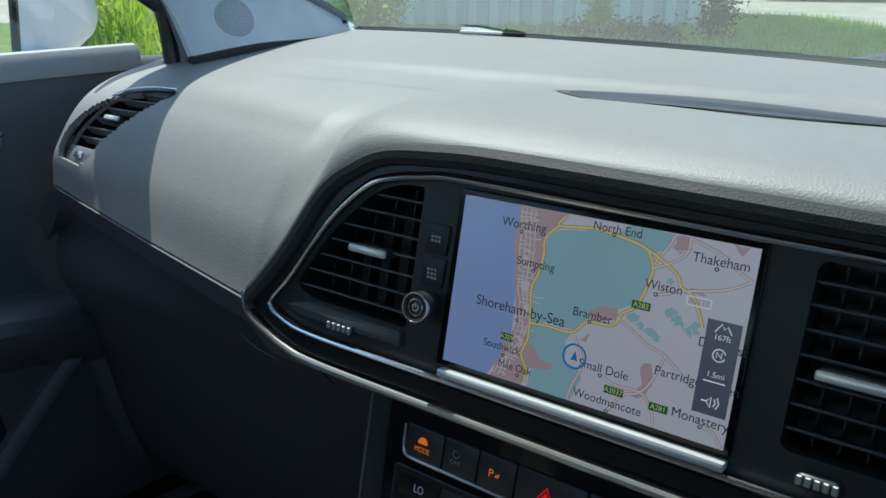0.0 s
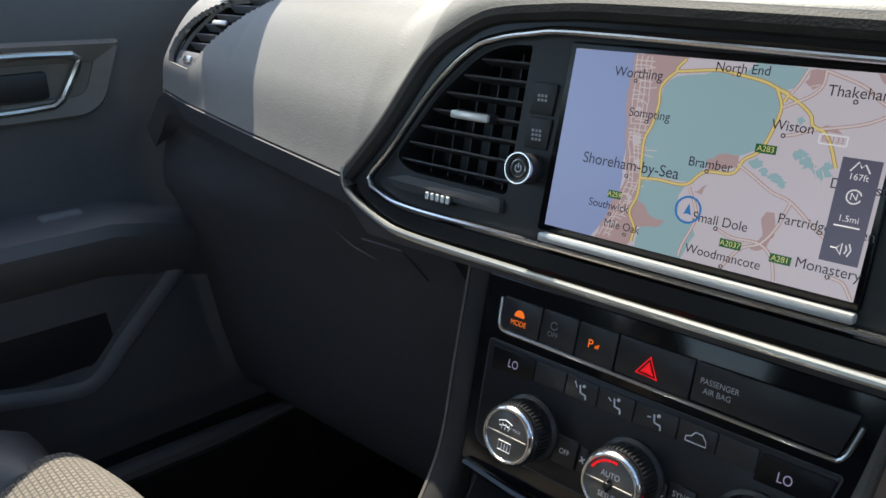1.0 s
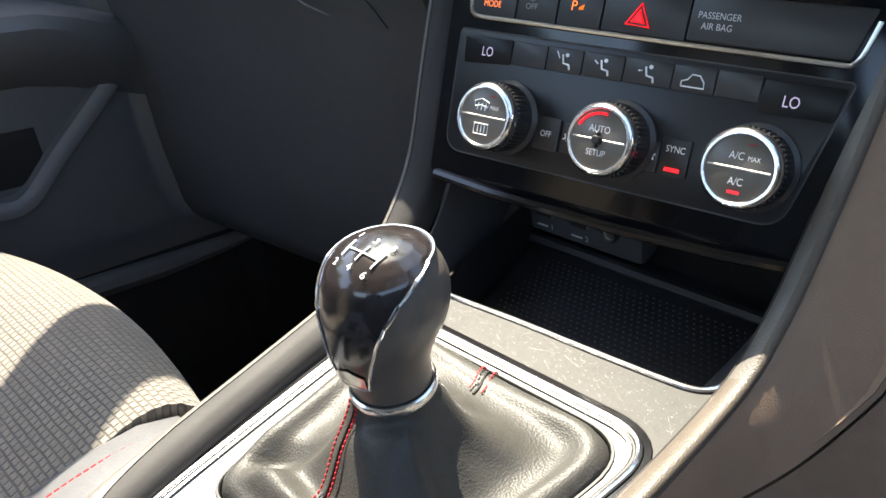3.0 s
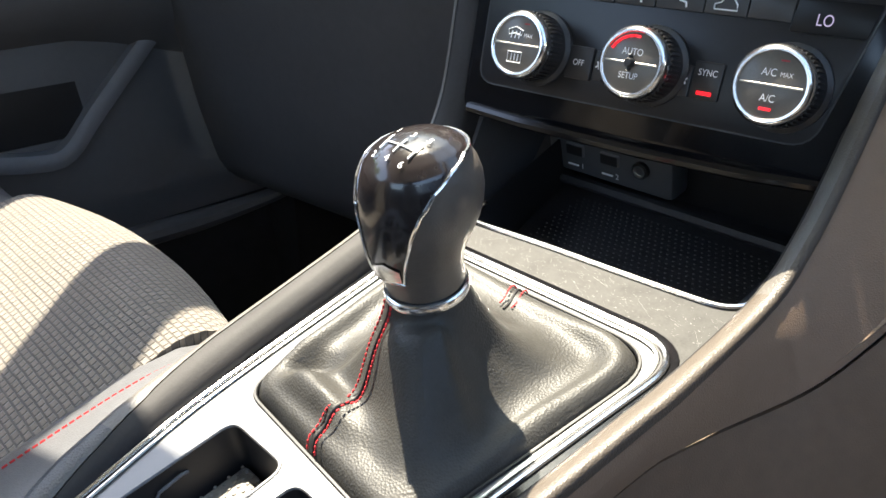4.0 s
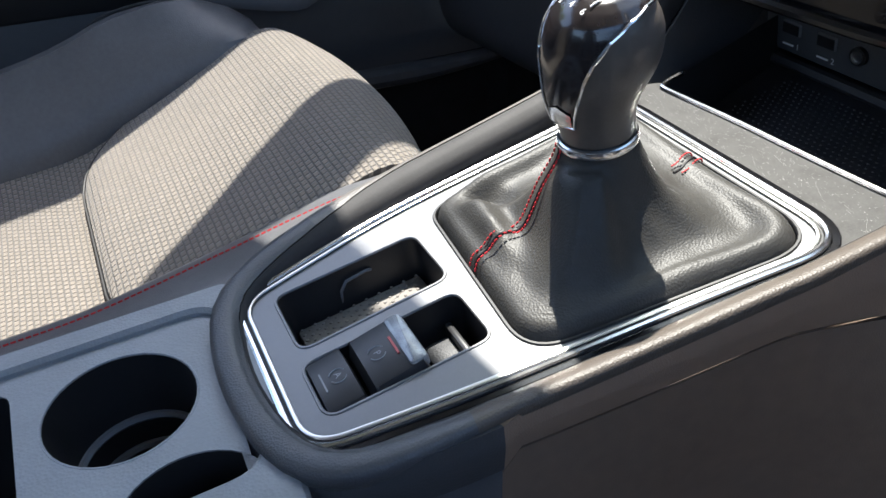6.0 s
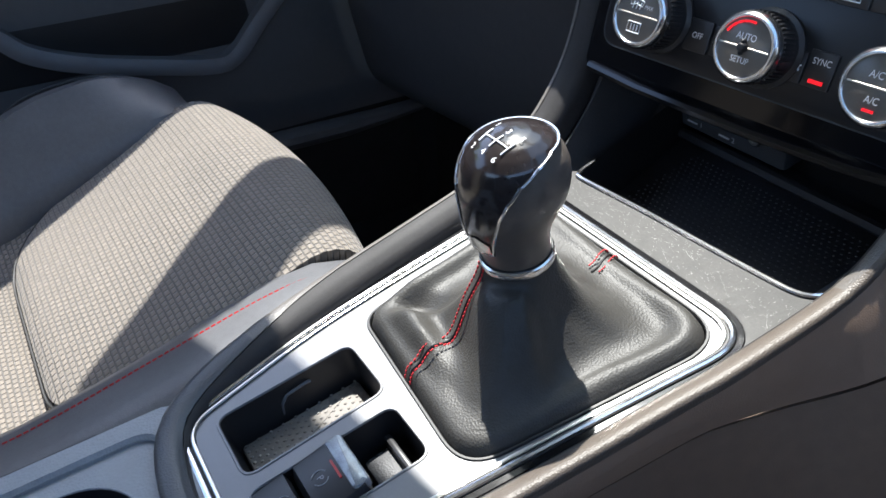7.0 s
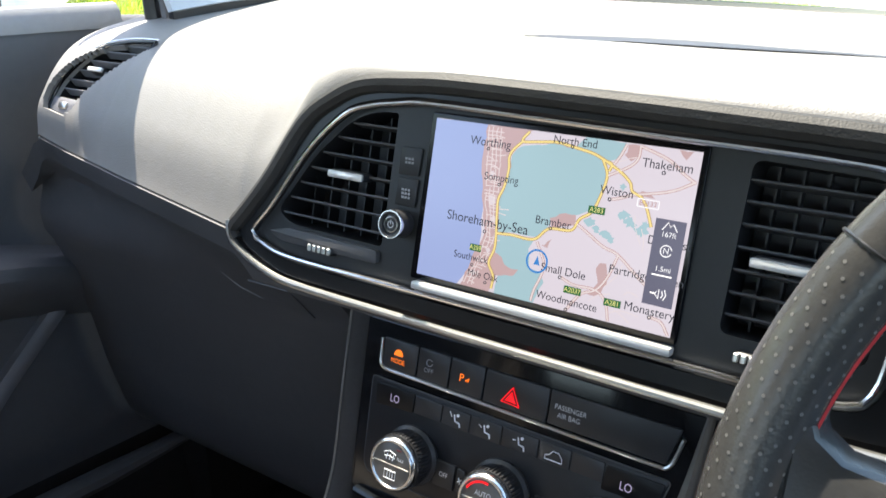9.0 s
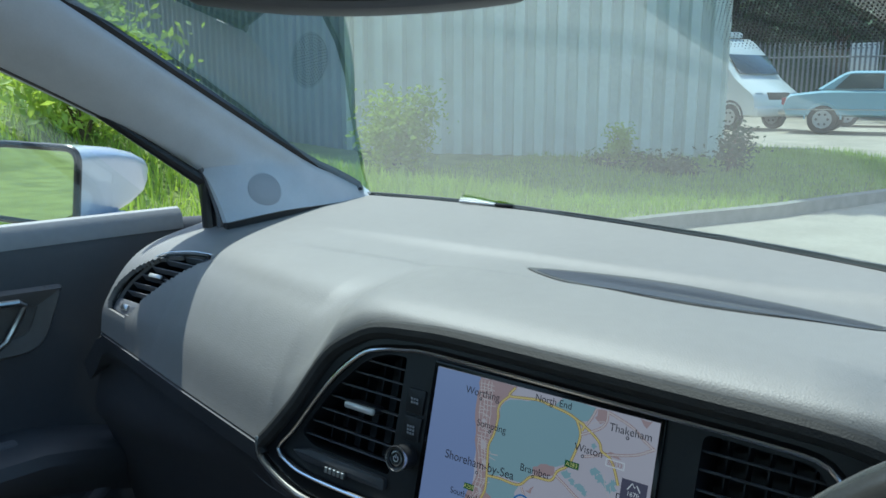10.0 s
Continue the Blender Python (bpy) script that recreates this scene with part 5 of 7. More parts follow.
def boot_at(ang, s, lift=.0010):
    """A place on the boot by its angle round the lever and its share of the way up."""
    turns = [math.atan2(q[1] - NECK.y, q[0] - NECK.x) % (2 * math.pi) for q in BASE]
    i = min(range(KB), key=lambda j: abs(math.atan2(math.sin(turns[j] - ang), math.cos(turns[j] - ang))))
    step = 1 if math.sin(ang - turns[i]) * math.sin(turns[(i + 1) % KB] - turns[i]) > 0 else -1
    j = (i + step) % KB
    f = math.sin(ang - turns[i]) / (math.sin(turns[j] - turns[i]) or 1e-9)
    u = s * 39
    k = min(38, int(u))
    a = boot_lines[i][k].lerp(boot_lines[i][k + 1], u - k)
    b = boot_lines[j][k].lerp(boot_lines[j][k + 1], u - k)
    q = a.lerp(b, min(1, max(0, f)))
    return q + (q - Vector((NECK.x, NECK.y, q.z))).normalized() * lift * .6 + Vector((0, 0, lift * .8))


for low, high, top, count in ((262, 250, .97, 64), (99, 84, .30, 22)):
    path = [boot_at(radians(low + (high - low) * s), s) for s in np.linspace(.03, top, count)]
    part("seam", tube([q - Vector((0, 0, .0004)) for q in path], .0007, seg=5), M_BLACK, gear)
    for side in (-1, 1):
        for i in range(0, count - 2, 2):
            a, b = path[i], path[i + 2]
            t = (b - a).normalized()
            away = (a - Vector((NECK.x, NECK.y, a.z - .03))).normalized()
            s = t.cross(away).normalized() * .0034 * side + away * .0007
            part("stitch", tube([a + s, (a + b) / 2 + s + away * .0003, a.lerp(b, .66) + s], .00050, seg=5), M_RED, gear)

# knob: (share of its height, radius, shift along the lean)
KNOB = [(0, .0168, 0), (.03, .0174, 0), (.08, .0176, -.0003), (.17, .0185, -.0011), (.25, .0198, -.0018), (.33, .0214, -.0016), (.42, .0234, -.0005), (.50, .0249, .0008), (.58, .0258, .0017), (.67, .0261, .0022), (.75, .0254, .0026), (.83, .0236, .0028), (.90, .0209, .0029), (.95, .0173, .0030), (.985, .0130, .0030), (1.008, .0080, .0030), (1.018, .0030, .0030), (1.02, .0004, .0030)]


def knob_at(s, a, grow=0.0):
    """A place on the knob by its share of the height and the angle from above."""
    r, shift = lerp_table(s, [(k[0], k[1]) for k in KNOB]), lerp_table(s, [(k[0], k[2]) for k in KNOB])
    c = NECK.lerp(CROWN, s) + LEAN * shift
    rise_ = grow * min(1, max(0, (s - .75) / .25))
    return c + Vector(((r + grow) * math.cos(a), (r + grow) * math.sin(a), rise_))


def eased(n):
    """Shares of the height, closer together near the crown."""
    return [1.02 * math.sin(math.pi / 2 * i / n) for i in range(n + 1)]


part("knob", stack(bmesh.new(), [[knob_at(s, 2 * math.pi * j / 56) for j in range(56)] for s in eased(40)]), M_KNOB, gear, "dark leather knob", angle=60)
part("collar", lathe([(.0172, -.0030), (.0190, -.0026), (.0193, -.0010), (.0189, .0008), (.0176, .0016), (.0160, .0010)], 48, m=Matrix.Translation(NECK), hollow=True), M_CHROME, gear, "chrome collar")
part("collar_gap", tube([NECK + Vector((.0178 * math.cos(a), .0178 * math.sin(a), .0020)) for a in np.linspace(0, 2 * math.pi, 41)[:-1]], .0006, closed=True, seg=6), M_BLACK, gear)
CAP_EDGE = [(0, .225), (20, .225), (23, .30), (25.5, .46), (29, .60), (36, .72), (50, .825), (72, .895), (100, .925), (180, .915)]


def cap_low(a):
    """The lowest share of the height that the gloss cap covers: a tongue down the rear, then up and round the crown."""
    d = abs(math.degrees(math.atan2(math.sin(a - radians(281)), math.cos(a - radians(281)))))
    return lerp_table(d, CAP_EDGE)


rows = []
for a in np.linspace(0, 2 * math.pi, 361):
    lo = cap_low(a)
    g0, g1 = math.asin(lo / 1.02), math.pi / 2
    rows.append([knob_at(1.02 * math.sin(g0 + (g1 - g0) * t), a, .0007) for t in np.linspace(0, 1, 30)])
part("gloss_cap", sheet(rows), M_CAP, gear, "gloss black cap", angle=60)
part("chrome_line", tube([knob_at(cap_low(a), a, .0009) for a in np.linspace(0, 2 * math.pi, 481)[:-1]], .0008, closed=True, seg=6), M_CHROME, gear)
part("chrome_tab", sheet([[knob_at(s, a, .0014) for s in np.linspace(.235, .385 - .05 * abs(k - 4) / 4, 8)] for k, a in enumerate(np.linspace(radians(263), radians(299), 9))]), M_CHROME, gear, "bright chrome tab")


def on_cap(x, y):
    """A place on the crown, x to the right and y ahead of its middle."""
    r, a = math.hypot(x, y), math.atan2(y, x)
    lo, hi = .67, 1.02
    for _ in range(24):
        mid = (lo + hi) / 2
        if lerp_table(mid, [(k[0], k[1]) for k in KNOB]) > r:
            lo = mid
        else:
            hi = mid
    return knob_at(lo, a, .0012)


bm = bmesh.new()
COLS = (-.0064, .0008, .0080)
for pts in [((c, -.0036), (c, -.0112)) for c in COLS] + [((COLS[0], -.0074), (COLS[2], -.0074))]:
    (a, b), (c, d) = pts
    tube([on_cap(a + (c - a) * t, b + (d - b) * t) for t in np.linspace(0, 1, 10)], .00035, bm, seg=5)
part("shift_pattern", bm, M_WHITE, gear)
for text, x, y in (("1", COLS[0], -.0010), ("3", COLS[1], -.0010), ("5", COLS[2] + .0004, -.0010), ("2", COLS[0], -.0140), ("4", COLS[1], -.0142), ("6", COLS[2] - .0004, -.0142)):
    ob = lettering("shift_number", text, 0, 0, 0, .0042, M_WHITE, gear, align="CENTER", bold=.005)
    c, across, along = on_cap(x, y), on_cap(x + .002, y) - on_cap(x - .002, y), on_cap(x, y + .002) - on_cap(x, y - .002)
    n = across.cross(along).normalized()
    ob.data.transform(axes(c + n * .0005, across, along))

# ---- rear of the console: cup holders ----
cups = thing("cup_holder", "grey plastic double cup holder with ribbed rubber insert", "cup holder", axes((-.0727, -.424, .588), RIGHT, AHEAD + Vector((0, 0, .06))))
CX, CY = .0, .0035
cup_a = [(.0348 * math.cos(a) + CX, .0352 * math.sin(a) + CY) for a in np.linspace(0, 2 * math.pi, 41)[:-1]]
cup_b = [(.034 * math.cos(a) + .078, .034 * math.sin(a) + .022) for a in np.linspace(0, 2 * math.pi, 41)[:-1]]
M_CUPGREY = material("grey satin plastic", (0.245, 0.255, 0.265), 0.42, vary=0.1, scale=30, bump=0.42, bump_scale=650, voronoi=True, fine=0.0005)
slot = ccw(rounded([(-.038, -.110), (-.036, -.043), (.060, -.042), (.060, -.110)], .008, 5))
part("deck", plate(ccw(rounded([(-.062, -.40), (.114, -.40), (.113, .045), (-.058, .058)], .012)), [ccw(cup_a), ccw(cup_b), slot], -.004, 0), M_CUPGREY, cups, "pale grey deck")
part("cup_well", well(ccw(cup_a), -.075, -.001, .006), M_BLACK, cups)
part("cup_well", well(ccw(cup_b), -.075, -.001, .006), M_BLACK, cups)
part("slot_well", well(slot, -.060, -.001, .004), M_BLACK, cups)
bm = tube([(CX + .0312 * math.cos(a), CY + .0316 * math.sin(a), -.040) for a in np.linspace(0, 2 * math.pi, 41)[:-1]], .0025, closed=True, seg=6)
part("cup_ledge", bm, M_STRIP, cups)
part("cup_ledge", tube([(CX + .0290 * math.cos(a), CY + .0295 * math.sin(a), -.058) for a in np.linspace(0, 2 * math.pi, 41)[:-1]], .0022, closed=True, seg=6), M_STRIP, cups)
part("cup_lip", tube([(q[0], q[1], -.0004) for q in cup_a], .0008, closed=True, seg=6), M_CUPGREY, cups)
bm = bmesh.new()
for i in range(-4, 5):
    for j in range(-4, 5):
        if i * i + j * j < 18:
            lathe([(.0022, -.0755), (.0016, -.073)], 8, bm, m=Matrix.Translation((CX + .0060 * i, CY + .0060 * j, 0)))
part("rubber_dots", bm, M_RUBBER, cups)
border_out = ccw(rounded([(-.066, -.40), (.116, -.40), (.112, .064), (-.062, .072)], .010, 6))
border_in = ccw(rounded([(-.050, -.39), (.076, -.39), (.068, .054), (-.046, .058)], .016, 6))
part("deck_border", frame_ring(border_out, border_in, -.004, .0042, .0022), M_CUPGREY, cups, "raised grey grained border")
side_rows = [[(-.066, y, .0), (-.075, y, -.03), (-.085, y, -.35)] for y in (-.4, -.2, .03)]
part("deck_side", sheet(side_rows, thick=.004), M_DARK, cups)
part("deck_side", sheet([[(.104, y, .0), (.113, y, -.03), (.120, y, -.35)] for y in (-.4, -.2, .05)], thick=.004), M_SIDE, cups)

# ---- passenger seat ----
SEAT = axes((-.405, -.25, 0), RIGHT, AHEAD)
seat = thing("passenger_seat", "car front seat with grey cloth centre and red-stitched black bolsters", "car seat", SEAT)


def cushion_row(path_pt, a0, a1, n, crown):
    b, z = path_pt
    return [(a0 + (a1 - a0) * i / n, b + 0.02 * (1 - ((2 * i / n - 1)) ** 2) * min(1, max(0, b / .11)), z + crown * (1 - (2 * i / n - 1) ** 2)) for i in range(n + 1)]


front_path = curve_points([(-.135, .470), (-.12, .482), (-.05, .512), (.015, .544), (.050, .562), (.078, .569), (.101, .562), (.117, .541), (.122, .50), (.118, .44)], 40)
def corner(b, r=.085, b0=-.135):
    """How far the panel's side draws in near its rounded rear corners."""
    d = min(1, max(0, (b - b0) / r))
    return r * (1 - math.sqrt(1 - (1 - d) ** 2))


front_path = front_path[:1] + [front_path[0].lerp(front_path[1], t) for t in (.15, .4, .7)] + front_path[1:]
part("thigh_panel", sheet([cushion_row((q.x, q.y), -.172 + corner(q.x, .10), .165 - corner(q.x), 16, .006) for q in front_path], thick=.01), M_CLOTH, seat, "raised ribbed cloth front panel")
rear_path = curve_points([(-.75, .43), (-.55, .430), (-.30, .440), (-.20, .452), (-.13, .462), (-.07, .489), (-.03, .500)], 30)
part("seat_panel", sheet([[(x, y, z + .026 * max(0, (-x - .09) / .10) ** 2 * (y > -.5)) for x, y, z in cushion_row((q.x, q.y), -.190, .184, 20, -.004)] for q in rear_path], thick=.01), M_CLOTH, seat, "ribbed cloth seat panel")


def bolster(sign, start, width, rise, name):
    rows = []
    prof = curve_points([(-.75, .50), (-.40, .508), (-.20, .515), (-.137, .520), (-.057, .537), (0, .552), (.04, .562), (.072, .564), (.098, .553), (.112, .52), (.112, .44)], 40)
    if sign < 0:
        prof = curve_points([(-.75, .450), (-.40, .455), (-.176, .484), (-.057, .528), (.003, .550), (.045, .563), (.065, .566), (.085, .555), (.096, .52), (.098, .44)], 40)
    for q in prof:
        b, z = q.x, q.y
        r = rise if sign > 0 else lerp_table(b, [(-.75, .050), (-.40, .060), (-.175, .073), (-.075, .070), (-.02, .058), (.018, .042), (.045, .022), (.065, .006), (.085, -.004), (.098, -.010)])
        inner = start + (.012 * min(1, max(0, (-b - .1) / .3)) if sign > 0 else 0)
        rows.append([(sign * (inner - (.030 if sign > 0 else .010)), b, z - .055), (sign * (inner - .008), b, z - .004), (sign * (inner + width * .22), b, z + r * .55), (sign * (inner + width * .5), b, z + r), (sign * (inner + width * .8), b, z + r * .75), (sign * (inner + width * .97), b, z - .01), (sign * (inner + width), b, z - .05), (sign * (inner + width * .95), b, z - .16)])
    rows = [[tuple(p) for p in curve_points(r, 18)] for r in rows]
    return part(name, sheet(rows, thick=.008), M_SEATSKIN, seat, "black grained leather bolster")


br = bolster(1, .168, .082, .010, "bolster")
bl = bolster(-1, .170, .090, .036, "bolster")
seam = curve_points([(.184, -.75, .500), (.184, -.40, .508), (.176, -.20, .515), (.1735, -.137, .520), (.172, -.057, .537), (.174, 0, .552), (.178, .04, .562), (.181, .072, .563), (.185, .090, .556)], 190)
part("piping", tube([q + Vector((.004, 0, .002)) for q in seam], .0014, seg=6), M_BLACK, br)
for i in range(0, 188, 1):
    a, b = seam[i], seam[i + 1]
    off = Vector((.010, 0, .0058))
    part("stitch", tube([a + off, a.lerp(b, .72) + off], .0008, seg=4), M_RED, br)
seam2 = curve_points([(-.238, -.60, .500), (-.238, -.175, .545), (-.238, -.075, .585), (-.238, -.02, .594), (-.238, .018, .591), (-.236, .045, .580), (-.232, .068, .563)], 50)
part("piping", tube(seam2, .0016, seg=6), M_BLACK, bl)
edge = [(q.x, q.y, corner(q.x, .10), corner(q.x)) for q in front_path if q.x < -.03]
part("panel_seam", tube([(-.174 + c, b - .002, z - .003) for b, z, c, k in edge[::-1]] + [(.167 - k, b - .002, z - .003) for b, z, c, k in edge], .0013, seg=6), M_BLACK, seat)
part("seat_base", boxed(-.22, .22, -.6, .10, .26, .42, .03), M_BLACK, seat)
cap_rows = []
for k in range(9):
    t = k / 8
    b0 = .050 + .066 * t
    z0 = .562 - .10 * max(0, t - .45) ** 2 * 3
    cap_rows.append([tuple(p) for p in curve_points([(.150, b0 + .004, z0 - .010), (.182, b0, z0 + .004), (.205, b0 - .004, z0 + .004), (.232, b0 - .014, z0 - .012), (.250, b0 - .022, z0 - .05), (.250, b0 - .03, z0 - .12)], 10)])
part("front_cap", sheet(cap_rows, thick=.004), M_SEATSKIN, seat, "smooth black end cap")

# backrest and headrest, behind the view
def back_row(z, half, lean, bulge):
    b = -.60 - lean * (z - .45)
    return [tuple(p) for p in curve_points([(-half, b - .06, z), (-half, b + .035, z), (-half * .72, b + .050, z), (-half * .5, b + .005, z), (0, b + bulge, z), (half * .5, b + .005, z), (half * .72, b + .050, z), (half, b + .035, z), (half, b - .06, z)], 24)]


part("backrest", sheet([back_row(z, h, .38, .0) for z, h in ((.40, .25), (.50, .265), (.70, .265), (.88, .245), (1.0, .20), (1.055, .14), (1.062, .06))], thick=.012), M_CLOTH, seat, "cloth backrest")
part("headrest", boxed(-.13, .13, -.96, -.86, 1.10, 1.27, .04, 4), M_SEATSKIN, seat)
for x in (-.06, .06):
    part("headrest_post", tube([(x, -.83, 1.03), (x, -.91, 1.14)], .006, seg=8), M_CHROME, seat)
driver = copy_thing(seat, Matrix.Translation(RIGHT * .85) @ SEAT)
driver["label"] = "car front seat behind the steering wheel, grey cloth"

# ---- cabin shell ----
floor = tagged(part("floor", boxed(-.75, .85, -1.9, .75, .20, .24), M_CARPET), "black carpeted car floor", "floor", kind="structure")
mat = thing("floor_mat", "black carpet footwell mat", "floor mat")
part("mat_body", boxed(-.62, -.20, -.12, .42, .241, .249, .003), M_CARPET, mat)
part("footwell_end", sheet([[(x, .30, .43), (x, .42, .34), (x, .45, .24)] for x in (-.75, 0, .85)], thick=.01), M_CARPET, dashboard, "dark footwell end")

door = thing("door_panel", "dark grained passenger door panel with armrest, map pocket and satin handle", "car door", DOOR)
prof = [(-.020, 1.019), (-.013, 1.015), (-.008, 1.006), (-.005, .985), (.000, .95), (-.004, .86), (-.010, .80), (-.008, .76), (.0, .68), (-.006, .55), (-.005, .46)]
part("panel", sheet([[(x, y, z - .010 * max(0, (y - .05) / .2)) for x, z in prof] for y in np.linspace(-1.3, .27, 20)], thick=.012), M_DOOR, door, "dark grained panel")
part("lower_panel", sheet([[(x, y, z) for x, z in ((-.005, .46), (-.004, .42), (.012, .30), (.014, .24))] for y in np.linspace(-1.3, .27, 8)], thick=.012), M_CARPET, door, "black carpeted lower edge")
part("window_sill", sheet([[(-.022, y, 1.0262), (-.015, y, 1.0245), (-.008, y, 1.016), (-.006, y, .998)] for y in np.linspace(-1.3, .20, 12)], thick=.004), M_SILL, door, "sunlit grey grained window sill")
arm_rows = []
for y in np.linspace(-1.2, .22, 36):
    t = max(0, min(1, (y + .02) / .22))
    w = .062 * (1 - t ** 1.6) + .004
    top = .774 - .066 * t ** 1.2
    arm_rows.append([tuple(p) for p in curve_points([(-.010, y, top + .006), (w * .6, y, top + .004), (w, y, top - .006), (w * .98, y, top - .030), (w * .55, y, top - .060), (-.004, y, top - .085)], 14)])
arm = part("armrest", sheet(arm_rows, thick=.006), M_DOOR, door, "padded armrest ledge")
part("window_switch", boxed(.016, .032, -.084, -.040, .774, .783, .004), M_STRIP, arm)
pk = curve_points([(-.50, .74), (-.32, .662), (-.27, .623), (-.215, .600), (-.145, .582), (-.085, .569), (-.052, .572), (-.012, .612), (.068, .690)], 60)
rows = []
for i, q in enumerate(pk):
    t = (pk[min(59, i + 1)] - pk[max(0, i - 1)]).normalized()
    s_ = Vector((-t.y, t.x, 0))
    rows.append([(x, (q + s_ * w).x, (q + s_ * w).y) for x, w in ((-.006, -.0110), (.010, -.0095), (.013, -.003), (.013, .004), (.010, .0095), (-.010, .0110))])
part("pocket_edge", sheet(rows), M_STRIP, door, "mid grey pocket edge strip")
part("kick_edge", tube(curve_points([(.085, -.45, .490), (.080, -.07, .485), (.075, .06, .480), (.080, .16, .486), (.09, .215, .500), (.11, .27, .54), (.13, .31, .60)], 40), [.016 * min(1, (40 - k) / 16) for k in range(40)], seg=10, flat=.8), M_DARK, door, "rounded door sill trim")
part("pocket_recess", boxed(-.020, -.0015, -.40, -.020, .585, .69, .006), M_BLACK, door)
hr = ccw(rounded([(-.22, .874), (.006, .874), (.036, .952), (-.22, .960)], [.01, .03, .008, .01], 6))
bmh = stack(bmesh.new(), [[(.002, q[0], q[1]) for q in hr], [(.009, q[0], q[1]) for q in inset(hr, .004)], [(.004, q[0], q[1]) for q in inset(hr, .022)], [(-.016, q[0], q[1]) for q in inset(hr, .028)]])
hd = part("handle_recess", bmh, M_RIM, door, "brown-grey recessed handle bowl")
part("door_handle", tube([(.010, -.20, .943), (.016, -.064, .943), (.016, -.020, .941), (.013, -.0135, .936), (.011, -.016, .926), (.008, -.034, .896), (.007, -.043, .890), (.006, -.074, .888), (.006, -.20, .886)], .0038, seg=8), M_SATIN, hd, "satin chrome door handle")
part("handle_paddle", boxed(.002, .010, -.20, -.045, .898, .926, .004), M_BLACK, hd)
part("window_glass", sheet([[(-.052, .22, 1.00), (-.060, .02, 1.18), (-.055, -.22, 1.28), (-.05, -1.2, 1.31)], [(-.040, .22, .98), (-.038, .02, .98), (-.036, -.22, .98), (-.034, -1.2, .98)]]), M_GLASS, door, "clear side window").visible_shadow = False

pillar = thing("pillar_trim", "grey cloth-covered windscreen pillar trim with a small tweeter grille", "pillar trim")
backs = curve_points([(-.562, .206, 1.022), (-.578, .208, 1.049), (-.596, .206, 1.076), (-.614, .194, 1.0965), (-.640, .082, 1.161), (-.644, -.018, 1.211), (-.637, -.213, 1.302)], 28)
fronts = curve_points([(-.536, .440, 1.033), (-.547, .420, 1.050), (-.558, .382, 1.071), (-.571, .340, 1.093), (-.583, .193, 1.180), (-.583, .023, 1.276), (-.572, -.117, 1.347)], 28)
part("door_seal", tube([q + Vector((-.006, .003, .000)) for q in backs[10:]], .0045, seg=8), M_SEAL, pillar)
part("quarter_post", tube([(-.606, .208, .985), (-.610, .209, 1.030), (-.616, .205, 1.072), backs[11] + Vector((-.007, .003, .000))], [.010, .010, .009, .005], seg=10), M_SEAL, pillar, "black rubber window corner")
part("seal_flange", tube([(-.590, .214, 1.000), (-.594, .2145, 1.030), (-.604, .212, 1.060), (-.614, .203, 1.088)], [.006, .006, .006, .004], seg=8), M_STRIP, pillar, "grey flange beside the window corner")
rows = []
for i, (a, b) in enumerate(zip(backs, fronts)):
    k = .45 + .55 * min(1, i / 14)
    rows.append([tuple(q) for q in curve_points([a + Vector((-.016, 0, -.003)), a, a.lerp(b, .33) + Vector((.022, -.012, .010)) * k, a.lerp(b, .7) + Vector((.016, -.007, .007)) * (k - .45) * 1.8, b, b + Vector((-.022, .022, .006))], 20)])
part("trim_body", sheet(rows, thick=.004), M_PILLAR, pillar)
part("foot_gasket", sheet([[(q[0] - .002, q[1] + .002, q[2] - d) for q in rows[0]] for d in (-.001, .006, .022)], thick=.002), M_SEAL, pillar, "black gasket under the pillar trim")
# unseen sheet behind the trim, added to shade the dash end
part("shade_shell", sheet([[tuple(a + Vector((-.060, .010, .0))), tuple(a.lerp(b, .5) + Vector((-.065, .015, .012))), tuple(b + Vector((-.050, .020, .004)))] for a, b in zip(backs[:9], fronts[:9])], thick=.004), M_BODY, pillar, "unseen painted outer pillar foot, added to cast shade")
nrm = Vector((.894, -.224, .387)).normalized()
sp = Vector((-.5600, .2626, 1.0583)) - nrm * .0012
TW = axes(sp, Vector((.224, .894, 0)), nrm.cross(Vector((.224, .894, 0)).normalized()))
M_GRILLE = material("grey tweeter grille", (0.46, 0.48, 0.51), 0.75)
tw = part("tweeter_grille", lathe([(.0235, -.014), (.0235, .0012), (.0220, .0022), (.010, .0030), (.001, .0032)], 36, m=TW), M_GRILLE, pillar, "round perforated tweeter grille")
bm = bmesh.new()
for i in range(1, 9):
    for j in range(6 * i):
        a = 2 * math.pi * j / (6 * i)
        lathe([(.0008, .0018), (.0007, .0036)], 5, bm, m=TW @ Matrix.Translation((.0026 * i * math.cos(a), .0026 * i * math.sin(a), -.00012 * i)))
part("grille_holes", bm, M_STRIP, tw)
# windscreen: glass, black border, seal, sensor housing
ws_low = [Vector((x, lerp_table(x, WS_Y) + .006, 1.034)) for x in np.linspace(-.58, .75, 30)]
ws_top = [Vector((-.58 + 1.24 * i / 29, -.145 - .12 * max(0, (i - 12) / 17) + .02 * math.sin(math.pi * i / 29), 1.345 + .02 * math.sin(math.pi * i / 29))) for i in range(30)]
windscreen = thing("windscreen", "clear laminated windscreen with black lower seal", "windscreen")
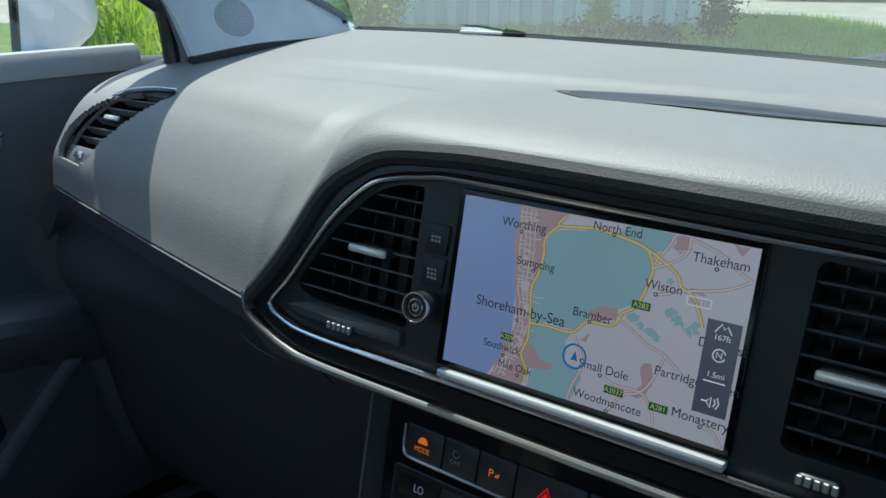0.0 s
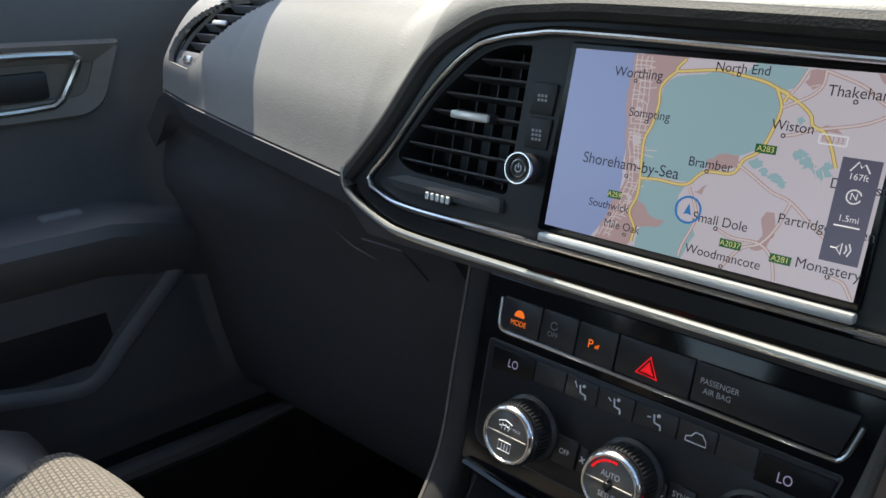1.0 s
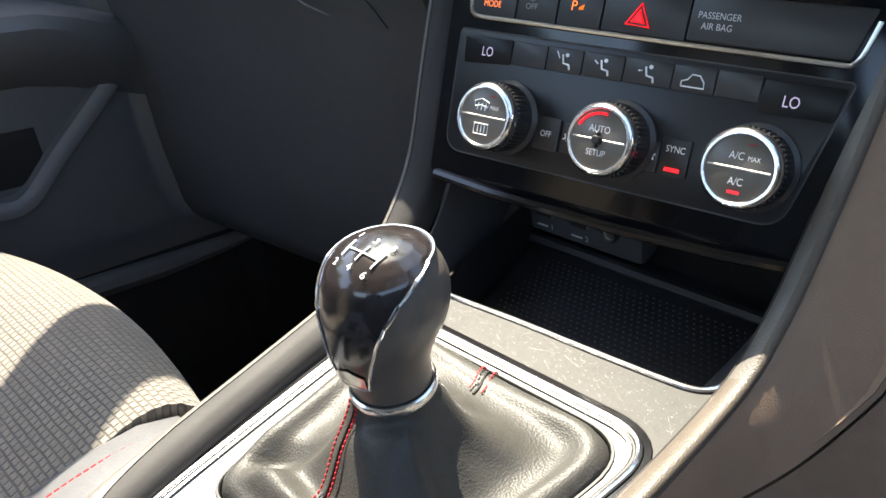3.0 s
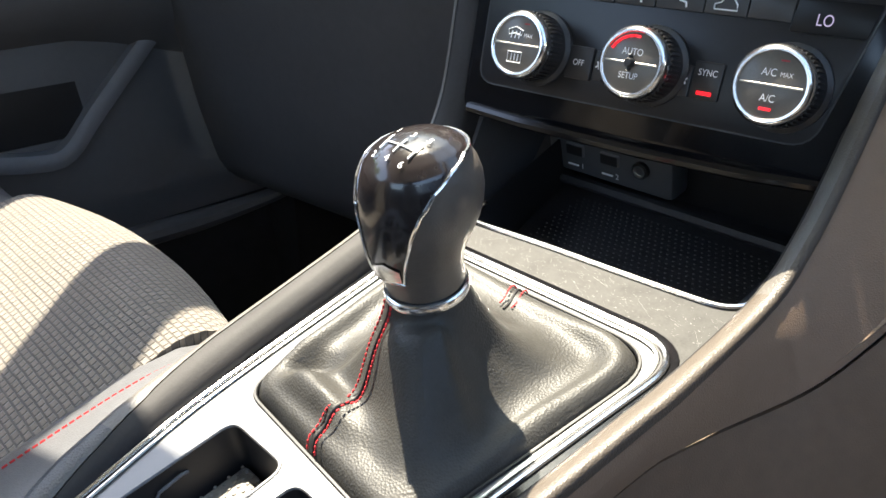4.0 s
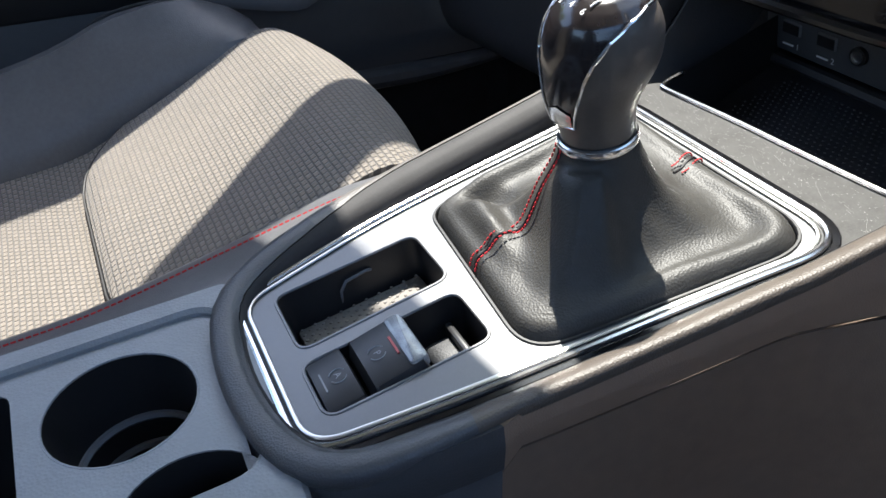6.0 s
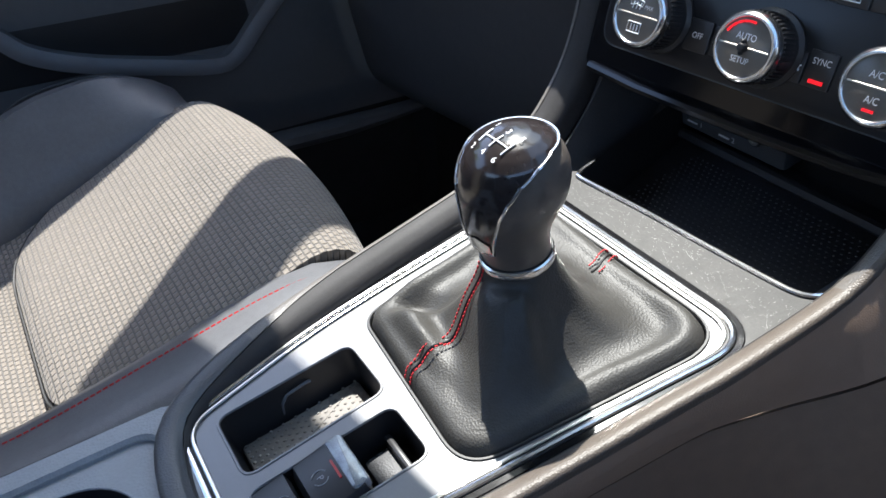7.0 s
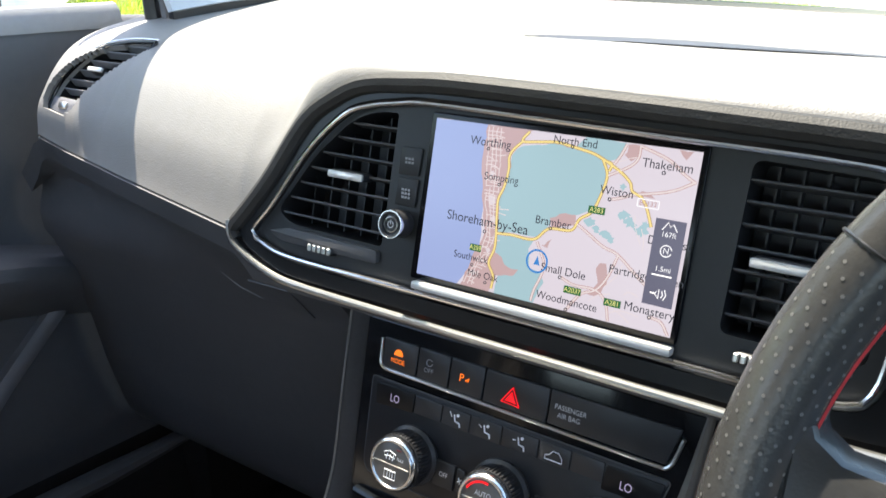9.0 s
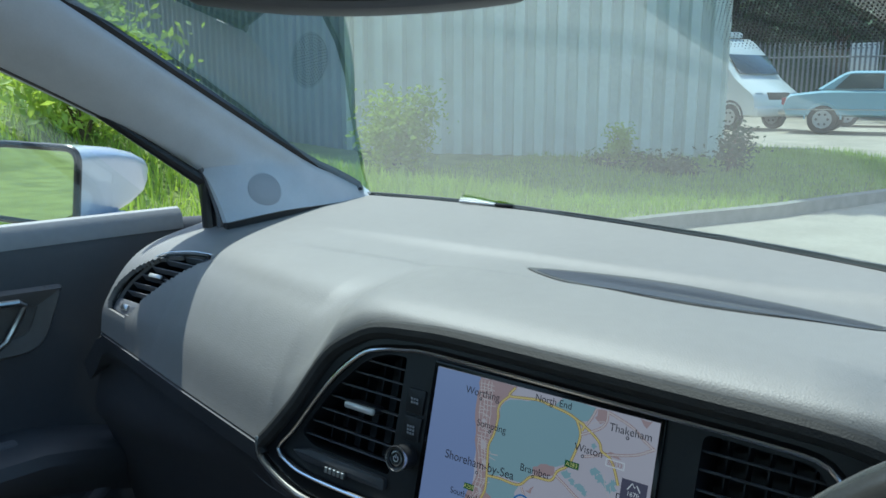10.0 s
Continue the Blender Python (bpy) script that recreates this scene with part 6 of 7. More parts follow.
g = part("glass", sheet([[tuple(a.lerp(b, t) + Vector((0, .5, .86)).normalized() * .03 * math.sin(math.pi * t)) for t in np.linspace(0, 1, 12)] for a, b in zip(ws_low, ws_top)]), M_SCREENGLASS, windscreen)
g.visible_shadow = False
# dotted shade band printed on the glass
def on_glass(u, t):
    j = min(28, int(u))
    a, b = ws_low[j].lerp(ws_low[j + 1], u - j), ws_top[j].lerp(ws_top[j + 1], u - j)
    return a.lerp(b, t) + Vector((0, .5, .86)).normalized() * (.03 * math.sin(math.pi * t) - .0015)


bm = bmesh.new()
for r in range(46):
    for c in range(62):
        u, t = 14.7 + .062 * (c + .5 * (r % 2)), .455 + .0044 * r
        edge = min(1, (u - 14.7) / 1.2, (18.5 - u) / 1.0, (t - .452) / .05 - .35 * abs(u - 16.4) + .3)
        if edge <= .05:
            continue
        q, ru, rt = on_glass(u, t), on_glass(u + .05, t), on_glass(u, t + .01)
        x, y = (ru - q).normalized(), (rt - q).normalized()
        rad = .00085 * min(1, .45 + edge)
        bm.faces.new([bm.verts.new(q + (x * math.cos(k * 1.0472) + y * math.sin(k * 1.0472)) * rad) for k in range(6)])
tagged(part("shade_dots", bm, M_SEAL, windscreen, "black printed dots", smooth=False), kind="stuff")
part("lower_seal", tube([q + Vector((0, .004, .001)) for q in ws_low], .006, seg=6, flat=.7), M_SEAL, windscreen)
part("side_seal", tube([Vector((-.545, .430, 1.042)), *[f + Vector((-.004, .006, .004)) for f in fronts[1:]]], .006, seg=6), M_SEAL, windscreen)
part("plate_tab", boxed(-.378, -.318, .449, .453, 1.037, 1.0395, .0008), M_WHITE, windscreen, "white number tab behind the glass")
part("rubber_stop", boxed(-.318, -.290, .447, .454, 1.036, 1.0392, .001), M_CARPET, windscreen)
M_ROOF = material("grey headlining", (0.35, 0.35, 0.34), 0.95, vary=0.05, scale=30, bump=0.3, bump_scale=900)
roof_rows = [[tuple(q) for q in ws_top]]
for k in range(1, 8):
    roof_rows.append([(q.x * (1 - .01 * k), -.15 - .27 * k + .03, 1.365 + .03 * math.sin(math.pi * i / 29)) for i, q in enumerate(ws_top)])
tagged(part("ceiling", sheet(roof_rows, thick=.03), M_ROOF), "grey cloth car headlining", "headlining", kind="structure")
rail = [(-.60, -.18, 1.318), (-.605, -.5, 1.345), (-.61, -1.0, 1.35), (-.60, -2.0, 1.34)]
tagged(part("trim", tube(curve_points(rail, 20), .038, seg=10), M_ROOF), "grey roof side rail lining", "roof rail", kind="structure")
tagged(part("wall_front", boxed(-.74, .80, .50, .53, .2, .95), M_CARPET), "dark footwell bulkhead", "bulkhead", kind="structure")
tagged(part("wall_rear", boxed(-.8, .85, -2.06, -2.0, .2, 1.0), M_DARK), "dark rear of the cabin", "cabin wall", kind="structure")
tagged(part("wall_right", boxed(.80, .84, -2.0, .2, .2, 1.0), M_DARK), "dark driver's door panel", "car door", kind="structure")
tagged(part("wall_left", boxed(-.88, -.80, -2.0, -1.28, .2, 1.0), M_DARK), "dark rear door pillar", "door pillar", kind="structure")
tagged(part("wall_kick", boxed(-.72, -.650, .235, .53, .2, .87), M_CARPET), "black footwell side panel", "footwell panel", kind="structure")
# interior mirror
MIRROR = axes((-.083, -.056, 1.231), (.74, .67, 0), (0, 0, 1))
rv = thing("interior_mirror", "dark grey interior rear-view mirror on a short stem", "mirror", MIRROR)
mloop = ccw(rounded([(-.106, .006), (-.055, .000), (.000, -.001), (.060, .003), (.110, .010), (.116, .050), (.095, .066), (-.092, .066), (-.114, .050), (-.115, .016)], [.012, .04, .04, .04, .012, .02, .02, .02, .02, .012], 5))
part("mirror_shell", slab(mloop, -.026, .006, .006), M_STRIP, rv, "dark grey shell")
part("mirror_glass", slab(inset(mloop, .008), .004, .0072, .0006), M_MIRROR, rv, "mirror glass")
part("glass_border", tube([(q[0], q[1], .0064) for q in inset(mloop, .0072)], .0012, closed=True, seg=6), M_SEAL, rv)
part("mirror_stem", tube([(0, .035, -.02), (.005, .055, -.05), (.01, .085, -.07)], .011, seg=8), M_DARK, rv)

# ---- steering wheel ----
WHEEL = axes((.345, -.200, .925), (1, -.05, 0), (0, .34, .94))
wheel = thing("steering_wheel", "black perforated leather steering wheel with red stitching and chrome insert", "steering wheel", WHEEL)
ring = [(.1785 * math.cos(a), .1785 * math.sin(a), 0) for a in np.linspace(0, 2 * math.pi, 97)[:-1]]
M_PERF = material("perforated leather", (0.037, 0.037, 0.037), 0.27, vary=0.15, scale=20, bump=0.08, bump_scale=900, voronoi=True, fine=0.0005)
part("rim", tube(ring, .0126, closed=True, seg=24, flat=1.12), M_PERF, wheel, "perforated black leather rim")
bm = tube([(.1666 * math.cos(a), .1666 * math.sin(a), .0040) for a in np.linspace(0, 2 * math.pi, 120)[:-1]], .0008, closed=True, seg=5)
part("stitching", bm, M_RED, wheel, "red stitching")
for a in (radians(152), radians(28)):
    c, d = Vector((math.cos(a), math.sin(a), 0)), Vector((0, 0, 1))
    part("rim_seam", tube([c * (.1785 + .0128 * math.cos(k)) + d * (.0142 * math.sin(k)) for k in np.linspace(0, 2 * math.pi, 29)[:-1]], .0006, closed=True, seg=5), M_SEAL, wheel)
part("hub", slab(ccw(flat2([(-.075, -.06), (.075, -.06), (.085, .02), (.05, .06), (-.05, .06), (-.085, .02)], 40)), -.02, .014, .008), M_DARK, wheel)
for s in (-1, 1):
    arm_out = [(s * .173, .058), (s * .163, .037), (s * .150, .027), (s * .07, .027), (s * .07, -.030), (s * .140, -.025), (s * .156, -.021), (s * .164, -.034), (s * .171, -.056)]
    part("spoke", slab(ccw(flat2(arm_out, 48)), -.012, .009, .006), M_PERF, wheel, "leather-covered spoke")
    loop_in = [(s * .160, -.004), (s * .150, .011), (s * .128, .019), (s * .080, .019), (s * .076, 0), (s * .080, -.018), (s * .110, -.016), (s * .145, -.010)]
    sw = part("switch_panel", slab(ccw(flat2(loop_in, 40)), .004, .0125, .002), M_BLACK, wheel)
    part("switch_trim", tube([(q[0], q[1], .0125) for q in flat2(loop_in, 48)], .0028, closed=True, seg=8), M_SATIN, sw, "satin chrome outline")
    part("switch_button", boxed(min(s * .100, s * .140), max(s * .100, s * .140), -.006, .009, .011, .0155, .003), M_KEY, sw)
part("spoke", boxed(-.03, .03, -.165, -.05, -.008, .004, .006), M_DARK, wheel)
bm = bmesh.new()
for i in range(96):
    a = radians(154) + radians(116) * i / 95
    for j in range(9):
        ph = radians(-70 + 25 * j + (12 if i % 2 else 0))
        rr, zz = .1785 + .0129 * math.cos(ph + math.pi / 2 + radians(20)), .0144 * math.sin(ph + math.pi / 2 + radians(20))
        c = Vector((rr * math.cos(a), rr * math.sin(a), zz))
        nrm = Vector(((rr - .1785) * math.cos(a), (rr - .1785) * math.sin(a), zz)).normalized()
        tt = Vector((-math.sin(a), math.cos(a), 0))
        bb = nrm.cross(tt)
        vs = [bm.verts.new(c - nrm * .0006 + nrm * .0004 + (tt * math.cos(k * 1.0472) + bb * math.sin(k * 1.0472)) * .00062) for k in range(6)]
        bm.faces.new(vs)
tagged(part("perforation", bm, material("light perforation dots", (.095, .095, .094), .5), wheel, smooth=False), kind="stuff")
cluster = thing("instrument_cluster", "dark instrument binnacle with two round dials", "instruments", axes((.37, -.005, .935), (1, 0, 0), (0, .34, .94)))
part("binnacle", slab(ccw(rounded([(-.165, -.06), (.165, -.06), (.175, .05), (.12, .085), (-.12, .085), (-.175, .05)], .03)), -.05, .0, .01), M_BLACK, cluster)
for s in (-.085, .085):
    d = part("dial", lathe([(.05, 0), (.052, .006), (.048, .006), (.047, .002)], 40, m=Matrix.Translation((s, 0, 0))), M_GLOSS, cluster)
    bm = bmesh.new()
    for j in range(22):
        a = radians(220 - j * 12.5)
        tube([(s + .036 * math.cos(a), .036 * math.sin(a), .004), (s + .042 * math.cos(a), .042 * math.sin(a), .004)], .0006, bm, seg=4)
    part("dial_marks", bm, M_WHITE, d)
    part("needle", tube([(s, 0, .008), (s - .026, -.022, .008)], .001, seg=5), M_RED, d)

# ---- door mirror and bonnet ----
mir = thing("door_mirror", "pale silver exterior door mirror", "door mirror")
MM = axes((-.945, .165, 1.048), (.93, .36, 0), (0, 0, 1))
shell_out = ccw(rounded([(-.15, -.052), (.045, -.066), (.062, .055), (-.12, .062)], [.05, .025, .025, .05], 7))
loops = []
for z, s in ((.0, 1.0), (-.04, 1.02), (-.09, .93), (-.14, .74), (-.175, .50), (-.192, .22)):
    loops.append([(MM @ Vector((q[0] * s + .03 * (1 - s), q[1] * s, z))) for q in shell_out])
part("mirror_shell", stack(bmesh.new(), loops), M_BODY, mir, "pale silver painted shell", angle=50)
part("mirror_rim", tube([MM @ Vector((q[0], q[1], .001)) for q in shell_out], .006, closed=True, seg=8), M_SEAL, mir)
part("mirror_glass", stack(bmesh.new(), [[MM @ Vector((q[0], q[1], z)) for q in inset(shell_out, .004)] for z in (.001, .003)]), M_MIRROR, mir, "mirror glass")
part("mirror_foot", boxed(-1.00, -.870, .19, .29, .950, .996, .014), material("blue-grey mirror foot", (.22, .33, .48), .4, vary=.05, scale=20), mir)
bonnet = thing("bonnet", "pale silver car bonnet in front of the windscreen", "bonnet")
part("bonnet_skin", sheet([[(x, lerp_table(x, WS_Y) + .03 + d * .9, .955 - .02 * (d > 0) - .22 * d * d) for d in np.linspace(0, 1, 10)] for x in np.linspace(-.7, .75, 16)], thick=.01), M_BODY, bonnet)
part("scuttle", sheet([[(x, lerp_table(x, WS_Y) + .008, 1.02), (x, lerp_table(x, WS_Y) + .035, .99)] for x in np.linspace(-.7, .75, 16)], thick=.006), M_SEAL, bonnet)
wiper = thing("wiper", "black windscreen wiper arm", "wiper")
part("wiper_arm", tube([(-.35, lerp_table(-.35, WS_Y) + .03, 1.018), (0, lerp_table(0, WS_Y) + .028, 1.020), (.30, lerp_table(.30, WS_Y) + .028, 1.022)], .006, seg=6), M_SEAL, wiper)
body = thing("door_skin", "pale silver outer door skin", "car body", DOOR)
part("outer_panel", sheet([[(-.075, y, 1.00), (-.11, y, .90), (-.12, y, .6), (-.08, y, .25)] for y in (-1.3, -.5, .15, .32)], thick=.004), M_BODY, body)

# ---- outside ----
M_CONC = material("pale concrete yard", (0.42, 0.36, 0.29), 0.9, vary=0.22, scale=1.5, bump=0.5, bump_scale=60, fine=0.01)
M_GRASS = material("grass turf", (0.20, 0.25, 0.06), 0.9, vary=0.4, scale=3, bump=1.0, bump_scale=60, fine=0.03)
M_BLADE = leafy("grass blades", (0.36, 0.47, 0.09))
M_KERB = material("kerb stone", (0.30, 0.28, 0.25), 0.9, vary=0.25, scale=6, bump=0.4, bump_scale=90, fine=0.004)
M_SHED = material("corrugated grey sheet", (0.76, 0.78, 0.73), 0.5, vary=0.12, scale=1.2, rough_vary=0.1)
M_LEAF = leafy("leaves", (0.17, 0.28, 0.05), 3)
M_LEAFY = leafy("yellow-green leaves", (0.38, 0.48, 0.10), 5)
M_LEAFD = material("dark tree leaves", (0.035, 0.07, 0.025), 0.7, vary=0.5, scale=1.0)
M_BARK = material("bark", (0.12, 0.09, 0.06), 0.9, vary=0.4, scale=8, bump=0.6, bump_scale=40)
M_FENCE = material("galvanised fence steel", (0.24, 0.25, 0.26), 0.55, 0.5, vary=0.15, scale=5)
M_VAN = material("white van paint", (0.84, 0.84, 0.82), 0.35, vary=0.05, scale=3, coat=0.4)
M_CAR = material("pale blue car paint", (0.36, 0.54, 0.63), 0.3, vary=0.05, scale=3, coat=0.6)
M_TYRE = material("tyre rubber", (0.02, 0.02, 0.02), 0.8, vary=0.2, scale=20)
M_HUB = material("silver wheel paint", (0.45, 0.45, 0.45), 0.4, vary=0.05)
M_WIN = material("dark vehicle glass", (0.05, 0.07, 0.08), 0.08, coat=1.0)


def rise(x, y):
    d = math.hypot(x, y)
    t = min(1, max(0, (d - 9) / 13))
    return 0.28 * t * t * (3 - 2 * t)


rings, n = [], 72
for r in (.01, 1.5, 3, 5, 7, 9, 11, 13, 15, 17, 19, 22, 26, 32, 45, 80, 200, 900):
    rings.append([(r * math.cos(2 * math.pi * j / n), r * math.sin(2 * math.pi * j / n), rise(r, 0)) for j in range(n)])
ground = tagged(part("ground", stack(bmesh.new(), rings, cap_last=False), M_CONC), "pale sunlit concrete yard", "ground", kind="structure")

shed_r, shed_l = Vector((-3.90, 12.35, 0)), Vector((-9.50, 9.75, 0))
verge_loop = ccw(flat2([(-1.9, 7.6), (-1.35, 9.3), (-.95, 10.3), (-.85, 11.3), (-1.2, 12.8), (-2.4, 14.4), (-4.0, 14.6), (-10, 12), (-20, 14), (-26, 6), (-20, -12), (-8, -14), (-3.6, -8), (-3.3, 0), (-3.3, 3.5), (-2.7, 5.8)], 160))


def lifted(loop, h):
    return [(q[0], q[1], rise(q[0], q[1]) + h) for q in loop]


verge = tagged(part("lawn", stack(bmesh.new(), [lifted(verge_loop, -.05), lifted(verge_loop, .10)]), M_GRASS), "sunlit green grass verge behind a kerb", "grass verge", kind="structure")
kerb = thing("kerb", "worn pale concrete kerb edging the grass", "kerb", kind="structure")
ko = inset(verge_loop, -.13)
for i in range(0, 160, 2):
    a, b, c, d = verge_loop[i], verge_loop[(i + 2) % 160], ko[(i + 2) % 160], ko[i]
    if a[0] > -8 and a[1] > -2:
        bm = stack(bmesh.new(), [[(q[0], q[1], rise(q[0], q[1]) + z) for q in (a, b, c, d)] for z in (-.05, .115, .125)])
        part("kerb_stone", bm, M_KERB, kerb, smooth=False)
random.seed(5)
bm = bmesh.new()
pts, faces = [], []
while len(pts) < 3 * 42000:
    x, y = random.uniform(-6.5, -.8), random.uniform(5.0, 14.5)
    if random.random() < .35:
        x, y = random.uniform(-9, -3.3), random.uniform(-3, 7)
    inside = False
    for p, q in zip(verge_loop, verge_loop[1:] + verge_loop[:1]):
        if (p[1] > y) != (q[1] > y) and x < (q[0] - p[0]) * (y - p[1]) / (q[1] - p[1]) + p[0]:
            inside = not inside
    if not inside:
        continue
    h, a, w = random.uniform(.05, .16), random.uniform(0, 6.3), random.uniform(.006, .012)
    z = rise(x, y) + .095
    lean = random.uniform(.0, .08)
    k = len(pts)
    pts += [(x - w * math.cos(a), y - w * math.sin(a), z), (x + w * math.cos(a), y + w * math.sin(a), z), (x + lean * math.sin(a), y - lean * math.cos(a), z + h)]
    faces.append((k, k + 1, k + 2))
me = bpy.data.meshes.new("grass")
me.from_pydata(pts, [], faces)
me.materials.append(M_BLADE)
tagged(new("grass", me), "bright green grass blades on the verge", "grass", kind="stuff")
bm.free()


# grass bank beside the yard
def bank_height(x, y):
    ease = lambda t: min(1, max(0, t)) ** 2 * (3 - 2 * min(1, max(0, t)))
    return 2.1 * ease((-4.6 - x) / 7.0) * ease((7.6 - y) / 3.5) * ease((y + 14) / 4)


rows = [[(x, y, rise(x, y) + .06 + bank_height(x, y) + .05 * math.sin(3.1 * x + 1.7 * y)) for y in np.linspace(-13.5, 7.4, 60)] for x in np.linspace(-4.4, -19, 40)]
tagged(part("bank", sheet(rows), M_GRASS), "lush sunlit grass bank beside the yard", "grass bank", kind="structure")
pts, faces = [], []
while len(pts) < 3 * 30000:
    x, y = random.uniform(-12.5, -4.3), random.uniform(-6, 7.2)
    h, a, w = random.uniform(.10, .36), random.uniform(0, 6.3), random.uniform(.008, .018)
    z = rise(x, y) + .03 + bank_height(x, y)
    lean = random.uniform(.0, .2)
    k = len(pts)
    pts += [(x - w * math.cos(a), y - w * math.sin(a), z), (x + w * math.cos(a), y + w * math.sin(a), z), (x + lean * math.sin(a), y - lean * math.cos(a), z + h)]
    faces.append((k, k + 1, k + 2))
me = bpy.data.meshes.new("grass")
me.from_pydata(pts, [], faces)
me.materials.append(M_BLADE)
tagged(new("grass", me), "tall bright green grass on the bank", "grass", kind="stuff")


# corrugated shed
shed = thing("shed", "pale grey corrugated metal shed with a shaded side wall", "shed")


# the side wall's shade is put into this darker grey
M_SHEDSHADE = material("grey sheet with wall shade in its colour", (0.30, 0.33, 0.34), 0.55, vary=0.12, scale=1.2, rough_vary=0.1)


def corrugated(a, b, height, pitch, depth, name, mat=None):
    d = (b - a)
    L = d.length
    t = d.normalized()
    nrm = Vector((t.y, -t.x, 0))
    k = int(L / pitch)
    prof = []
    for i in range(k):
        s = i * L / k
        p = L / k
        for f, h in ((0, 0), (.34, 0), (.46, 1), (.82, 1), (.94, 0)):
            prof.append(a + t * (s + f * p) + nrm * depth * h)
    rows = [[(q.x, q.y, .05), (q.x, q.y, height)] for q in prof]
    return part(name, sheet(rows, thick=.01), mat or M_SHED, shed, "ribbed metal wall", smooth=False)


corrugated(shed_l, shed_r, 13.0, .33, .17, "front_wall")
side_end = shed_l + Vector((-15.0, 3.4, 0))
corrugated(side_end, shed_l, 13.0, .30, .07, "side_wall", M_SHEDSHADE)
back = shed_r + Vector((-9.5, 9.5, 0))
corrugated(shed_r, back, 13.0, .3, .045, "end_wall")
part("corner_flashing", boxed(shed_l.x - .07, shed_l.x + .07, shed_l.y - .07, shed_l.y + .07, .05, 13.0, .01), M_SHED, shed)
part("corner_flashing", boxed(shed_r.x - .06, shed_r.x + .06, shed_r.y - .06, shed_r.y + .06, .05, 13.0, .01), M_SHED, shed)
bmr = bmesh.new()
bmr.faces.new([bmr.verts.new((q.x, q.y, 13.0)) for q in (shed_l, shed_r, back, side_end)])
part("roof", bmr, M_SHED, shed)


def foliage(count, place, size, mat, name="leaves", parent=None, label=""):
    """Many small bent leaves, each a pair of triangles, at places that place() gives."""
    pts, faces = [], []
    for _ in range(count):
        c = place()
        d = Vector((random.gauss(0, 1), random.gauss(0, 1), random.gauss(0, .7))).normalized()
        e = d.cross(Vector((random.gauss(0, 1), random.gauss(0, 1), random.gauss(0, 1)))).normalized()
        s = size * random.uniform(.6, 1.3)
        k = len(pts)
        pts += [c - d * s, c + e * s * .42 + Vector((0, 0, s * .12)), c + d * s, c - e * s * .42 + Vector((0, 0, s * .12))]
        faces += [(k, k + 1, k + 2), (k, k + 2, k + 3)]
    me = bpy.data.meshes.new(name)
    me.from_pydata([tuple(p) for p in pts], [], faces)
    me.materials.append(mat)
    ob = new(name, me)
    if parent is not None:
        ob.parent = parent
    if label:
        ob["label"] = label
    return ob


def bush(x, y, r, h, count, mat, label, leaf=.05):
    b = thing("bush", label, "bush", pose(x, y, rise(x, y) + .08 + bank_height(x, y)), "bushes by the yard")
    bm = bmesh.new()
    tips = []
    for i in range(9):
        a = random.uniform(0, 6.3)
        rr = r * random.uniform(.2, .8)
        tip = Vector((rr * math.cos(a), rr * math.sin(a), h * random.uniform(.55, 1.0)))
        tube([(0, 0, 0), (tip.x * .35, tip.y * .35, tip.z * .5), tip], [.014, .009, .003], bm, seg=5)
        tips += [tip, tip * .75, tip * .5]
    part("branches", bm, M_BARK, b)

    def place():
        t = random.choice(tips)
        s = r * .33
        return t + Vector((random.gauss(0, s), random.gauss(0, s), random.gauss(0, s * .8)))
    foliage(count, place, leaf, mat, "leaves", b)
    return b


random.seed(11)
bush(-6.75, 7.75, .46, 1.02, 4200, M_LEAFY, "leafy yellow-green shrub before the shed", .045)
bush(-4.50, 10.05, .20, .62, 1100, M_LEAFY, "small yellow-green weed on the verge", .036)
for k in range(3, 9):
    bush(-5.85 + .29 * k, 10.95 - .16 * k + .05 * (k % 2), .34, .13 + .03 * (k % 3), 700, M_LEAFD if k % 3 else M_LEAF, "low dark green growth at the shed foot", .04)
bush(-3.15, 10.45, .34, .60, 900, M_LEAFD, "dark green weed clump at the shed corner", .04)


def tree(x, y, h, r, count, mat, label, leaf=.22):
    t = thing("tree", label, "tree", pose(x, y, rise(x, y) + bank_height(x, y)), "trees round the yard")
    bm = bmesh.new()
    tube([(0, 0, 0), (.05, .02, h * .3), (.1, -.05, h * .6), (.0, 0, h * .9)], [.22, .17, .10, .03], bm, seg=8)
    tips = []
    for i in range(16):
        a, z = random.uniform(0, 6.3), h * random.uniform(.25, .8)
        L = r * random.uniform(.5, 1.0)
        tip = Vector((L * math.cos(a), L * math.sin(a), z + L * random.uniform(.1, .6)))
        tube([(0, 0, z * .8), (tip.x * .5, tip.y * .5, z + .2), tip], [.07, .04, .01], bm, seg=5)
        tips += [tip, tip.lerp(Vector((0, 0, z)), .4)]
    part("trunk", bm, M_BARK, t)

    def place():
        q = random.choice(tips)
        s = r * .26
        return q + Vector((random.gauss(0, s), random.gauss(0, s), random.gauss(0, s * .8)))
    foliage(count, place, leaf, mat, "crown", t)
    return t


for i in range(12):
    ang = radians(52 + 7.0 * i)
    d = random.uniform(36, 42)
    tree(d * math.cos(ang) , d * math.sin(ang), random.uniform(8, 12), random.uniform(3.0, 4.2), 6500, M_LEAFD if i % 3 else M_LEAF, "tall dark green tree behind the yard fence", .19)
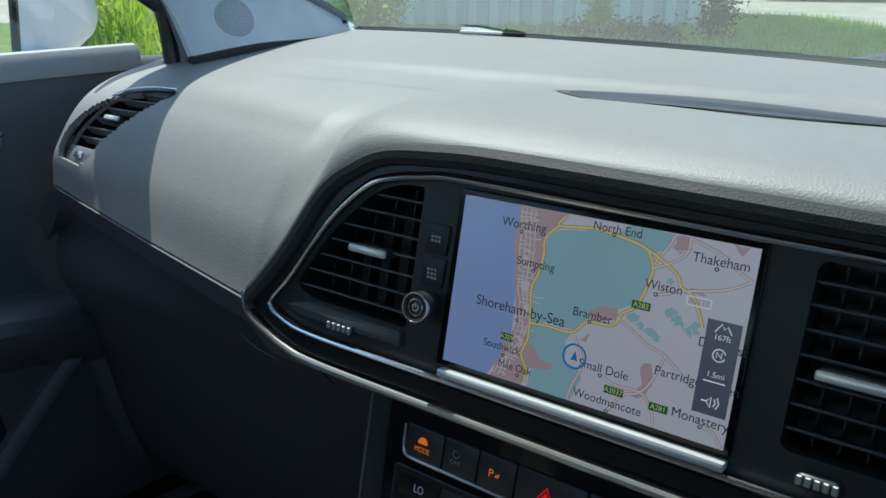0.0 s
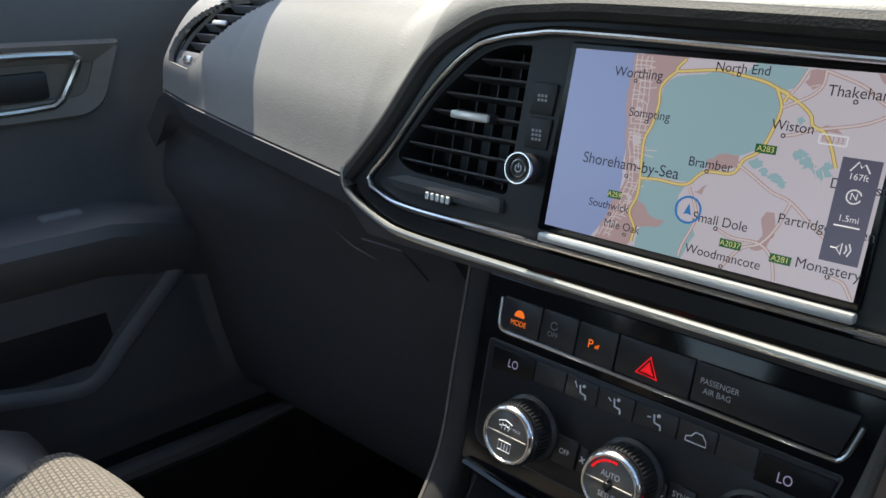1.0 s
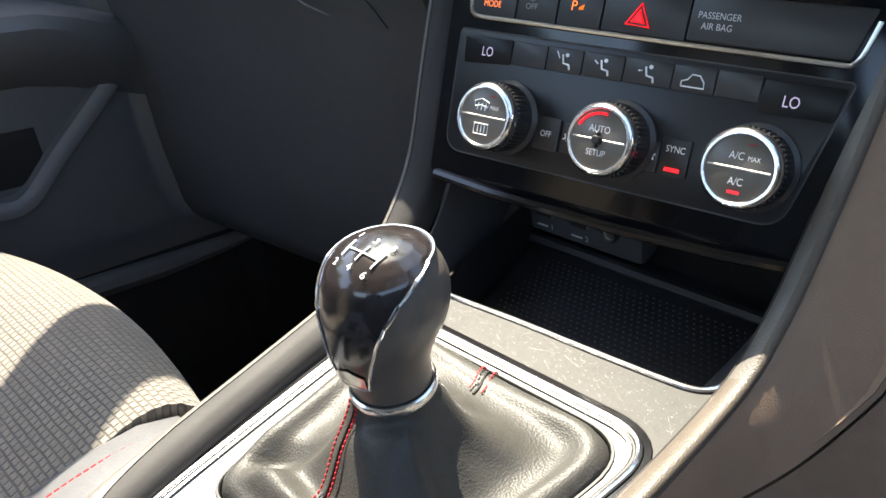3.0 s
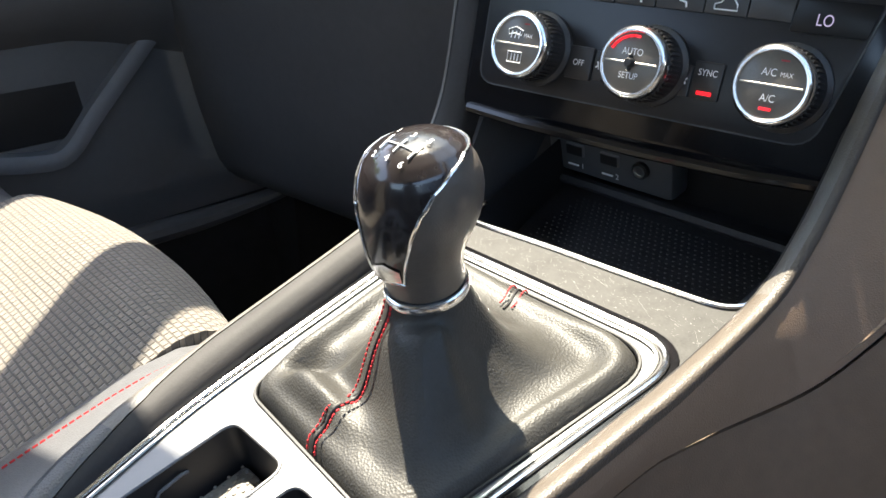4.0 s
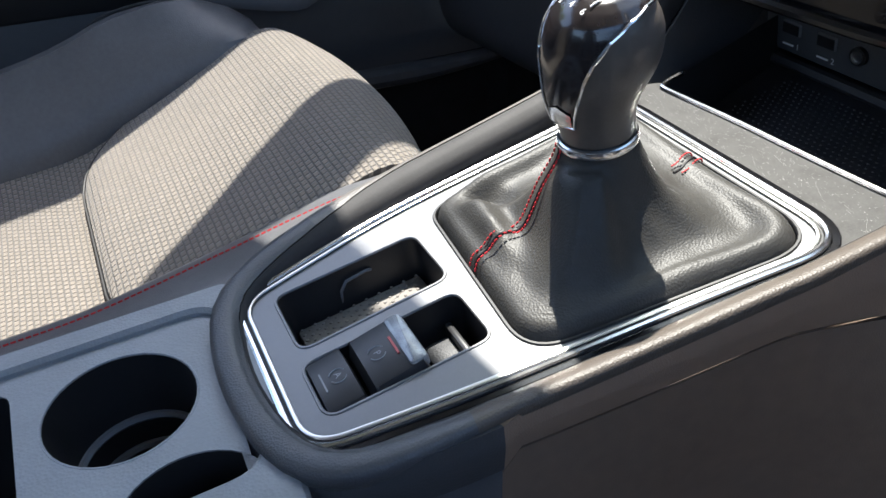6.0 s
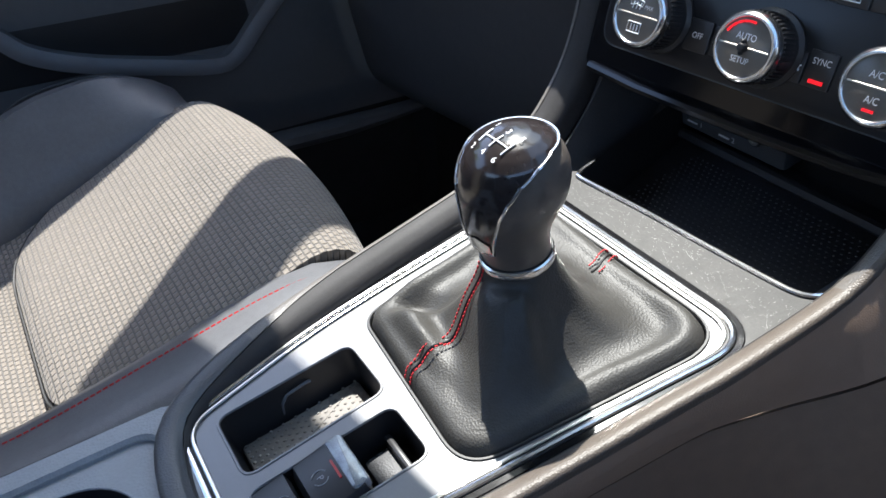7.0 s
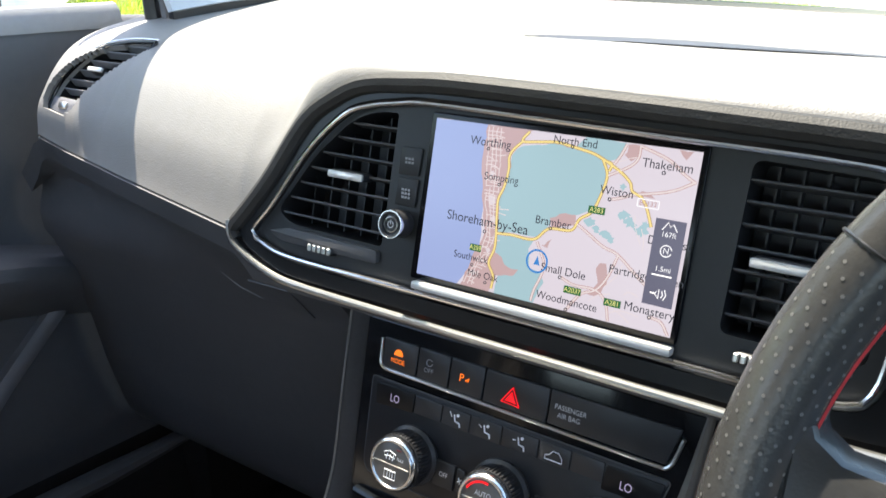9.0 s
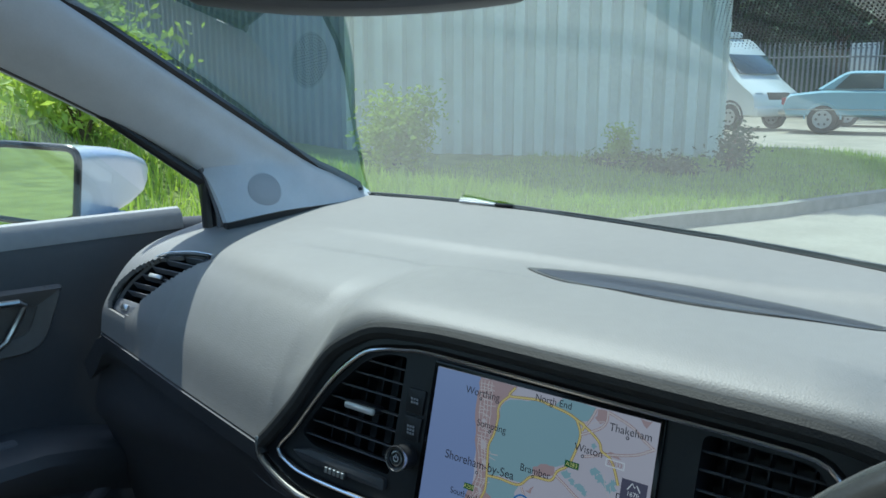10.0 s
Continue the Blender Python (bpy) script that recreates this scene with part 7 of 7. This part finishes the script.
for x, y, h in ((-14.0, 3.2, 4.5), (-13.0, -2.0, 4.5), (-12.0, -6.0, 4.0), (-17.0, 7.5, 5.5), (-24.0, 11.0, 8.0), (-27.0, 15.0, 9.0), (-21.5, 5.5, 7.0), (-30.0, 20.0, 10.0)):
    tree(x, y, h, 2.0, 4200, M_LEAF, "leafy green tree on the grass bank", .11)
for x, y in ((-7.2, 3.6), (-8.9, 2.2), (-9.6, 4.8), (-10.4, .2), (-10.4, -2.6)):
    bush(x, y, .8, 1.1, 2400, M_LEAFY, "sunlit pale green hedge shrub on the bank", .06)

# palisade fence
fence = thing("palisade_fence", "grey galvanised steel palisade fence behind the yard", "fence")
fa, fb = Vector((-16, 25.5, 0)), Vector((6, 33.0, 0))
L = (fb - fa).length
td = (fb - fa).normalized()
pale = bmesh.new()
base = stack(bmesh.new(), [[(-.035, 0, z), (.035, 0, z), (.035, .02, z), (-.035, .02, z)] for z in (0, 2.3)] + [[(-.004, 0, 2.42), (.004, 0, 2.42), (.004, .02, 2.42), (-.004, .02, 2.42)]])
ang = math.atan2(td.y, td.x)
first = part("pale", base, M_FENCE, fence, smooth=False)
first.matrix_basis = Matrix.Translation((fa.x, fa.y, .55)) @ Matrix.Rotation(ang, 4, "Z")
for i in range(1, 150):
    q = fa + td * (L * i / 149)
    ob = new("pale", first.data)
    ob.parent = fence
    ob.matrix_basis = Matrix.Translation((q.x, q.y, .55)) @ Matrix.Rotation(ang, 4, "Z")
pale.free()
for z in (.85, 2.45):
    part("rail", tube([(fa.x, fa.y + .03, z), (fb.x, fb.y + .03, z)], .03, seg=4), M_FENCE, fence)
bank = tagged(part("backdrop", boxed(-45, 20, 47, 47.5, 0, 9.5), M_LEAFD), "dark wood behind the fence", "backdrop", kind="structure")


def road_wheel(parent, x, y, r, w=.2):
    m = Matrix.Translation((x, y, r)) @ Matrix.Rotation(radians(90), 4, "X")
    wl = part("wheel", lathe([(r * .62, -w / 2), (r * .95, -w / 2), (r, -w / 2 + .03), (r, w / 2 - .03), (r * .95, w / 2), (r * .62, w / 2)], 36, m=m), M_TYRE, parent, "black tyre")
    part("rim", lathe([(r * .63, -w * .3), (r * .63, w / 2 + .012), (r * .56, w / 2 + .016), (r * .5, w / 2 + .006), (r * .2, w / 2 + .012), (r * .01, w / 2 + .014)], 24, m=m), M_HUB, wl, "silver wheel rim")
    bm = bmesh.new()
    for k in range(6):
        a = 2 * math.pi * k / 6
        lathe([(r * .09, w * .4), (r * .09, w / 2 + .016)], 10, bm, m=m @ Matrix.Translation((r * .38 * math.cos(a), r * .38 * math.sin(a), 0)))
    part("rim_holes", bm, M_TYRE, wl)
    return wl


def side_body(profile, width, tuck, parent, name, mat, label=""):
    """A vehicle body from its side outline (length, height), rounded towards its flanks."""
    lo = ccw(profile)
    rows = []
    for y, s in ((-width / 2, tuck), (-width / 2 + .10, 0), (width / 2 - .10, 0), (width / 2, tuck)):
        rows.append([(q[0], y, q[1]) for q in inset(lo, s)])
    return part(name, stack(bmesh.new(), rows), mat, parent, label, angle=50)


# van: nose along its +x
vx, vy = -6.30, 21.9
van = thing("van", "white panel van with raised roof parked by the shed", "van", Matrix.Translation((vx, vy, rise(vx, vy))) @ Matrix.Rotation(radians(-22), 4, "Z"))
side_body(rounded([(-4.6, .35), (.95, .35), (1.0, .70), (.95, .93), (.34, 1.36), (-.20, 2.00), (-.70, 2.46), (-4.6, 2.52)], [.05, .08, .1, .15, .12, .1, .2, .1], 5), 1.9, .05, van, "body", M_VAN, "white painted body")
part("windscreen", boxed(-.37, .30, -.78, .78, -.012, .012, .01, m=Matrix.Translation((.125, 0, 1.695)) @ Matrix.Rotation(radians(50), 4, "Y")), M_WIN, van, "dark windscreen")
for s in (-.965, .955):
    part("side_window", boxed(-1.25, -.30, s, s + .012, 1.42, 1.98, .004), M_WIN, van)
part("grille", boxed(.90, .985, -.42, .42, .78, .98, .02), M_TYRE, van)
for s in (-.72, .72):
    part("headlight", boxed(.72, .93, s - .16, s + .16, .80, .98, .05, 3), M_SATIN, van)
    part("door_mirror", boxed(-.10, .02, s * 1.38 - .06, s * 1.38 + .06, 1.42, 1.70, .03), M_TYRE, van)
part("bumper", boxed(.70, 1.05, -.93, .93, .36, .62, .06, 3), M_VAN, van)
for x in (.20, -3.5):
    for y in (-.88, .88):
        road_wheel(van, x, y, .34)
part("roof_light", boxed(-1.0, -.70, -.5, .5, 2.46, 2.62, .04), M_VAN, van)
for x in (.20, -3.5):
    part("wheel_arch", tube([(x + .41 * math.cos(a), -.945, .34 + .41 * math.sin(a)) for a in np.linspace(0, math.pi, 20)], .03, seg=6), M_SEAL, van)

# saloon cars
def saloon(x, y, turn, paint, label, paint_name):
    car = thing("saloon_car", label, "car", Matrix.Translation((x, y, rise(x, y))) @ Matrix.Rotation(radians(turn), 4, "Z"))
    side_body(rounded([(-2.55, .40), (2.5, .40), (2.55, .80), (1.3, .97), (.75, 1.02), (-1.75, 1.02), (-2.52, .93), (-2.62, .65)], [.1, .1, .1, .2, .1, .1, .12, .1], 5), 1.82, .05, car, "body", paint, paint_name + " body")
    side_body(rounded([(-1.95, 1.0), (.85, 1.0), (.20, 1.45), (-1.25, 1.48)], [.02, .05, .12, .2], 5), 1.5, .05, car, "cabin", paint, paint_name + " cabin")
    for s in (-.765, .752):
        for lp in ([(-1.50, 1.06), (-.48, 1.06), (-.48, 1.40), (-1.18, 1.40)], [(-.38, 1.06), (.58, 1.06), (.15, 1.39), (-.38, 1.40)]):
            part("side_window", slab(lp, 0, .012), M_WIN, car).matrix_basis = Matrix.Translation((0, s, 0)) @ Matrix.Rotation(radians(90), 4, "X")
    part("chrome_line", boxed(-2.5, 2.4, -.925, -.912, .56, .585, .004), M_SATIN, car)
    part("window_line", boxed(-1.7, .8, -.775, -.760, 1.025, 1.05, .004), M_SATIN, car)
    part("bumper", boxed(-2.70, -2.50, -.88, .88, .45, .58, .03), M_SATIN, car)
    part("tail_light", boxed(-2.64, -2.52, -.85, -.55, .68, .85, .02), M_TAIL, car)
    for wx in (-1.70, 1.45):
        for wy in (-.82, .82):
            road_wheel(car, wx, wy, .34)
        part("wheel_arch", tube([(wx + .40 * math.cos(a), -.905, .34 + .40 * math.sin(a)) for a in np.linspace(0, math.pi, 20)], .025, seg=6), paint, car)
    return car


M_TAIL = material("red lamp", (.35, .02, .02), .3)
saloon(-2.45, 21.3, 6, M_CAR, "pale blue older saloon car parked beside the van", "pale blue")
saloon(-2.9, 26.2, 10, material("red car paint", (.35, .05, .05), .35, vary=.05, scale=3, coat=.5), "red car parked behind the blue one", "red")
board = thing("white_board", "white sheet leaning behind the fence", "board", pose(-5.0, 30.3, .55, 0, 0, 12))
part("board_face", boxed(-.45, .45, 0, .05, 0, 2.4, .01), M_VAN, board)
